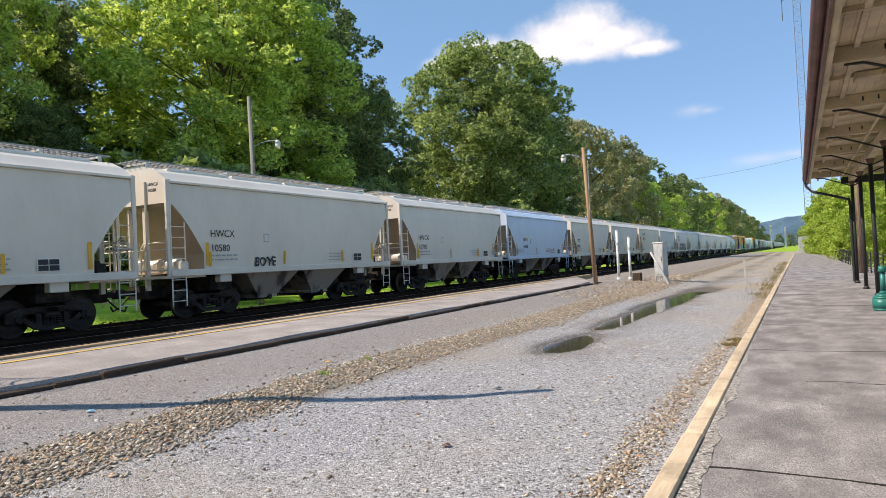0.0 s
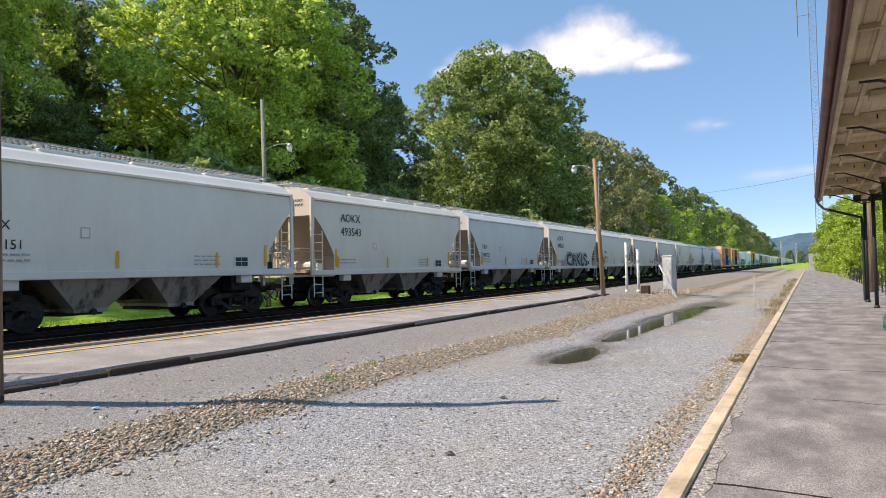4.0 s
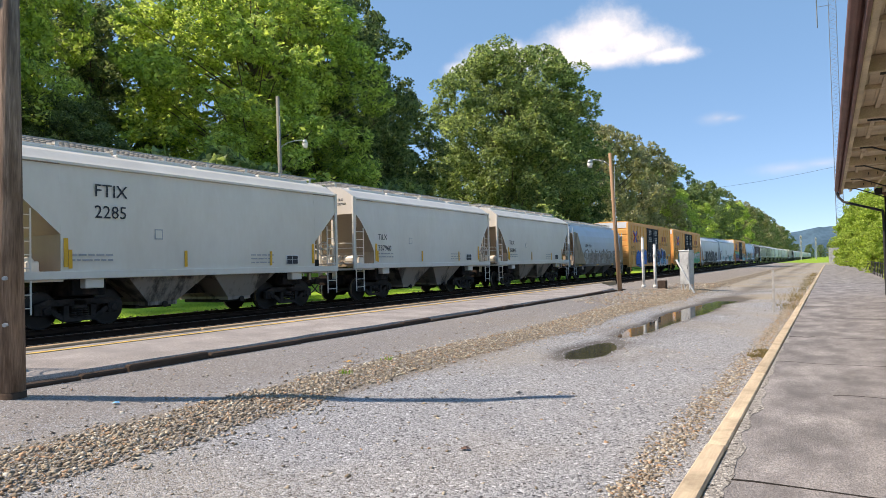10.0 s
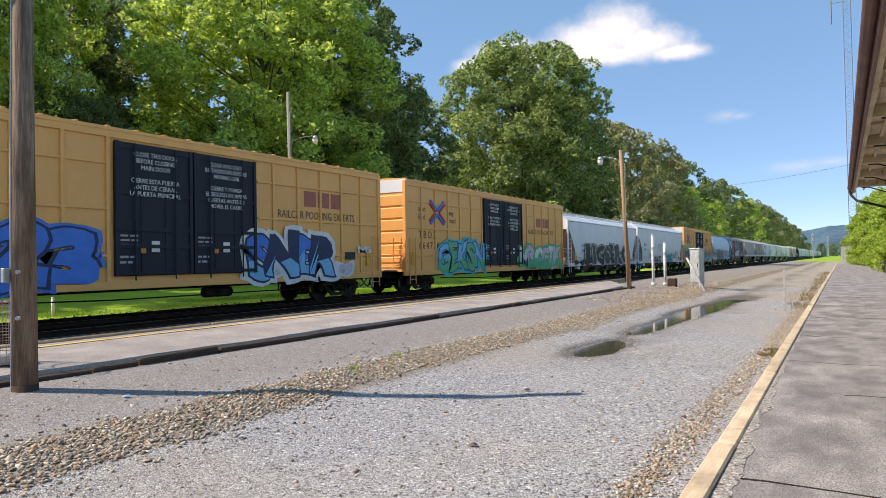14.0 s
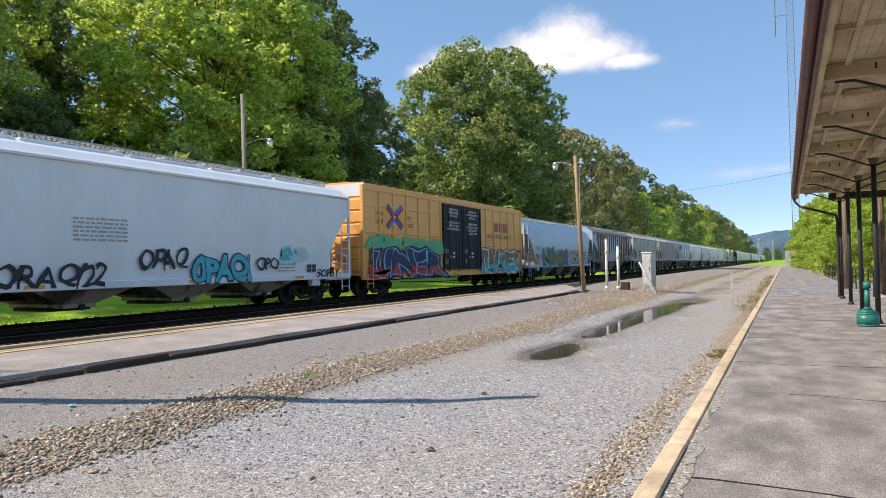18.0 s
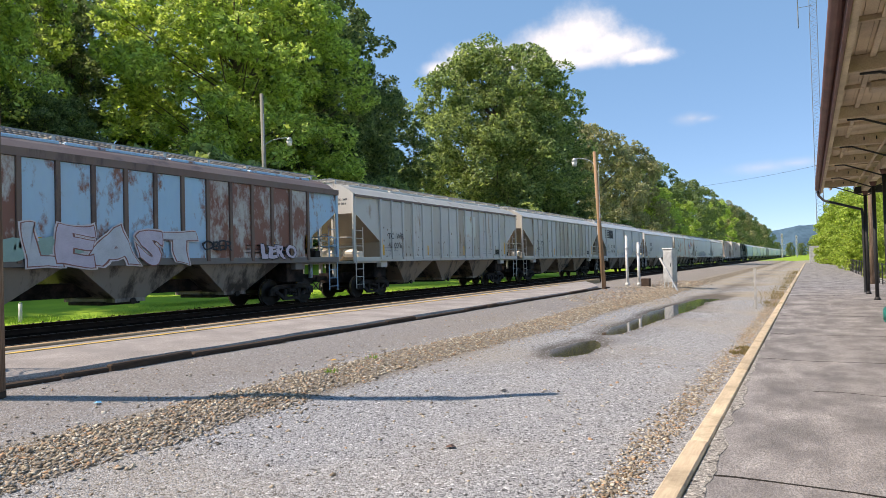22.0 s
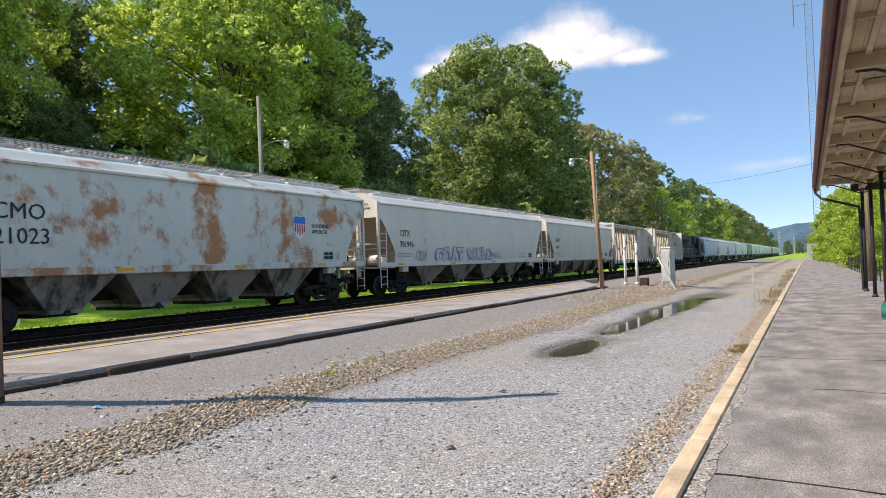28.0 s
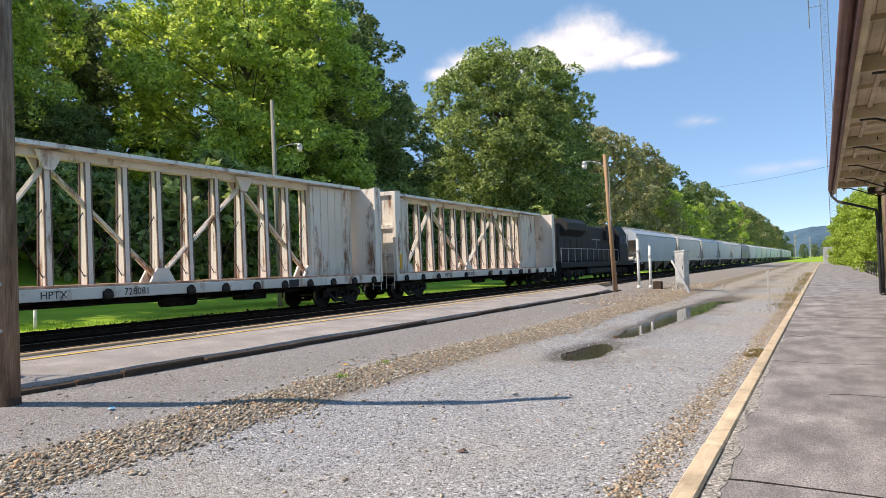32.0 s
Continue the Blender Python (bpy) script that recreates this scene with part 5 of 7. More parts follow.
# ---- covered hoppers ----
def hopper_body(L, H, profile, cut, depth, z1):
    """A loft of cross sections whose lower edge rises over the sloped ends."""
    side = {"flat": [(1.54, 0.9), (1.56, 1.5), (1.58, 2.1), (1.58, 2.8), (1.57, 3.3), (1.55, 3.7), (1.52, H - 0.62)],
            "round": [(1.50, 0.9), (1.57, 1.6), (1.60, 2.1), (1.60, 2.7), (1.54, 3.2), (1.44, 3.55), (1.30, H - 0.62)]}[profile]
    top = [(1.60, H - 0.60), (1.60, H - 0.54), (1.46, H - 0.46), (1.15, H - 0.25), (0.75, H - 0.08), (0.35, H - 0.01), (0, H)]
    if profile == "round":
        top = [(1.24, H - 0.56), (1.14, H - 0.45), (1.0, H - 0.34), (0.85, H - 0.22), (0.6, H - 0.1), (0.3, H - 0.02), (0, H)]
    us = [0, 0.02] + [depth * k / 8 for k in range(1, 8)] + [depth - 0.01, depth, depth + 0.4]

    def low(u):
        if u >= depth:
            return z1
        return 3.45 - (1.5 if cut == "curve" else 1.15) * (u / depth) ** (1.35 if cut == "curve" else 1.0)
    ys = [-L / 2 + u for u in us] + [-L / 6, L / 6] + [L / 2 - u for u in reversed(us)]
    bm = bmesh.new()
    rings = []
    for y in ys:
        zb = low(min(y + L / 2, L / 2 - y) + 1e-6)
        half = []
        n = len(side)
        zs = [zb + (side[-1][1] - zb) * i / (n - 1) for i in range(n)]
        for z in zs:
            x = np.interp(z, [s[1] for s in side], [s[0] for s in side])
            half.append((float(x), z))
        half += top
        ring = [(x, z) for x, z in half] + [(-x, z) for x, z in reversed(half[:-1])]
        rings.append([bm.verts.new((x, y, z)) for x, z in ring])
    m = len(rings[0])
    for a, b in zip(rings, rings[1:]):
        for i in range(m):
            j = (i + 1) % m
            bm.faces.new((a[i], a[j], b[j], b[i]))
    bm.faces.new(rings[0][::-1])
    bm.faces.new(rings[-1])
    bmesh.ops.recalc_face_normals(bm, faces=bm.faces)
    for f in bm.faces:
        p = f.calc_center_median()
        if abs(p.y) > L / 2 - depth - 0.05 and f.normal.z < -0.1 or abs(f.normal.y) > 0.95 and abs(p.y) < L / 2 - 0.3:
            # downward-facing slope faces take the paint with shade in its colour
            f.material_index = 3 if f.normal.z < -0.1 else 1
        elif p.z > H - 0.6 and f.normal.z > 0.25:
            f.material_index = 2
    return bm


def ladder(bm, a, b, rungs, across):
    """Two stiles from a to b, spread along across, with rungs."""
    a, b, c = Vector(a), Vector(b), Vector(across)
    for s in (a, a + c):
        rod(bm, s, s + (b - a), 0.022, 5)
    for i in range(rungs):
        p = a + (b - a) * ((i + 0.5) / rungs)
        rod(bm, p, p + c, 0.014, 4)
    return bm


def running_board(L, H, wide):
    bm = bmesh.new()
    e = L / 2 + 0.15
    for i in range(5):
        x = -wide / 2 + wide * i / 4
        box(bm, x - 0.012, x + 0.012, -e, e, H + 0.14, H + 0.18)
    for k in range(int(L / 0.16)):
        y = -e + 0.05 + k * 0.16
        box(bm, -wide / 2, wide / 2, y, y + 0.025, H + 0.14, H + 0.17)
    return bm


def roof_bracket(H, wide):
    """One stand of the running board: two feet on the roof and a cross bar."""
    bm = bmesh.new()
    for s in (-1, 1):
        box(bm, *sorted((s * wide * 0.5, s * (wide * 0.5 + 0.02))), -0.05, 0.05, H - 0.16, H + 0.14)
        box(bm, *sorted((s * wide * 0.5, s * (wide * 0.5 + 0.35))), -0.02, 0.02, H - 0.12, H - 0.07)
    return box(bm, -wide / 2, wide / 2, -0.02, 0.02, H + 0.08, H + 0.13)


def bay(z1, top, bottom, z0):
    """A sloped outlet bay below the sill: a tapered bin with a gate at its foot."""
    bm = bmesh.new()
    rows = [(1.50, top / 2, z1), (1.12, bottom / 2, z0 + 0.1), (1.12, bottom / 2, z0)]
    rings = [[bm.verts.new((sx * x, sy * y, z)) for sx, sy in ((-1, -1), (1, -1), (1, 1), (-1, 1))] for x, y, z in rows]
    for a, b in zip(rings, rings[1:]):
        for i in range(4):
            bm.faces.new((a[i], a[(i + 1) % 4], b[(i + 1) % 4], b[i]))
    bm.faces.new(rings[0])
    bm.faces.new(rings[-1])
    bmesh.ops.recalc_face_normals(bm, faces=bm.faces)
    return bm


def gate(bottom, z0):
    bm = bmesh.new()
    box(bm, -0.75, 0.75, -bottom / 2 - 0.12, bottom / 2 + 0.12, z0 - 0.08, z0 + 0.02, bevel=0.02)
    rod(bm, (-1.25, 0, z0 + 0.02), (1.25, 0, z0 + 0.02), 0.03, 6)
    for s in (-1, 1):
        rod(bm, (s * 1.2, 0, z0 + 0.02), (s * 1.25, 0, z0 + 0.02), 0.09, 8)
    return bm


def end_gear(L, s):
    """Brake cylinder, valves and pipes on the end platform."""
    bm = bmesh.new()
    e = s * (L / 2 - 0.8)
    rod(bm, (0.45, e, 1.38), (1.0, e, 1.38), 0.17, 10)
    rod(bm, (-0.7, e, 1.34), (0.1, e + 0.1, 1.34), 0.22, 10)
    box(bm, 1.05, 1.3, e - 0.2, e + 0.1, 1.1, 1.45, bevel=0.03)
    pipe(bm, [(0.2, e, 1.3), (0.2, e - s * 0.3, 1.5), (0.9, e - s * 0.3, 1.2), (1.2, e, 1.2)], 0.025)
    return bm


def hopper(a, b, paint, label, marks=(), H=4.62, profile="flat", cut="curve", depth=1.25, bays=3, sz=1.28, posts=0, post_paint=None, roof=None, sill=None, bay_paint=None, z0=0.42, heavy=False, text=0.30, text_z=2.46, lower=None, text_y=0, step=0):
    L = b - a - 1.15
    c = thing("covered_hopper", label, "railway car", pose(TRAIN_X, (a + b) / 2, TRAIN_Z), "cars of the train")
    key = (round(L, 2), H, profile, cut, depth)
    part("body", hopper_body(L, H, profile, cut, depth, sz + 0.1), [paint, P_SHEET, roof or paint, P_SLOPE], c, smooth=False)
    sill = sill or paint
    for s in (-1, 1):
        part("side_sill", B(*sorted((s * 1.46, s * 1.615)), -L / 2, L / 2, sz, sz + 0.2, bevel=0.015), sill, c)
        part("end_platform", B(-1.5, 1.5, *sorted((s * (L / 2 - depth - 0.1), s * L / 2)), sz - 0.05, sz + 0.03), sill, c)
        for k in (-1, 1):
            shared("jacking_pad", ("pad", sill.name), lambda: B(-0.12, 0.12, -0.25, 0.25, -0.24, 0.02, bevel=0.02), sill, c, pose(k * 1.40, s * (L / 2 - 2.15), sz))
        for k in (-1, 1):
            shared("corner_post", ("corner", paint.name, round(H, 2), sz), lambda: B(-0.045, 0.045, -0.045, 0.045, sz, H - 0.5, bevel=0.01), paint, c, pose(k * (1.52 if profile == "flat" else 1.26), s * (L / 2 + 0.03), 0))
        # ladders at both corners of the end, and on the end itself
        for k in (-1, 1):
            shared("side_ladder", ("ladder", paint.name, H), lambda: rod(ladder(bmesh.new(), (0, 0, 0.42), (0, 0, 2.9), 8, (0, 0.5, 0)), (0, 0, 2.9), (0, 0, H - 0.5), 0.035, 5), paint, c, pose(k * 1.56, s * (L / 2 - 0.04), 0, 0, 0, 0 if s < 0 else 180))
        bm = rod(bmesh.new(), (0.62, s * (L / 2 + 0.02), sz), (0.62, s * (L / 2 + 0.02), H - 0.5), 0.035, 6)
        rod(bm, (-0.62, s * (L / 2 + 0.02), sz), (-0.62, s * (L / 2 + 0.02), 3.5), 0.035, 6)
        ladder(bm, (-1.5, s * (L / 2 + 0.02), 0.45), (-1.5, s * (L / 2 + 0.02), H - 0.5), 10, (0.42, 0, 0))
        rod(bm, (-1.55, s * (L / 2), 2.1), (1.55, s * L / 2, 2.1), 0.02, 4)
        rod(bm, (-1.55, s * (L / 2), 1.5), (1.55, s * L / 2, 1.5), 0.02, 4)
        part("end_rails", bm, paint, c)
        for k in (-0.35, 0.35):
            shared("end_post", ("end post", paint.name), lambda: B(-0.05, 0.05, -0.07, 0.07, 0.9, 3.5), paint, c, pose(k, s * (L / 2 - 0.18), 0))
        part("brake_gear", end_gear(L, s), [P_CREAM if s < 0 else M_TRUCK], c).matrix_basis = pose(0, 0, sz - 1.0)
        for k in (-1, 1):
            shared("end_rail", ("end rail", paint.name), lambda: pipe(bmesh.new(), [(-0.62, 0, 0), (-0.62, 0, 0.85), (-0.5, 0, 1.0), (0.0, 0, 1.02), (0.5, 0, 1.0), (0.62, 0, 0.85), (0.62, 0, 0)], 0.022), paint, c, pose(k * 0.85, s * (L / 2 - 0.06), sz))
        truck(c, s * (L / 2 - 2.05))
        coupler(c, s * (L / 2 - 0.02), s)
    bw = shared("brake_wheel", "brake wheel", lambda: pipe(bmesh.new(), [(0.27 * math.cos(q * math.tau / 14), 0, 0.27 * math.sin(q * math.tau / 14)) for q in range(15)], 0.022), M_STAND, c, pose(0.85, L / 2 + 0.10, sz + 0.85))
    for q in range(4):
        shared("spoke", "brake spoke", lambda: R((0, 0, 0), (0, 0, 0.27), 0.014, 5), M_STAND, bw, pose(0, 0, 0, 0, 90 * q + 20, 0))
    shared("brake_shaft", "brake shaft", lambda: R((0, -0.25, 0), (0, 0.02, 0), 0.04, 8), M_STAND, bw)
    part("centre_sill", B(-0.3, 0.3, -L / 2, L / 2, 0.66, 1.05), M_BLACK, c)
    part("bolster_box", B(-1.3, 1.3, -L / 2 + 1.7, -L / 2 + 2.6, 0.80, sz, bevel=0.03), M_BLACK, c)
    part("bolster_box", B(-1.3, 1.3, L / 2 - 2.6, L / 2 - 1.7, 0.80, sz, bevel=0.03), M_BLACK, c)
    shared("running_board", ("running board", key[:2]), lambda: running_board(L, H, 0.95), M_GRATE, c)
    n = max(6, int(L / 1.6))
    for k in range(n + 1):
        shared("roof_bracket", ("roof bracket", H), lambda: roof_bracket(H, 0.95), M_STAND, c, pose(0, -L / 2 + 0.2 + (L - 0.4) * k / n, 0))
    nh = max(4, int(L / 3))
    hl = (L - 1.2) / nh
    for k in range(nh):
        for x in (-0.75, 0.75):
            shared("roof_hatch", ("hatch", round(hl, 2), paint.name), lambda: B(-0.20, 0.20, 0, hl - 0.15, -0.25, -0.03, bevel=0.03), paint, c, pose(x * 0.9, -L / 2 + 0.6 + hl * k, H - 0.02))
    run = L - 2 * 3.0
    for i in range(bays):
        y = -run / 2 + run * (i + 0.5) / bays
        tp = run / bays
        bt = min(0.95, tp * 0.36)
        bo = shared("outlet_bay", ("bay", round(tp, 2), z0, sz, (bay_paint or P_SOOT).name), lambda: bay(sz + 0.12, tp, bt, z0), bay_paint or P_SOOT, c, pose(0, y, 0))
        shared("outlet_gate", ("gate", round(bt, 2), z0), lambda: gate(bt, z0), M_TRUCK, bo)
    X = 1.60
    for k in range(posts):
        y = -L / 2 + depth + (L - 2 * depth) * k / (posts - 1)
        for s in (-1, 1):
            shared("side_post", ("post", (post_paint or paint).name, round(H, 2)), lambda: B(1.56, 1.655, -0.06, 0.06, sz + 0.1, H - 0.62, bevel=0.012), post_paint or paint, c, pose(0, y, 0, 0, 0, 0 if s > 0 else 180))
    if lower:
        part("lower_band", B(1.575, 1.585, -L / 2 + depth, L / 2 - depth, 1.2, 1.75), lower, c)
    for k in range(3 if L < 14 else 4):
        y = -L / 2 + depth + 0.18 + (L - 2 * depth - 0.4) * k / (2.6 if L < 14 else 3.4)
        if y < L / 2 - 1.2:
            if heavy:
                plate(c, 1.615, y, y + 0.5, sz + 0.06, sz + 0.15, C_YEL, "reflector")
            else:
                plate(c, X - 0.012, y, y + 0.09, sz + 0.26, sz + 0.72, C_YEL, "reflector", 0.01)
    if not heavy:
        for y in (-L / 2 + depth + 0.06, L / 2 - depth - 0.17):
            plate(c, X - 0.014, y, y + 0.11, sz + 0.30, sz + 1.0, C_YEL, "reflector", 0.01)
    plate(c, X - 0.010, L / 2 - depth - 1.49, L / 2 - depth - 0.91, sz + 0.28, sz + 0.60, C_WHITE, "data_panel")
    for k in (0, 1):
        for j in (0, 1):
            plate(c, X - 0.005, L / 2 - depth - 1.46 + k * 0.27, L / 2 - depth - 1.21 + k * 0.27, sz + 0.30 + j * 0.145, sz + 0.43 + j * 0.145, C_BLACK, "data_field")
    bars(c, X - 0.008, L / 2 - depth - 3.1, sz + 0.62, 1.0, 3, C_GREYT, 0.12, 0.04, seed=7)
    plate(c, X - 0.01, -L / 2 + depth + 2.6, -L / 2 + depth + 2.86, sz + 1.02, sz + 1.3, C_GREYT, "mark", 0.003)
    plate(c, X - 0.007, -L / 2 + depth + 2.63, -L / 2 + depth + 2.83, sz + 1.05, sz + 1.27, paint, "mark", 0.003)
    for i, line in enumerate(marks):
        lettering(line, c, X - 0.01 + (0.06 if posts else 0) + (0.022 if profile == "round" else 0), -L / 2 + (text_y or depth + 0.25), text_z - i * (step or text * 1.5), text)
    bars(c, X - 0.008, -L / 2 + depth + 0.25, sz + 0.62, 1.1, 2, C_GREYT, 0.13, 0.05)
    # reporting marks high on the end plate
    y = -L / 2 - 0.006
    if marks:
        for i, line in enumerate(marks[:2]):
            lettering(line, c, 0.72, y, 3.98 - 0.17 * i, 0.14, turn=Matrix(((1, 0, 0, 0), (0, 0, -1, 0), (0, 1, 0, 0), (0, 0, 0, 1))))
    return c, L


CARS = []


def add(car, a, b):
    CARS.append((car, (a + b) / 2))


SH = dict(H=4.62, bays=2)
small = [(-0.03, 13.07, P_CREAM, ()), (13.07, 25.97, P_CREAM, ("HWCX", "10580")), (25.97, 38.77, P_WHITE, ("HWCX", "10750")), (38.77, 52.17, P_BLUE, ("MRMX", "16426")),
         (52.17, 65.37, P_WHITE, ("FCTX", "805957")), (65.37, 78.27, P_WHITE, ("TILX", "335151")), (78.27, 91.37, P_CREAM, ("AOKX", "493543")), (91.37, 104.07, P_GREY, ("TILX", "337722")),
         (104.07, 116.97, P_WHITE, ("AOKX", "492053")), (116.97, 129.97, P_WHITE, ("TILX", "337703")), (129.97, 142.77, P_WHITE, ("HWCX", "10557")), (142.77, 155.77, P_WHITE, ("TILX", "337988")),
         (155.77, 168.67, P_CREAM, ("FTIX", "2285")), (168.67, 181.77, P_WHITE, ("TILX", "337960")), (181.77, 194.57, P_WHITE, ("TILX", "257845"))]
for k, (a, b, paint, marks) in enumerate(small):
    tone = {"off-white car paint": "off-white", "cream-white car paint": "cream-white", "light blue car paint": "light blue", "pale grey car paint": "pale grey"}[paint.name]
    high = marks and marks[0] in ("AOKX", "FTIX")
    extra = " with colourful graffiti" if k == 8 else " with a black sprayed tag" if k == 1 else ""
    c, L = hopper(a, b, paint, f"{tone} short covered hopper car{extra}", marks, text_z=3.29 if high else 2.46, text=0.46 if high else 0.32, step=0.54 if high else 0.45, text_y=2.1 if marks[:1] == ("FTIX",) else 1.66 if high else 2.55 if k == 3 else 1.5, depth=1.25, cut="diag" if k in (8, 12) else "curve", sz=1.22 if high else 1.29, **SH)
    add(c, a, b)
    if k == 1:
        spray(c, 1.594, -2.5, -1.5, 1.5, 1.8, "BOYE", None, C_BLACK, fat=(0.0, 0.022, 0.0), tight=1.0, seed=5, slant=0.1)
    if k == 3:
        plate(c, 1.584, -L / 2 + 2.48, -L / 2 + 3.75, 2.40, 2.76, C_WHITE, "number_patch", 0.003)
        bars(c, 1.594, L / 2 - 5.2, 1.95, 1.1, 3, C_ROSE, 0.1, 0.05, seed=9)
    if k == 8:
        graffiti(c, 1.590, -L / 2 + 2.4, -L / 2 + 4.2, 1.38, 1.85, (C_ROSE, C_ROSE), C_ROSE, None, 5, 19)
        spray(c, 1.604, -L / 2 + 3.6, -L / 2 + 8.7, 1.42, 2.36, "ORKLS", (C_BLACK, C_NAVY), C_WHITE, C_BLACK, (0.035, 0.075, 0.115), 0.84, 8)

# the grey round-sided car
a, b = 194.57, 208.9
c, L = hopper(a, b, P_SLATE, "dirty blue-grey round-sided covered hopper car with graffiti", ("AEX  9514",), H=4.35, profile="round", cut="diag", depth=0.9, bays=3, sz=1.0, sill=P_DARK, bay_paint=P_DARK, text_z=2.45, text=0.34, text_y=2.6, heavy=True)
add(c, a, b)
for dy, dz, m in ((0.0, 0.0, C_DUST), (0.45, 0.25, C_SMOKE)):
    spray(c, 1.60, -4.7 + dy, 4.9 + dy, 1.25 + dz, 2.05 + dz, "CHNEASMOKERS", None, m, None, (0.0, -0.004, 0.1), 0.84, 21, follow=round_side)
for s0, run in ((-1, 2.7), (1, 1.3)):
    e = s0 * L / 2
    part("end_side_sheet", prism(bmesh.new(), [(e - s0 * 0.05, 1.08), (e - s0 * run, 1.08), (e - s0 * (0.55 + 0.12 * run), 3.45), (e - s0 * 0.05, 3.55)], "x", 1.575, 1.615), P_MUDDY, c, "mud-brown side sheet of the car's end")
prof = [(round_side(z) + 0.007, z) for z in (1.2, 1.4, 1.6, 1.85, 2.0)]
part("mud_band", prism(bmesh.new(), prof + [(x - 0.02, z) for x, z in reversed(prof)], "y", -L / 2 + 1.0, L / 2 - 1.0), P_MUD, c, "brown mud spatter along the foot")


# ---- boxcars ----
NOTICES = (("CLOSE THIS DOOR", "BEFORE CLOSING", "MAIN DOOR", "", "CIERRE ESTA PUERTA", "ANTES DE CERRAR", "LA PUERTA PRINCIPAL"),
           ("CLOSE AND LOCK", "BOTH DOORS BEFORE", "MOVING CAR", "", "CIERRE Y PONGA", "EL SEGURO EN AMBAS", "PUERTAS ANTES DE", "MOVER EL CARRO"))
def boxcar(a, b, label, number, art):
    L, H, z0 = b - a - 2.0, 5.0, 0.78
    c = thing("boxcar", label, "railway car", pose(TRAIN_X, (a + b) / 2, TRAIN_Z), "cars of the train")
    part("body", B(-1.53, 1.53, -L / 2, L / 2, 0.95, H - 0.12), P_OCHRE, c)
    bm = bmesh.new()
    prism(bm, [(-1.60, H - 0.14), (1.60, H - 0.14), (1.60, H - 0.05), (0.9, H + 0.02), (0, H + 0.05), (-0.9, H + 0.02), (-1.60, H - 0.05)], "y", -L / 2 - 0.02, L / 2 + 0.02)
    for k in range(22):
        y = -L / 2 + L * (k + 0.5) / 22
        box(bm, -1.3, 1.3, y - 0.05, y + 0.05, H - 0.02, H + 0.05)
    part("roof", bm, P_OCHRE, c)
    dw, dc = 2.45, 0.25
    for s in (-1, 1):
        face = pose(0, 0, 0, 0, 0, 0 if s > 0 else 180)
        shared("side_sill", ("box sill", round(L, 2)), lambda: B(1.50, 1.60, -L / 2, L / 2, z0, 1.0, bevel=0.01), P_OCHRE, c, face)
        shared("top_chord", ("box chord", round(L, 2)), lambda: B(1.50, 1.59, -L / 2, L / 2, H - 0.32, H - 0.14, bevel=0.01), P_OCHRE, c, face)
        for k in range(17):
            y = -L / 2 + 0.05 + (L - 0.1) * k / 16
            if abs(y - dc) > dw + 0.1:
                shared("side_post", "box post", lambda: B(1.52, 1.59, -0.05, 0.05, 1.0, H - 0.3, bevel=0.012), P_OCHRE, c, face @ pose(0, y, 0))
        for y0, y1 in ((-L / 2 + 0.1, dc - dw - 0.1), (dc + dw + 0.1, L / 2 - 0.1)):
            for z in (1.65, 2.85, 4.02):
                part("side_rail", B(1.52, 1.575, y0, y1, z - 0.035, z + 0.035, bevel=0.01), P_OCHRE, c).matrix_basis = face
        for j in (0, 1):
            y0 = dc - dw + j * dw + 0.03
            dr = shared("door", "box door", lambda: B(1.52, 1.60, 0, dw - 0.06, 1.12, H - 0.38, bevel=0.02), P_NAVY, c, face @ pose(0, y0, 0))
            shared("door_frame", "door frame", lambda: [box(bm := bmesh.new(), 1.59, 1.65, 0, 0.1, 1.12, H - 0.38)] and [box(bm, 1.59, 1.65, dw - 0.16, dw - 0.06, 1.12, H - 0.38),
                   *[box(bm, 1.59, 1.635, 0.1, dw - 0.16, z - 0.05, z + 0.05) for z in (1.2, 1.9, 2.35, 3.3, 4.5)], *[box(bm, 1.59, 1.62, y, y + 0.06, 1.2, 3.3) for y in (0.75, 1.5)]] and bm, P_NAVY, dr)
            shared("lock_rod", "lock rod", lambda: rod(R((1.66, 0.55, 1.0), (1.66, 0.55, H - 0.4), 0.022, 6), (1.66, dw - 0.65, 1.0), (1.66, dw - 0.65, H - 0.4), 0.022, 6), P_NAVY, dr)
            if s > 0:
                for k, row in enumerate(NOTICES[j]):
                    lettering(row, dr, 1.640, 1.19, 4.28 - 0.175 * k, 0.175, C_WHITE, 0.9, "door_notice", centre=True)
                plate(dr, 1.625, 1.05, 1.3, 1.75, 2.05, C_WHITE, "door_placard")
                plate(dr, 1.625, 0.72, 0.88, 1.72, 1.88, C_ORANGE, "door_placard")
                bars(dr, 1.605, 0.15, 2.2, 0.5, 3, C_GREYT, 0.12, 0.05, "small_print", j + 2)
                bars(dr, 1.605, 0.12, 1.65, 0.42, 2, C_GREYT, 0.14, 0.06, "small_print", j + 4)
    for s in (-1, 1):
        for k in range(6):
            z = 1.36 + k * 0.535
            shared("end_rib", "box rib", lambda: prism(bmesh.new(), [(0, -0.255), (0.05, -0.20), (0.05, 0.20), (0, 0.255)], "x", -1.42, 1.42), P_OCHRE, c, pose(0, s * L / 2, z, 0, 0, 0 if s > 0 else 180))
        part("end_top_panel", B(-1.54, 1.54, *sorted((s * L / 2, s * (L / 2 + 0.03))), 4.40, H - 0.06), P_COOL, c, "white end panel")
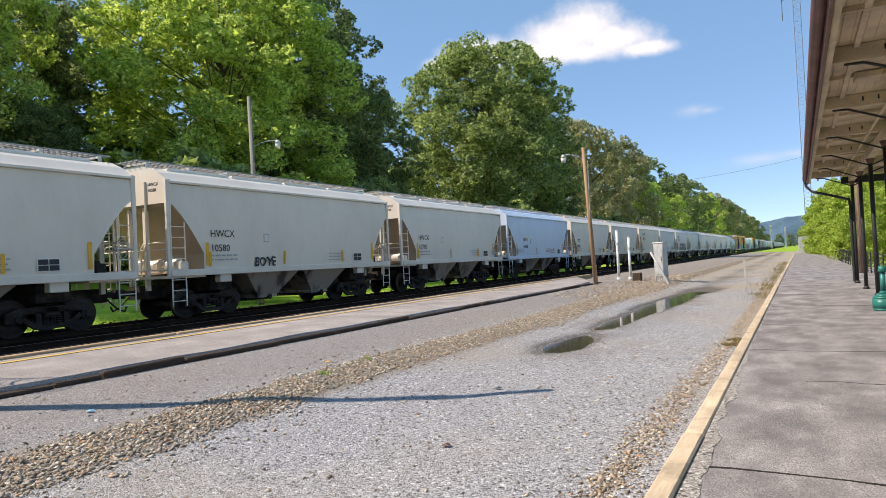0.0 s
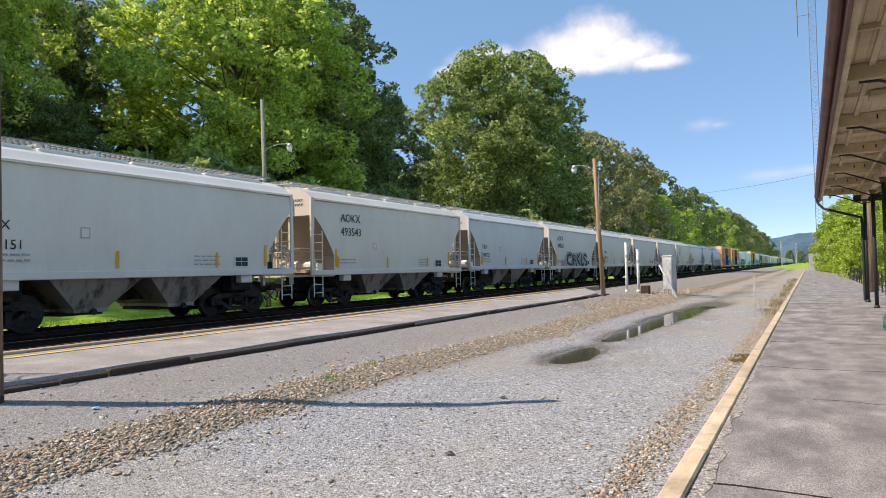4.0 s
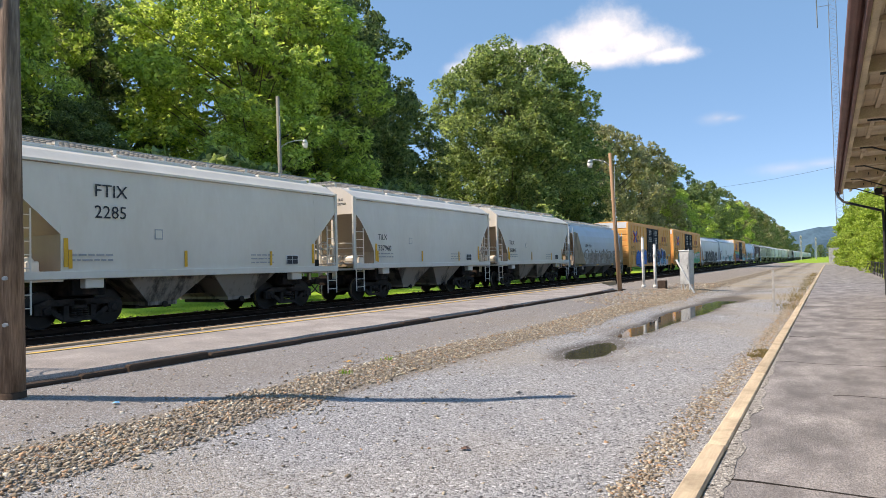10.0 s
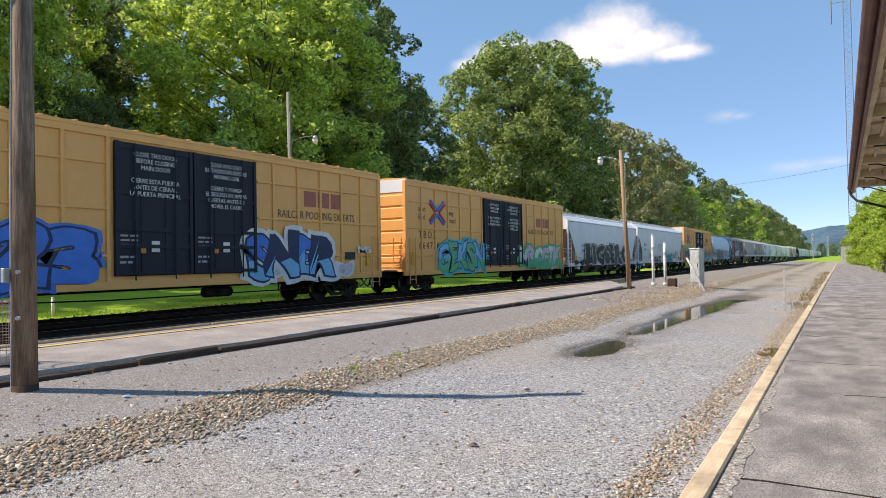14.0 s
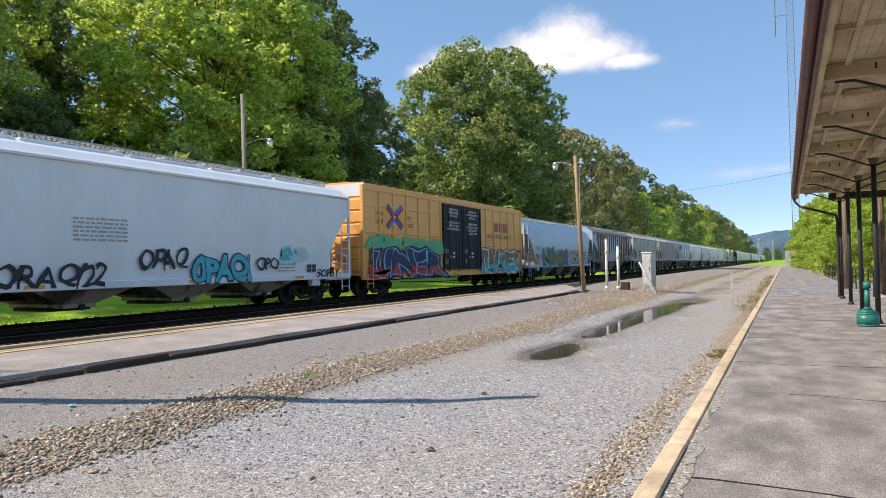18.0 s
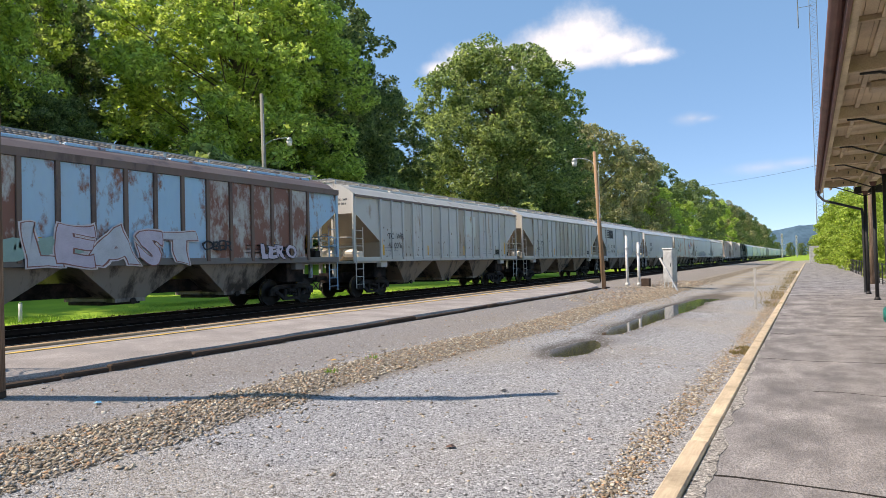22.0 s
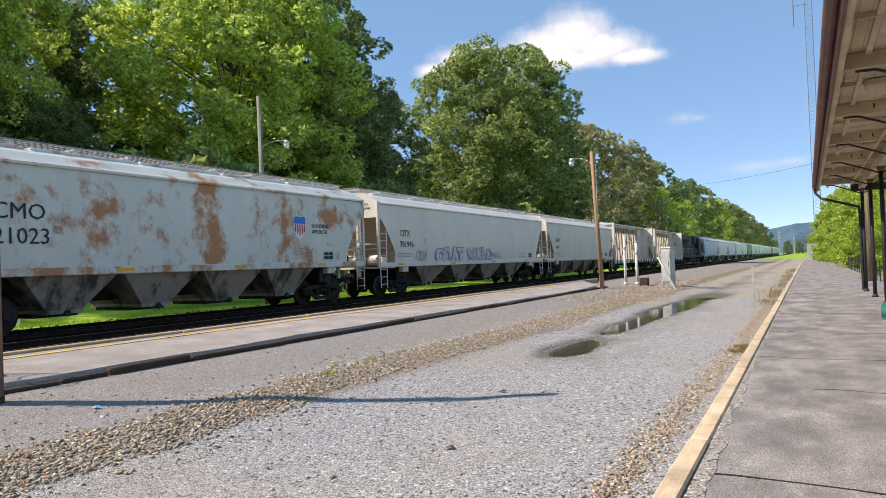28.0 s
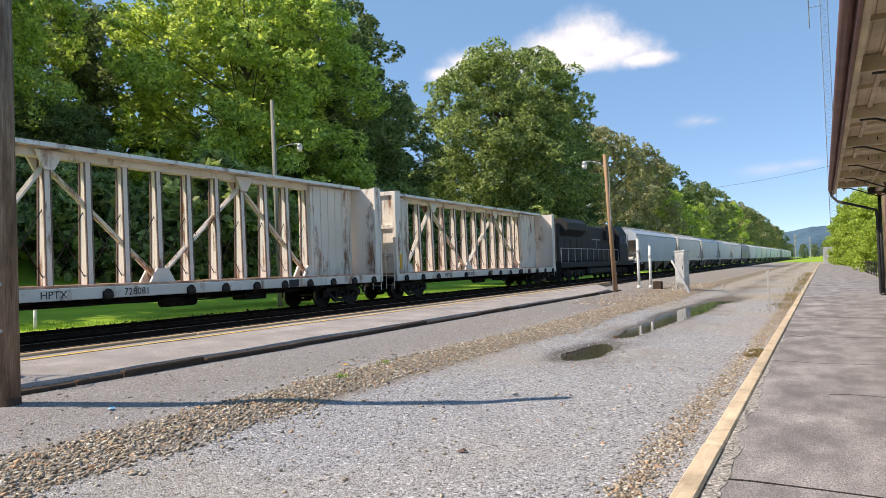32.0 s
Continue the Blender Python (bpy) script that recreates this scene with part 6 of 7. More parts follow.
        for k in (-1, 1):
            part("corner_post", B(k * 1.5 - 0.08, k * 1.5 + 0.08, *sorted((s * (L / 2 - 0.02), s * (L / 2 + 0.1))), z0, H - 0.12, bevel=0.01), P_OCHRE, c)
        bm = ladder(bmesh.new(), (1.0, s * (L / 2 + 0.2), 1.05), (1.0, s * (L / 2 + 0.2), 2.4), 4, (0.42, 0, 0))
        ladder(bm, (-1.45, s * (L / 2 + 0.2), 1.05), (-1.45, s * (L / 2 + 0.2), 4.6), 10, (0.42, 0, 0))
        rod(bm, (-0.9, s * (L / 2 + 0.25), 1.7), (0.9, s * (L / 2 + 0.25), 1.7), 0.02, 4)
        part("end_ladder", bm, P_OCHRE, c)
        bm = ladder(bmesh.new(), (1.63, s * (L / 2 - 0.12), 0.42), (1.63, s * (L / 2 - 0.12), 2.4), 5, (0, -s * 0.45, 0))
        part("side_ladder", bm, P_OCHRE, c)
        part("end_platform", B(-1.0, 1.0, *sorted((s * L / 2, s * (L / 2 + 0.45))), 1.0, 1.05), M_GALV, c)
        truck(c, s * (L / 2 - 1.9))
        coupler(c, s * (L / 2 + 0.35), s)
    part("centre_sill", B(-0.4, 0.4, -L / 2 - 0.4, L / 2 + 0.4, 0.68, 0.96), M_BLACK, c)
    bm = bmesh.new()
    rod(bm, (0.9, 1.2, 0.55), (0.9, 2.2, 0.55), 0.16, 8)
    pipe(bm, [(1.2, -6, 0.6), (1.2, -2, 0.5), (1.2, 5, 0.5)], 0.02)
    part("brake_gear", bm, M_BLACK, c)
    y = -L / 2
    X = 1.535
    T = 1.534
    lettering("next\nload", c, T, y + 0.95, 3.62, 0.36, C_BROWN)
    lettering("any\nroad", c, T, y + 3.65, 3.55, 0.36, C_BROWN)
    # the crossed red and blue emblem: four double arms round a hub
    for k, a in enumerate((36, 144, 216, 324)):
        for o, m, nm in ((0.07, C_BLUEP, "emblem"), (-0.07, C_RED, "emblem")):
            up = 1 if a in (36, 216) else -1
            part(nm, B(T + 0.002, T + 0.058, 0.05 if o > 0 else 0.16, 0.80, up * o - 0.052, up * o + 0.052, turn=Matrix.Translation((0, y + 2.58, 3.62)) @ Matrix.Rotation(radians(a), 4, "X")), m, c)
    lettering("TBOX", c, T, y + 1.0, 2.42, 0.48, C_BROWN, spacing=1.35)
    lettering(number, c, T, y + 1.0, 1.94, 0.46, C_BROWN, spacing=1.35)
    lettering("RAILCAR POOLING EXPERTS", c, T, dc + dw + 1.0, 2.93, 0.38, C_BROWN, 0.84)
    for k in range(3):
        plate(c, T, dc + dw + 2.3 + k * 0.72, dc + dw + 2.9 + k * 0.72, 3.36, 3.90, C_BRICK, "emblem", 0.012)
    for yy in (y + 0.35, y + 5.6, dc + dw + 0.4, L / 2 - 0.9):
        plate(c, X + 0.04, yy, yy + 0.16, 1.25, 1.75, C_YEL, "reflector", 0.01)
    plate(c, X + 0.03, L / 2 - 2.2, L / 2 - 1.6, 1.5, 1.78, C_BLACK, "data_panel", 0.012)
    art(c, 1.605, L, dc, dw)
    return c


def art_a(c, x, L, dc, dw):
    e = -L / 2
    spray(c, x, e + 2.6, e + 6.6, 0.9, 2.35, "623", (C_BLUEP, C_BLUEP), C_NAVY, C_BLUEP, (0.07, 0.105, 0.15), 0.92, 32)
    graffiti(c, x - 0.006, e + 11.5, e + 17.0, 0.85, 1.5, (C_WHITE, C_LILAC), C_WHITE, None, 6, 34)
    spray(c, x + 0.004, e + 11.7, e + 15.8, 0.92, 2.3, "SNER", (C_BLUEP, C_NAVY), C_NAVY, C_WHITE, (0.05, 0.085, 0.16), 0.88, 33, C_SKY)
    spray(c, x, e + 17.3, e + 18.1, 1.75, 2.0, "MS", None, C_WHITE, fat=(0, 0.02, 0), seed=3)


def art_b(c, x, L, dc, dw):
    e = -L / 2
    graffiti(c, x - 0.006, e + 2.5, dc - dw, 0.9, 1.6, (C_GREEN, C_TEAL), C_TEAL, None, 6, 40)
    spray(c, x + 0.004, e + 2.5, dc - dw - 0.1, 0.9, 2.25, "GEKSN", (C_SKY, C_GREEN), C_NAVY, C_TEAL, (0.05, 0.08, 0.15), 0.86, 41, C_GREEN)
    graffiti(c, x - 0.006, dc + dw - 0.6, L / 2 - 0.5, 0.9, 1.6, (C_GREEN, C_SKY), C_GREEN, None, 7, 43)
    spray(c, x + 0.004, dc + dw - 0.4, L / 2 - 0.6, 0.95, 2.2, "MROETK", (C_WHITE, C_LILAC), C_GREEN, C_GREEN, (0.05, 0.08, 0.14), 0.86, 42, C_GREEN)


def art_c(c, x, L, dc, dw):
    e = -L / 2
    graffiti(c, x - 0.010, e + 0.1, dc - dw, 1.95, 2.7, (C_GREEN, C_GREEN), C_GREEN, None, 5, 53)
    graffiti(c, x - 0.006, e + 0.3, dc - dw - 0.1, 0.80, 1.30, (C_RED, C_RED), C_RED, None, 7, 51)
    spray(c, x + 0.004, e + 0.35, dc - dw - 0.15, 0.82, 2.12, "UNER", (C_NAVY, C_NAVY), C_SKY, C_NAVY, (0.075, 0.105, 0.17), 0.86, 52, C_RED, wild=1.7)
    graffiti(c, x - 0.006, dc + dw - 0.2, L / 2 - 0.3, 0.82, 1.45, (C_TEAL, C_TEAL), C_TEAL, None, 7, 54)
    graffiti(c, x - 0.010, dc + dw + 0.6, L / 2 - 0.3, 1.85, 2.3, (C_PINK, C_RED), C_PINK, None, 6, 55)
    spray(c, x + 0.004, dc + dw - 0.1, L / 2 - 0.4, 0.85, 2.15, "TUKEK", (C_OLIVE, C_OLIVE), C_WHITE, C_OLIVE, (0.06, 0.095, 0.14), 0.86, 56, C_TEAL, wild=1.6)


for a, b, num, art, lab in ((209.67, 230.43, "642320", art_a, "ochre yellow boxcar with navy double doors and blue graffiti"),
                            (230.43, 251.2, "664728", art_b, "ochre yellow boxcar with navy double doors and green graffiti"),
                            (289.7, 310.9, "673318", art_c, "ochre yellow boxcar with navy double doors, red and teal graffiti")):
    add(boxcar(a, b, lab, num, art), a, b)

# ---- the long hoppers ----
def panels(c, L, kinds, seed):
    """The plates between a ribbed car's posts, each weathered in its own way, with chipped paint low down."""
    step = (L - 3.6) / 15
    for k, kind in enumerate(kinds):
        y = -L / 2 + 1.8 + step * k
        part("side_panel", B(1.583, 1.594, y + 0.07, y + step - 0.07, 1.60, 4.08), P_PANEL[kind], c)
    q = random.Random(seed)
    bm = bmesh.new()
    for _ in range(110):
        y, z, r = -L / 2 + 2.0 + (L - 4.2) * q.random() ** 1.6, 1.62 + 1.5 * q.random() ** 2.2, q.uniform(0.012, 0.055)
        vs = [bm.verts.new((1.5965, y + r * math.cos(a) * q.uniform(0.6, 1), z + r * math.sin(a) * q.uniform(0.6, 1.5))) for a in [i * math.tau / 7 for i in range(7)]]
        bm.faces.new(vs)
    tagged(part("chipped_paint", bm, P_BROWN, c), kind="stuff")


c, L = hopper(250.57, 269.37, P_COOL, "pale grey long covered hopper car with large black and silver graffiti", ("ACFX", "39049"), H=4.6, profile="flat", bays=4, sz=0.9, text_z=2.28, text=0.30, step=0.41, text_y=2.6)
add(c, 250.95, 269.4)
spray(c, 1.622, -L / 2 + 3.6, -L / 2 + 14.8, 0.95, 2.45, "LIGSERO", (C_BLACK, C_INK), C_WHITE, C_BLACK, (0.062, 0.085, 0.115), 0.84, 61, wild=1.5)
spray(c, 1.622, -L / 2 + 1.1, -L / 2 + 4.0, 0.98, 1.3, "M~", None, C_BLACK, fat=(0, 0.04, 0), seed=62)
spray(c, 1.600, -L / 2 + 14.9, -L / 2 + 16.6, 1.0, 1.28, "ROPED", None, C_GREYT, fat=(0, 0.02, 0), seed=67)
c, L = hopper(269.37, 290.37, P_COOL, "clean white long covered hopper car with small teal and black tags", ("EQUX", "19149"), H=4.75, bays=4, depth=1.35, sz=0.9, heavy=True, text_z=2.55, text=0.34, step=0.5, text_y=2.0)
add(c, 269.4, 289.9)
for word, y0, y1, z0, z1, m in (("ORAQ'22", 5.7, 8.6, 0.98, 1.55, C_BLACK), ("OPAQ", 9.6, 11.35, 1.4, 2.0, C_BLACK), ("OPQ", 14.3, 15.4, 1.3, 1.75, C_BLACK), ("SORSY", 17.6, 19.0, 1.0, 1.3, C_BLACK)):
    spray(c, 1.622, -L / 2 + y0, -L / 2 + y1, z0, z1, word, None, m, fat=(0.0, 0.018, 0.0), tight=1.02, seed=63, slant=0.12)
spray(c, 1.622, -L / 2 + 11.45, -L / 2 + 13.95, 0.95, 1.75, "OPAQ!", (C_TEAL, C_TEAL), C_NAVY, C_NAVY, (0.05, 0.09, 0.1), 0.88, 64)
graffiti(c, 1.592, -L / 2 + 4.0, -L / 2 + 5.4, 1.3, 1.9, (C_TEAL, C_MINT), C_MINT, None, 2, 66)
graffiti(c, 1.592, -L / 2 + 15.5, -L / 2 + 17.0, 1.5, 2.1, (C_TEAL, C_MINT), C_MINT, None, 2, 68)
bars(c, 1.592, -L / 2 + 7.7, 2.75, 1.6, 6, C_GREYT, 0.11, 0.05)
c, L = hopper(310.67, 328.57, P_STEEL, "light blue-grey round-sided hopper car with orange and blue graffiti", ("OFCX", "460257"), H=4.6, profile="round", bays=3, depth=1.1, sz=1.08, cut="curve", text_z=2.35, text=0.36)
add(c, 310.90, 328.57)
graffiti(c, 1.594, -L / 2 + 4.0, L / 2 - 1.5, 2.0, 2.42, (C_ROSE, C_SALMON), C_SALMON, None, 8, 73)
graffiti(c, 1.590, -L / 2 + 1.6, -L / 2 + 3.6, 1.2, 1.9, (C_ROSE, C_PALE), C_ROSE, None, 3, 74)
graffiti(c, 1.598, -L / 2 + 9.2, L / 2 - 1.5, 1.25, 2.1, (C_MAROON, C_MAROON), C_MAROON, None, 7, 70)
spray(c, 1.616, -L / 2 + 3.0, -L / 2 + 9.3, 1.2, 2.35, "NENDS", (C_OLIVE, C_OLIVE), C_BLACK, C_TEAL, (0.06, 0.08, 0.16), 0.86, 71, wild=1.6)
spray(c, 1.618, -L / 2 + 9.5, -L / 2 + 15.4, 1.25, 2.05, "BOGES", (C_SKY, C_TAN), C_NAVY, None, (0.06, 0.08, 0.11), 0.98, 72)
c, L = hopper(328.57, 347.27, P_RUSTED, "faded blue ribbed hopper car with heavy rust patches and pale graffiti", ("TC  WR", "400 10"), H=4.75, cut="diag", depth=1.8, sz=1.48, z0=0.5, bays=3, posts=16, post_paint=P_BROWN, roof=P_BROWN, sill=P_DARK, bay_paint=P_SOOT, text_z=2.30, text=0.36, step=0.35, text_y=2.6)
add(c, 328.57, 347.27)
part("rusty_top_edge", B(1.56, 1.66, -L / 2, L / 2, 4.06, 4.26), P_BROWN, c, "rusty brown top edge")
spray(c, 1.664, -L / 2 + 5.6, -L / 2 + 10.5, 1.5, 2.5, "LEAST", (C_CHALK, C_LILAC), C_MAROON, C_PALE, (0.055, 0.075, 0.10), 0.95, 75)
for k in range(15):
    y = -L / 2 + 1.8 + (L - 3.6) * k / 15
    part("side_panel", B(1.585, 1.596, y + 0.07, y + (L - 3.6) / 15 - 0.07, 1.62, 4.05), P_RUSTP if k < 4 or k > 9 else P_RUSTED, c, "rust-eaten steel panel" if k < 4 or k > 9 else "faded blue steel panel")
spray(c, 1.664, -L / 2 + 13.3, -L / 2 + 15.0, 1.65, 2.1, "LERO", (C_LILAC,), C_BLACK, None, (0.04, 0.07, 0.1), 0.9, 76)
spray(c, 1.664, -L / 2 + 10.8, -L / 2 + 12.0, 1.9, 2.2, "OBER", None, C_BLACK, fat=(0, 0.01, 0), seed=77)
graffiti(c, 1.658, -L / 2 + 4.6, -L / 2 + 7.2, 1.6, 2.2, (C_MOSS, C_MOSS), C_MOSS, None, 3, 78)
c, L = hopper(347.27, 365.37, P_WORN, "weathered pale grey ribbed hopper car with stained panels", ("TC  WR", "41 00 6"), H=4.75, cut="diag", depth=1.8, sz=1.48, z0=0.5, bays=3, posts=16, sill=P_WORN, bay_paint=P_RUSTBAY, roof=P_PANEL[1], post_paint=P_PANEL[0], text_z=2.45, text=0.36, step=0.4, text_y=2.3)
add(c, 347.27, 365.37)
panels(c, L, (0, 0, 1, 0, 0, 1, 0, 0, 2, 0, 1, 0, 0, 0, 1), 31)
part("rusty_top_edge", B(1.56, 1.635, -L / 2, L / 2, 4.12, 4.21), P_BROWN, c, "rusty brown top edge")
part("painted_patch", B(1.60, 1.604, 1.2, 2.6, 2.7, 3.8), P_STREAK, c, "grimy brown paint patch")
c, L = hopper(365.37, 383.67, P_PANEL[1], "weathered grey ribbed hopper car with brown stains", ("TC  WR", "410 17"), H=4.75, cut="diag", depth=1.8, sz=1.48, z0=0.5, bays=3, posts=16, sill=P_WORN, bay_paint=P_RUSTBAY, roof=P_PANEL[0], post_paint=P_PANEL[1], text_z=2.45, text=0.36, step=0.4, text_y=2.3)
add(c, 365.37, 383.67)
panels(c, L, (0, 0, 1, 0, 0, 1, 2, 2, 1, 1, 1, 2, 1, 0, 0), 32)
scribble(c, 1.45, -0.8, 0.8, 0.85, 1.05, C_BLACK, 6, 81, 0.02)
c, L = hopper(383.67, 401.57, P_GREY, "pale grey panelled hopper car with a black striped emblem", ("TC   WR", "280  03"), H=4.75, cut="diag", depth=1.7, sz=1.45, bays=3, posts=5, text_z=2.32, text=0.40, step=0.38, text_y=3.05)
add(c, 383.67, 401.57)
for k in range(5):
    plate(c, 1.592, -L / 2 + 1.45, -L / 2 + 2.75 + k * 0.10, 3.86 - k * 0.15, 3.95 - k * 0.15, C_BLACK, "emblem")
for y0, y1 in ((2.75, 3.35), (3.42, 4.0)):
    part("emblem", prism(bmesh.new(), [(-L / 2 + y0 + 0.12, 3.22), (-L / 2 + y1 + 0.12, 3.22), (-L / 2 + y1 - 0.05, 3.95), (-L / 2 + y0 - 0.05, 3.95)], "x", 1.59, 1.598), C_BLACK, c)
spray(c, 1.60, -L / 2 + 6.7, -L / 2 + 9.0, 1.55, 1.95, "QYLHOS", None, C_GREYT, fat=(0, 0.0, 0), seed=82)
spray(c, 1.60, -L / 2 + 1.3, -L / 2 + 2.7, 2.2, 2.8, "QEK", None, C_GREYT, fat=(0, -0.012, 0), seed=83, slant=-0.2)
for y0, z0 in ((3.02, 2.32), (4.15, 2.32)):
    plate(c, 1.590, -L / 2 + y0, -L / 2 + y0 + 0.62, z0 - 0.4, z0 + 0.32, C_WHITE, "number_patch", 0.003)
for a, b, paint, mk, lab, kw in ((401.57, 419.97, P_GREY, ("CMO", "20476"), "pale grey long covered hopper car stained below", {}), (419.97, 437.97, P_STREAK, ("CMO", "21023"), "cream long covered hopper car streaked with orange rust", {}),
                                 (437.97, 459.17, P_WHITE, ("CITX", "701946"), "white long covered hopper car with grey graffiti", {}), (459.17, 478.07, P_CREAM, ("CGEX", "1494"), "cream-white long covered hopper car", {})):
    c, L = hopper(a, b, paint, lab, mk, H=4.62, bays=4, heavy=True, text_z=2.73 if mk[0] == "CMO" else 2.67, text=0.54 if mk[0] == "CMO" else 0.40, step=0.58 if mk[0] == "CMO" else 0.5, text_y=2.4 if mk[0] == "CMO" else 1.6, depth=1.2, sz=1.38 if mk[0] == "CMO" else 1.3)
    add(c, a, b)
    if mk[0] == "CITX":
        spray(c, 1.600, -L / 2 + 4.9, -L / 2 + 7.9, 1.42, 2.2, "COAT", (C_FADE, C_FADE), C_INK, None, (0.055, 0.085, 0.1), 0.98, 91)
        spray(c, 1.600, -L / 2 + 8.4, -L / 2 + 11.5, 1.45, 2.15, "NOKINO", (C_FADE, C_LILAC), C_INK, None, (0.045, 0.07, 0.1), 0.9, 92)
        spray(c, 1.600, -L / 2 + 3.0, -L / 2 + 4.0, 1.55, 2.05, "COY", None, C_GREYT, fat=(0, 0.01, 0), seed=93)
        spray(c, 1.600, -L / 2 + 11.7, -L / 2 + 12.8, 1.6, 1.95, "NOKE", None, C_GREYT, fat=(0, 0.0, 0), seed=94)
    if mk[1] == "21023":
        ey = L / 2 - 4.0
        shield = [(-0.32, 0.36), (-0.2, 0.40), (0, 0.36), (0.2, 0.40), (0.32, 0.36), (0.34, 0.0), (0.22, -0.32), (0, -0.46), (-0.22, -0.32), (-0.34, 0.0)]
        part("emblem", prism(bmesh.new(), [(ey + u, 2.86 + v) for u, v in shield], "x", 1.588, 1.593), C_WHITE, c)
        part("emblem", prism(bmesh.new(), [(ey + u * 0.92, 2.87 + v * 0.92) for u, v in shield[:5]] + [(ey + 0.31, 2.97), (ey - 0.31, 2.97)], "x", 1.590, 1.596), C_BLUEP, c)
        for k in range(5):
            u = -0.24 + k * 0.12
            part("emblem", B(1.590, 1.596, ey + u - 0.03, ey + u + 0.03, 2.86 - 0.30 + 0.5 * abs(u), 2.95), C_RED, c)
        lettering("BUILDING\nAMERICA", c, 1.592, L / 2 - 3.35, 2.85, 0.22, C_BLACK)


# ---- centre-beam flat cars ----
def centre_beam(a, b, label, number):
    L, H = b - a - 1.1, 4.75
    c = thing("centre_beam_flatcar", label, "railway car", pose(TRAIN_X, (a + b) / 2, TRAIN_Z), "cars of the train")
    part("deck", B(-1.45, 1.45, -L / 2, L / 2, 1.10, 1.20), P_DECK, c, "rusty deck")
    for s in (-1, 1):
        part("side_sill", B(*sorted((s * 1.45, s * 1.56)), -L / 2, L / 2, 0.84, 1.14, bevel=0.015), P_BEAM, c)
        n = 14
        for k in range(n):
            y = -L / 2 + 0.7 + (L - 1.4) * k / (n - 1)
            if s > 0 and k in (3, 5):
                continue
            shared("winch", "winch", lambda: rod(rod(bmesh.new(), (1.54, 0, 0.98), (1.62, 0, 0.98), 0.11, 10), (1.5, -0.14, 0.92), (1.5, 0.14, 0.92), 0.13, 8), M_TRUCK, c, pose(0, y, 0, 0, 0, 0 if s > 0 else 180))
    # the two bulkheads
    for s in (-1, 1):
        e = s * L / 2
        bm = box(bmesh.new(), -1.45, 1.45, *sorted((e - s * 0.12, e - s * 0.18)), 1.1, H)
        part("bulkhead", bm, P_BEAM, c, "white steel end wall")
        bm = bmesh.new()
        for x in (-1.45, -0.5, 0.5, 1.45):
            box(bm, x - 0.09, x + 0.09, *sorted((e, e - s * 0.13)), 0.9, H - 0.02, bevel=0.01)
        for z in (1.15, 2.0, 3.2, H - 0.1):
            box(bm, -1.5, 1.5, *sorted((e - s * 0.01, e - s * 0.12)), z - 0.09, z + 0.09, bevel=0.01)
        part("bulkhead_frame", bm, P_BEAM, c)
        for k in (-1, 1):
            part("bulkhead_wing", B(k * 1.49 - 0.035, k * 1.49 + 0.035, *sorted((e - s * 0.1, e - s * 0.42)), 1.15, H), P_BEAM, c)
        part("ladder", ladder(bmesh.new(), (1.0, e + s * 0.05, 0.5), (1.0, e + s * 0.05, 2.2), 5, (0.42, 0, 0)), P_BEAM, c)
        truck(c, s * (L / 2 - 2.1))
        coupler(c, e, s)
        bm = box(bmesh.new(), -0.30, 0.30, *sorted((e - s * 0.42, e - s * 3.0)), 1.2, H - 0.05)
        part("end_panel", bm, P_BEAM, c, "peeling white panel of the centre wall")
        for k in (-1, 1):
            for j in range(6):
                shared("panel_rib", "panel rib", lambda: B(-0.02, 0.02, -0.02, 0.02, 1.2, H - 0.1), P_BEAM, c, pose(k * 0.31, e - s * (0.6 + 0.45 * j), 0))
    part("top_chord", prism(bmesh.new(), [(-0.62, H - 0.02), (0.62, H - 0.02), (0.58, H + 0.10), (-0.58, H + 0.10)], "y", -L / 2 + 0.1, L / 2 - 0.1), P_BEAM, c)
    part("chord_web", B(-0.16, 0.16, -L / 2 + 0.2, L / 2 - 0.2, H - 0.22, H - 0.02), P_BEAM, c)
    n = 12
    y0, y1 = -L / 2 + 3.0, L / 2 - 3.0
    for k in range(n):
        y = y0 + (y1 - y0) * (k + 0.0) / (n - 1)
        for s in (-1, 1):
            shared("post", "beam post", lambda: prism(bmesh.new(), [(0.003, 1.2), (0.20, 1.2), (0.12, H - 0.03), (0.003, H - 0.03)], "y", -0.075, 0.075), P_BEAM, c, pose(0, y, 0, 0, 0, 0 if s > 0 else 180))
            for k2 in (-1, 1):
                shared("post_flange", "beam flange", lambda: prism(bmesh.new(), [(0.165, 1.2), (0.215, 1.2), (0.135, H - 0.03), (0.085, H - 0.03)], "y", -0.014, 0.014), P_BROWN, c, pose(0, y + k2 * 0.088, 0, 0, 0, 0 if s > 0 else 180))
    step = (y1 - y0) / (n - 1)
    seen = set()
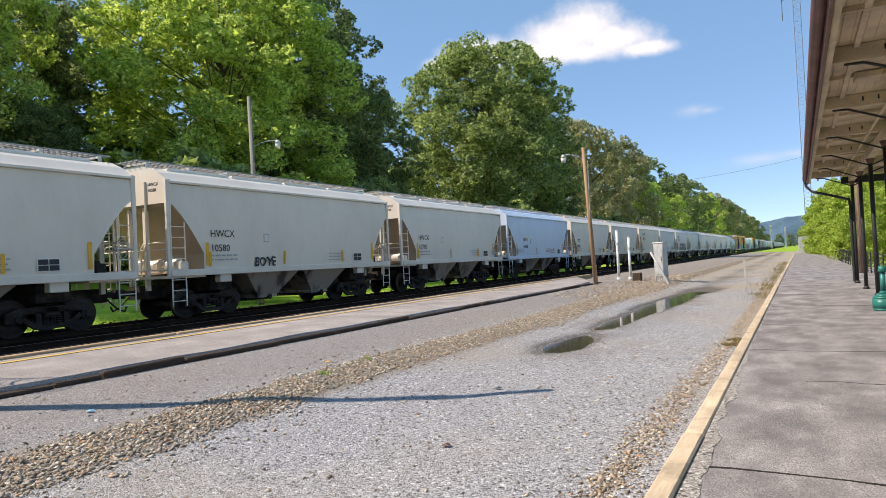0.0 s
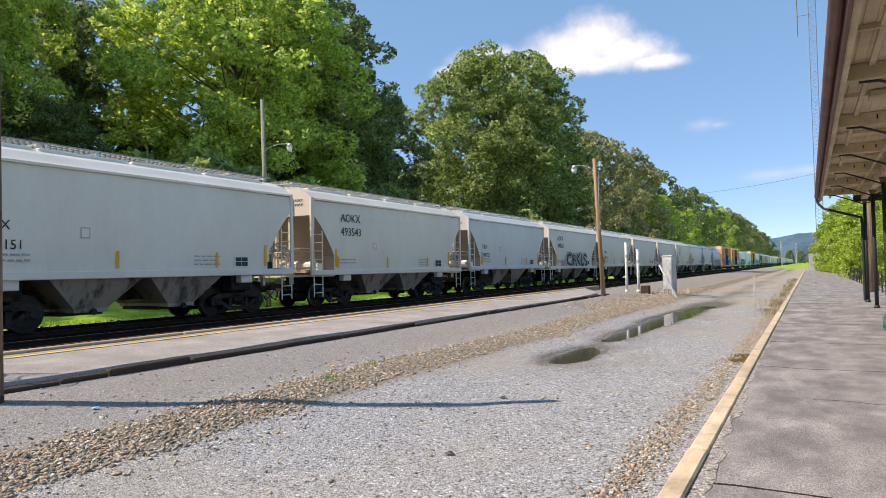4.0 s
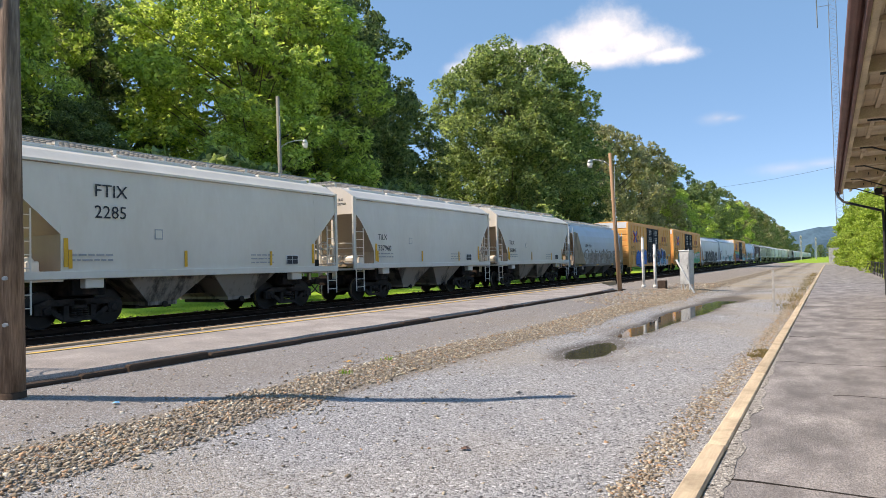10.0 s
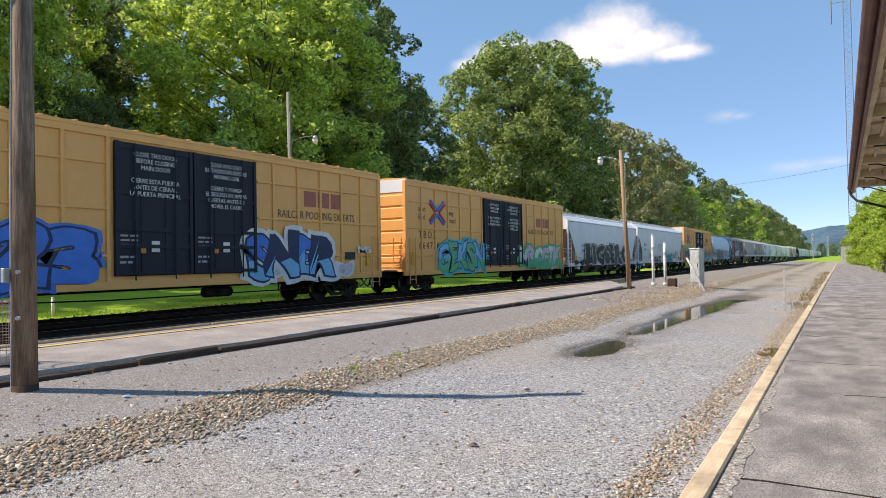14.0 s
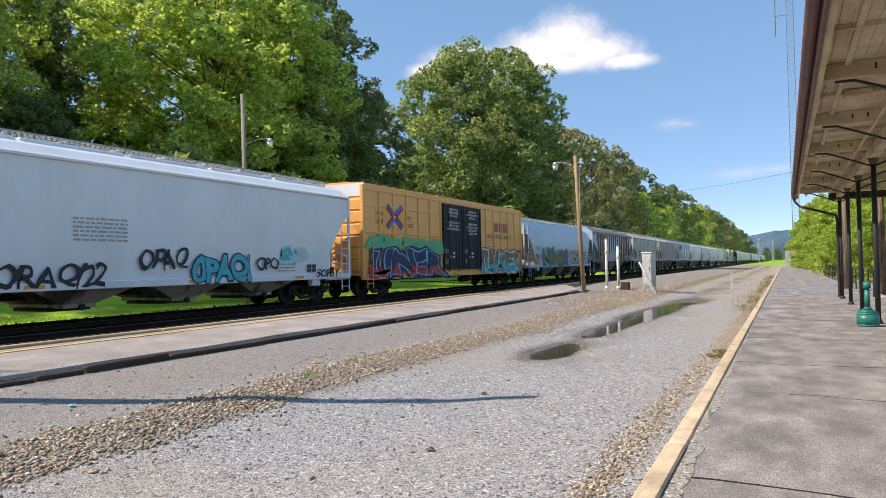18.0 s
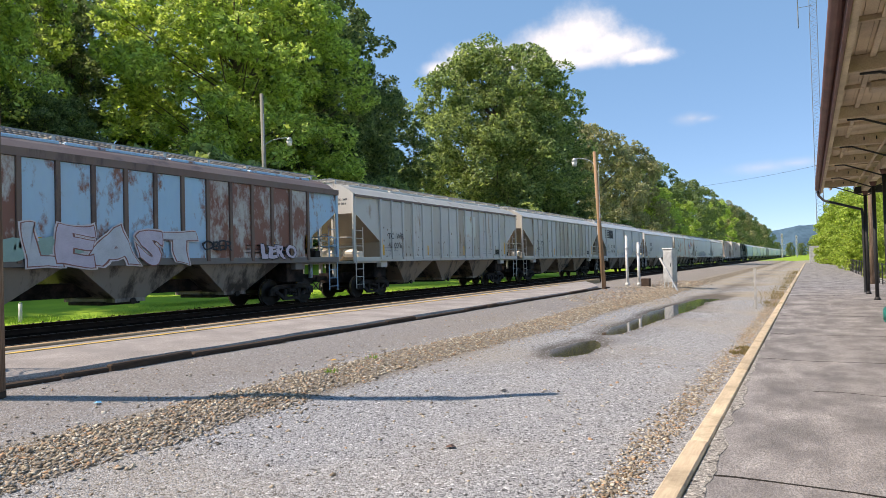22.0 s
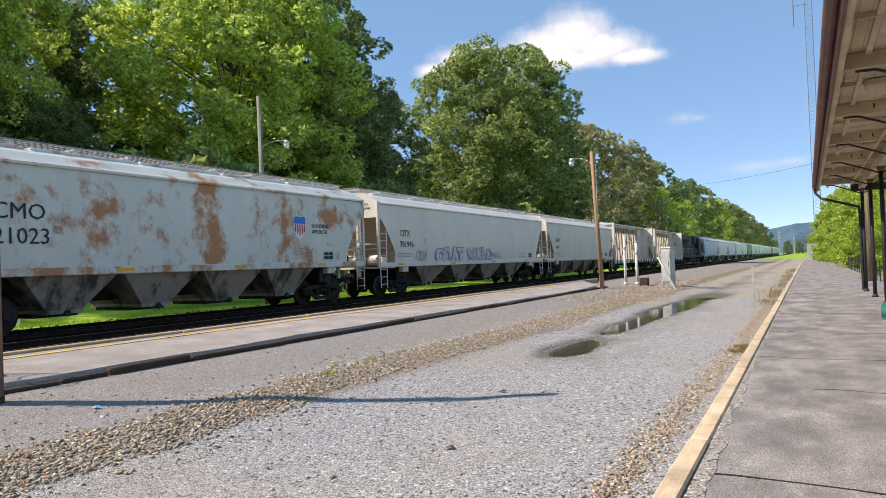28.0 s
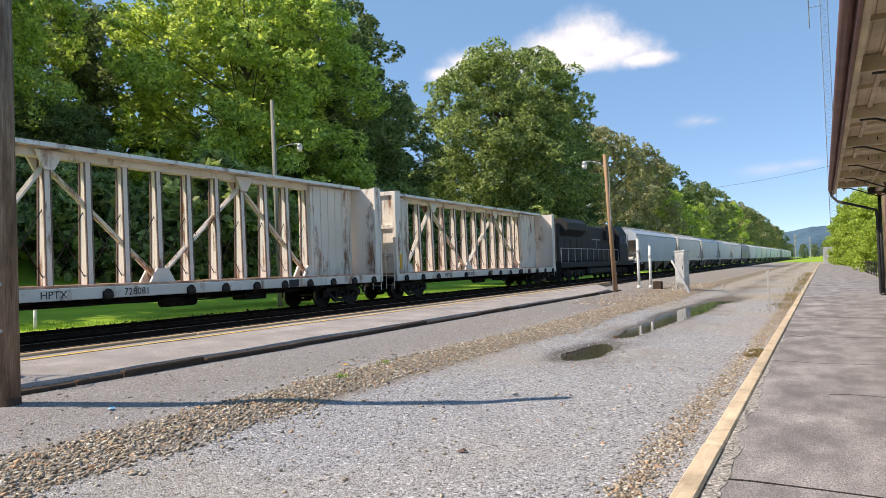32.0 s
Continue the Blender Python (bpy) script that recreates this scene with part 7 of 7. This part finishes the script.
    for k0, k1, up in ((0, 2, 1), (2, 5, -1), (5, 8, 1), (8, 11, -1)):
        ya, yb = y0 + k0 * step, y0 + k1 * step
        za, zb = (1.3, H - 0.4) if up > 0 else (H - 0.4, 1.3)
        for s in (-1, 1):
            part("diagonal_brace", R((s * 0.06, ya, za), (s * 0.06, yb, zb), 0.055, 5), P_BEAM, c)
            for yy, zz in ((ya, za), (yb, zb)):
                if (s, yy) in seen:
                    continue
                seen.add((s, yy))
                part("gusset", prism(bmesh.new(), [(yy - 0.45, zz - 0.12), (yy + 0.45, zz - 0.12), (yy + 0.2, zz + 0.3), (yy - 0.2, zz + 0.3)] if zz < 2 else [(yy - 0.4, zz + 0.35), (yy + 0.4, zz + 0.35), (yy + 0.12, zz - 0.15), (yy - 0.12, zz - 0.15)], "x", *sorted((s * 0.20, s * 0.272))), P_BEAM, c)
    for k in range(n - 1):
        ya, yb = y0 + k * step, y0 + (k + 1) * step
        for za, zb in ((1.3, 3.3), (3.3, 1.3)):
            part("tie_cable", R((0.0, ya, za), (0.0, yb, zb), 0.014, 4), M_TRUCK, c)
    part("centre_sill", B(-0.3, 0.3, -L / 2, L / 2, 0.62, 1.1), M_BLACK, c)
    bm = bmesh.new()
    rod(bm, (0.7, -1, 0.6), (0.7, 0.2, 0.6), 0.15, 8)
    box(bm, 0.4, 1.0, 2.0, 3.0, 0.5, 0.8, bevel=0.03)
    pipe(bm, [(1.1, -6, 0.75), (1.1, 0, 0.62), (1.1, 6, 0.75)], 0.02)
    part("brake_gear", bm, M_BLACK, c)
    lettering("HPTX", c, 1.565, -L / 2 + 4.2, 0.90, 0.26, C_BLACK)
    lettering(number, c, 1.565, -L / 2 + 6.4, 0.90, 0.26, C_BLACK)
    plate(c, 1.52, -L / 2 + 0.25, -L / 2 + 0.4, 1.35, 2.0, C_YEL, "reflector", 0.03)
    plate(c, 1.565, 3.5, 4.0, 0.85, 1.1, C_BLACK, "data_panel")
    return c


add(centre_beam(478.07, 497.57, "empty white centre-beam flat car with peeling rusty paint", "728081"), 478.07, 497.57)
add(centre_beam(497.57, 518.5, "empty white centre-beam flat car behind another one", "728110"), 497.57, 518.5)


# ---- the locomotive ----
def locomotive(a, b):
    L = b - a - 1.4
    c = thing("diesel_locomotive", "black diesel locomotive with pale striped hood between freight cars", "locomotive", pose(TRAIN_X, (a + b) / 2, TRAIN_Z), "cars of the train")
    e = L / 2
    part("frame", B(-1.5, 1.5, -e, e, 1.05, 1.45, bevel=0.03), P_LOCO, c)
    part("hood", B(-0.95, 0.95, -e + 0.9, e - 5.2, 1.45, 4.35, bevel=0.10), P_LOCO, c)
    part("radiator_wing", prism(bmesh.new(), [(-0.95, 3.4), (-1.5, 3.85), (-1.5, 4.35), (-1.1, 4.7), (1.1, 4.7), (1.5, 4.35), (1.5, 3.85), (0.95, 3.4)], "y", -e + 1.6, -e + 6.2), P_LOCO, c)
    part("dynamic_brake", B(-1.25, 1.25, e - 8.2, e - 5.6, 3.3, 4.5, bevel=0.1), P_LOCO, c)
    part("cab", prism(bmesh.new(), [(-1.55, 1.45), (1.55, 1.45), (1.55, 3.9), (1.1, 4.6), (-1.1, 4.6), (-1.55, 3.9)], "y", e - 5.2, e - 2.6), P_LOCO, c)
    part("nose", prism(bmesh.new(), [(e - 2.6, 1.45), (e - 0.9, 1.45), (e - 1.0, 2.9), (e - 1.7, 3.5), (e - 2.6, 3.6)], "x", -1.2, 1.2), P_LOCO, c)
    part("cab_window", B(1.548, 1.565, e - 4.9, e - 4.0, 3.0, 3.75), C_NAVY, c)
    part("cab_window", B(1.548, 1.565, e - 3.8, e - 3.0, 3.0, 3.75), C_NAVY, c)
    part("fuel_tank", B(-1.4, 1.4, -3.6, 3.2, 0.35, 1.05, bevel=0.2), P_LOCO, c)
    for k in range(5):
        part("hood_stripe", B(0.955, 0.962, -1.2, 1.2, 2.6 + k * 0.16, 2.68 + k * 0.16), C_GREYT, c)
        part("hood_stripe", B(-0.75, 0.75, -e + 0.88, -e + 0.893, 2.2 + k * 0.2, 2.28 + k * 0.2), C_WHITE, c)
    for k in range(9):
        y = -e + 1.1 + k * 1.35
        part("hood_door", B(0.95, 0.975, y, y + 1.15, 1.6, 3.2, bevel=0.01), P_LOCO, c)
    bm = bmesh.new()
    for s in (-1, 1):
        rod(bm, (s * 1.42, -e + 0.3, 2.45), (s * 1.42, e - 5.3, 2.45), 0.025, 5)
        for k in range(11):
            y = -e + 0.3 + k * (L - 5.6) / 10
            rod(bm, (s * 1.42, y, 1.45), (s * 1.42, y, 2.45), 0.022, 5)
    part("handrail", bm, M_GALV, c)
    for s in (-1, 1):
        bm = bmesh.new()
        for i in range(4):
            for k in (-1, 1):
                box(bm, k * 1.25 - 0.25, k * 1.25 + 0.25, *sorted((s * (e - 0.1), s * (e - 0.45))), 0.4 + i * 0.28, 0.43 + i * 0.28)
        part("steps", bm, P_LOCO, c)
        part("pilot", B(-1.4, 1.4, *sorted((s * e, s * (e + 0.08))), 0.15, 1.05, bevel=0.03), P_LOCO, c)
        coupler(c, s * e, s)
        t = part("truck", B(-1.1, 1.1, s * 6.6 - 2.3, s * 6.6 + 2.3, 0.55, 0.8, bevel=0.05), M_TRUCK, c)
        for k in (-1, 1):
            bm = box(bmesh.new(), k * 1.1 - 0.08, k * 1.1 + 0.08, s * 6.6 - 2.3, s * 6.6 + 2.3, 0.45, 0.85, bevel=0.04)
            for j in (-1, 0, 1):
                box(bm, k * 1.15 - 0.1, k * 1.15 + 0.1, s * 6.6 + j * 1.75 - 0.2, s * 6.6 + j * 1.75 + 0.2, 0.3, 0.75, bevel=0.04)
                rod(bm, (k * 1.18, s * 6.6 + j * 1.75 + 0.5, 0.45), (k * 1.18, s * 6.6 + j * 1.75 + 0.5, 0.85), 0.1, 8)
            part("side_frame", bm, M_TRUCK, t)
        for j in (-1, 0, 1):
            LOCO_WHEELS.append(shared("wheelset", "wheelset", wheelset, [M_WHEEL, M_TREAD], t, pose(0, s * 6.6 + j * 1.75, WHEEL_R)))
    return c


LOCO_WHEELS = []
add(locomotive(518.5, 540.7), 518.5, 540.7)

# ---- the cars that stay far off ----
at = 540.7
tail = [(21.8, P_SLATE, "blue-grey long covered hopper car"), *[(18.9, (P_WHITE, P_GREY, P_WHITE, P_WHITE, P_DARK, P_WHITE, P_GREY, P_WHITE)[k % 8], None) for k in range(18)]]
for k, (ln, paint, lab) in enumerate(tail):
    tone = {"off-white car paint": "off-white", "pale grey car paint": "pale grey", "dark brown-grey car paint": "dark brown-grey"}.get(paint.name, "")
    c, L = hopper(at, at + ln, paint, lab or f"{tone} long covered hopper car near the train's tail", (), H=4.65, bays=3, heavy=True, depth=1.3, cut="diag" if k % 3 == 1 else "curve")
    add(c, at, at + ln)
    at += ln

# ---- loose stones, weeds and litter ----
def stone_mesh(name, centres, sizes, material, seed, flat=0.6):
    """Many small angular stones in one mesh."""
    rng = np.random.default_rng(seed)
    base = np.array([(1, 0, 0), (-1, 0, 0), (0, 1, 0), (0, -1, 0), (0, 0, 1), (0, 0, -1), (0.62, 0.62, 0.35), (-0.62, 0.5, 0.4), (-0.5, -0.66, 0.3), (0.6, -0.55, 0.42)], float)
    faces = [(4, 0, 6), (4, 6, 2), (6, 0, 2), (4, 2, 7), (4, 7, 1), (7, 2, 1), (4, 1, 8), (4, 8, 3), (8, 1, 3), (4, 3, 9), (4, 9, 0), (9, 3, 0), (5, 2, 0), (5, 1, 2), (5, 3, 1), (5, 0, 3)]
    n = len(centres)
    v = base[None] * (1 + rng.normal(size=(n, 10, 1)) * 0.34)
    a = rng.random(n) * math.tau
    ca, sa = np.cos(a)[:, None], np.sin(a)[:, None]
    stretch = 0.65 + 0.7 * rng.random((n, 1))
    x, y, z = v[:, :, 0] * stretch, v[:, :, 1], v[:, :, 2] * flat
    tilt = rng.normal(size=(n, 1)) * 0.35
    z = z + x * tilt
    co = np.stack([x * ca - y * sa, x * sa + y * ca, z], 2) * sizes[:, None, None] + centres[:, None, :]
    idx = (np.arange(n)[:, None, None] * 10 + np.array(faces)[None]).reshape(-1)
    me = bpy.data.meshes.new(name)
    me.vertices.add(n * 10)
    me.vertices.foreach_set("co", co.astype(np.float32).ravel())
    me.loops.add(len(idx))
    me.loops.foreach_set("vertex_index", idx.astype(np.int32))
    me.polygons.add(len(idx) // 3)
    me.polygons.foreach_set("loop_start", (np.arange(len(idx) // 3) * 3).astype(np.int32))
    me.update(calc_edges=True)
    me.materials.append(material)
    return new(name, me)


def scatter(n, seed, y0, y1, near, xs_of, size0, size1, power=1.6):
    """Places on the ground, denser towards y0; xs_of gives middle and half width at y."""
    rng = np.random.default_rng(seed)
    ys_ = y0 + (y1 - y0) * rng.random(n) ** power
    mid = np.array([xs_of(y) for y in ys_])
    xs_ = mid[:, 0] + mid[:, 1] * np.clip(rng.normal(size=n) * 0.55, -1.6, 1.6)
    s = size0 + (size1 - size0) * rng.random(n) ** 2
    z = np.array([ground_z(a, b) for a, b in zip(xs_, ys_)]) + s * 0.15
    return np.stack([xs_, ys_, z], 1), s


def chips(name, centres, sizes, material, seed):
    """Small broken stones of six facets, lying on the ground."""
    rng = np.random.default_rng(seed)
    n = len(centres)
    a = (np.arange(5) / 5 * math.tau)[None] + rng.random((n, 1)) * 6.3 + rng.normal(size=(n, 5)) * 0.25
    r = sizes[:, None] * (0.7 + 0.6 * rng.random((n, 5))) * np.where(np.arange(5) % 2, 1.0, 0.8 + 0.4 * rng.random((n, 1)))
    ring = np.stack([np.cos(a) * r, np.sin(a) * r, -0.25 * sizes[:, None] + 0 * a], 2)
    top = np.stack([rng.normal(size=n) * 0.3 * sizes, rng.normal(size=n) * 0.3 * sizes, sizes * (0.35 + 0.5 * rng.random(n))], 1)[:, None]
    co = (np.concatenate([ring, top], 1) + centres[:, None]).reshape(-1, 3)
    idx = (np.arange(n)[:, None, None] * 6 + np.array([(k, (k + 1) % 5, 5) for k in range(5)])[None]).reshape(-1)
    me = bpy.data.meshes.new(name)
    me.vertices.add(n * 6)
    me.vertices.foreach_set("co", co.astype(np.float32).ravel())
    me.loops.add(len(idx))
    me.loops.foreach_set("vertex_index", idx.astype(np.int32))
    me.polygons.add(len(idx) // 3)
    me.polygons.foreach_set("loop_start", (np.arange(len(idx) // 3) * 3).astype(np.int32))
    me.update(calc_edges=True)
    me.materials.append(material)
    return new(name, me)


def strewn(n, seed, y0, y1, x0, x1, size0, size1, power, keep=None):
    """Places strewn over a strip of ground, denser towards y0."""
    rng = np.random.default_rng(seed)
    ys_ = y0 + (y1 - y0) * rng.random(n) ** power
    xs_ = x0 + (x1 - x0) * rng.random(n)
    s = size0 + (size1 - size0) * rng.random(n) ** 2
    if keep is not None:
        ok = np.array([keep(a, b, q) for a, b, q in zip(xs_, ys_, rng.random(n))])
        xs_, ys_, s = xs_[ok], ys_[ok], s[ok]
    z = np.array([ground_z(a, b) for a, b in zip(xs_, ys_)]) + s * 0.2
    return np.stack([xs_, ys_, z], 1), s


def on_ridge(x, y, q):
    edge = 0.56 + 0.16 * noise.noise((y * 0.8, 3, 0)) + 0.16 * noise.noise((x * 2, y * 2.5, 5)) + 0.004 * y
    d = abs(x + 5.93 - 0.15 * math.sin(y * 0.5)) / edge
    return d < 1 or q < 0.12 * max(0, 2.0 - d)


c, s = strewn(64000, 3, 1.5, 38, -7.4, -4.4, 0.008, 0.029, 1.7, on_ridge)
tagged(stone_mesh("stones", c, s, M_LOOSE, 4, 0.55), "ridge of loose tan and grey stones along the gravel", "stones", kind="stuff")
c, s = scatter(13000, 5, 3.0, 34, 0, lambda y: (-1.15 - 0.016 * (y < 14) * (14 - y), 0.18), 0.004, 0.021)
tagged(stone_mesh("stones", c, s, M_LOOSE, 6, 0.55), "loose brown stones gathered along the timber kerb", "stones", kind="stuff")
c, s = strewn(80000, 7, 2.2, 20, -9.0, -0.97, 0.006, 0.0135, 1.9, lambda x, y, q: x > -7.2 or q < 0.45)
tagged(chips("gravel_chips", c, s, M_CHIPS, 8), "grey crushed gravel chips over the yard", "gravel", kind="stuff")
c, s = strewn(1500, 17, 2.5, 26, -8.9, -1.1, 0.010, 0.026, 1.6)
tagged(stone_mesh("stones", c, s, M_LOOSE, 18, 0.6), "single darker stones strewn over the gravel", "stones", kind="stuff")
c, s = scatter(3000, 9, 24, 46, 0, lambda y: (-7.0, 1.4), 0.02, 0.05, 1.0)
tagged(stone_mesh("stones", c, s, M_LOOSE, 10), "coarse pale stones round the posts and cabinet", "stones", kind="stuff")
# ballast stones along the tracks
rng = np.random.default_rng(12)
n = 9000
cx = rng.choice([-12.1, -13.5, -15.5, -17.6, -19.4], n) + rng.normal(size=n) * 0.5
cy = 2 + 45 * rng.random(n) ** 1.5
cz = np.where(np.abs(cx + 15.5) < 0.6, 0.09, 0.13)
tagged(stone_mesh("ballast_stones", np.stack([cx, cy, cz], 1), 0.02 + 0.035 * rng.random(n), M_STONE, 13), "near-black ballast stones between the rails", "ballast", kind="stuff")


def tuft(seed, n, h, spread):
    """A tuft of thin bent blades."""
    q = random.Random(seed)
    v, f = [], []
    for _ in range(n):
        x, y = q.gauss(0, spread), q.gauss(0, spread)
        dx, dy = q.gauss(0, 0.35) * h, q.gauss(0, 0.35) * h
        hh = h * q.uniform(0.4, 1.1)
        w = 0.006
        i = len(v)
        v += [(x - w, y, 0), (x + w, y, 0), (x + dx * 0.4 + w, y + dy * 0.4, hh * 0.6), (x + dx * 0.4 - w, y + dy * 0.4, hh * 0.6), (x + dx, y + dy, hh)]
        f += [(i, i + 1, i + 2, i + 3), (i + 3, i + 2, i + 4)]
    return v, [], f


L_GRASS = leaf_mat("green grass blades", (0.20, 0.34, 0.05), (0.10, 0.20, 0.03))
weeds = []
for i, (x, y, h, sp, nn, m, lab) in enumerate(((-1.05, 12.3, 0.07, 0.09, 120, M_WEED, "dry brown weed tuft against the timber kerb"), (-1.0, 12.9, 0.07, 0.11, 110, M_WEED, "dry brown weed tuft against the timber kerb"),
        (-6.2, 7.9, 0.07, 0.04, 26, L_GRASS, "small green weed among the stones"), (-6.5, 9.4, 0.06, 0.05, 20, L_GRASS, "small green weed among the stones"))):
    w = part("weed", tuft(i, nn, h, sp), m)
    w.matrix_basis = pose(x, y, ground_z(x, y))
    tagged(w, lab, "weed", kind="stuff")
weed_mesh = bpy.data.meshes.new("weed")
weed_mesh.from_pydata(*tuft(77, 60, 0.26, 0.22))
weed_mesh.materials.append(M_WEED)
q = random.Random(8)
for k in range(26):
    y = 24 + 50 * (k / 26) + q.uniform(-0.6, 0.6)
    x = -1.25 + q.uniform(-0.2, 0.2)
    w = tagged(new("weed", weed_mesh), "tall dry brown weeds along the timber kerb", "weed", kind="stuff")
    w.matrix_basis = pose(x, y, ground_z(x, y), 0, 0, q.uniform(0, 360)) @ Matrix.Scale(q.uniform(0.5, 1.1), 4)
grass_mesh = bpy.data.meshes.new("grass")
grass_mesh.from_pydata(*tuft(78, 1500, 0.10, 0.9))
grass_mesh.materials.append(L_GRASS)
for k in range(40):
    x, y = -21.3 - 4 * q.random(), 4 + 60 * q.random()
    w = tagged(new("grass", grass_mesh), "mown green grass beyond the tracks", "grass", kind="stuff")
    w.matrix_basis = pose(x, y, ground_z(x, y), 0, 0, q.uniform(0, 360))
for x, y, m, lab, cat in ((-7.3, 5.0, C_SKY, "small crushed blue wrapper on the gravel", "litter"), (-6.9, 8.9, C_YEL, "small yellow leaf on the gravel", "leaf"), (-2.9, 5.4, C_BROWN, "small orange-brown leaf on the gravel", "leaf"), (-3.5, 8.0, C_BLACK, "small dark scrap on the gravel", "litter")):
    w = part("litter", [[(-0.03, -0.02, 0.0), (0.03, -0.025, 0.012), (0.035, 0.02, 0.003), (0.0, 0.035, 0.016), (-0.035, 0.015, 0.005), (0, 0, 0.022)], [], [(0, 1, 5), (1, 2, 5), (2, 3, 5), (3, 4, 5), (4, 0, 5)]], m)
    w.matrix_basis = pose(x, y, ground_z(x, y) + 0.01) @ Matrix.Scale(1.3, 4)
    tagged(w, lab, cat)


def motions():
    """The train rolls past at a steady pace, and its wheels turn on the rails."""
    for c, s in CARS:
        walk(c, [(t, pose(TRAIN_X, s - SPEED * t, TRAIN_Z)) for t in (0.0, 16.0, 32.0)])
    for ob, at, heading, drift in CLOUDS:
        walk(ob, [(t, Matrix.Translation(at + Vector((drift * t / 32.0, 0, 0))) @ pose(0, 0, 0, 0, 0, heading)) for t in (0.0, 32.0)])
    turn = math.degrees(SPEED / WHEEL_R)
    for s in (1, -1):
        first = WHEELS[s][0]
        walk(first, [(k / 30, pose(0, s * 0.89, WHEEL_R, turn * k / 30 % 360, 0, 0)) for k in range(961)])
        keys = first.animation_data
        for w in WHEELS[s][1:]:
            w.rotation_mode = "QUATERNION"
            w.animation_data_create()
            w.animation_data.action = keys.action
            w.animation_data.action_slot = keys.action_slot
    for w in LOCO_WHEELS:
        y = w.matrix_basis.translation.y
        walk(w, [(k / 30, pose(0, y, WHEEL_R, turn * k / 30 % 360, 0, 0)) for k in range(961)])


motions()
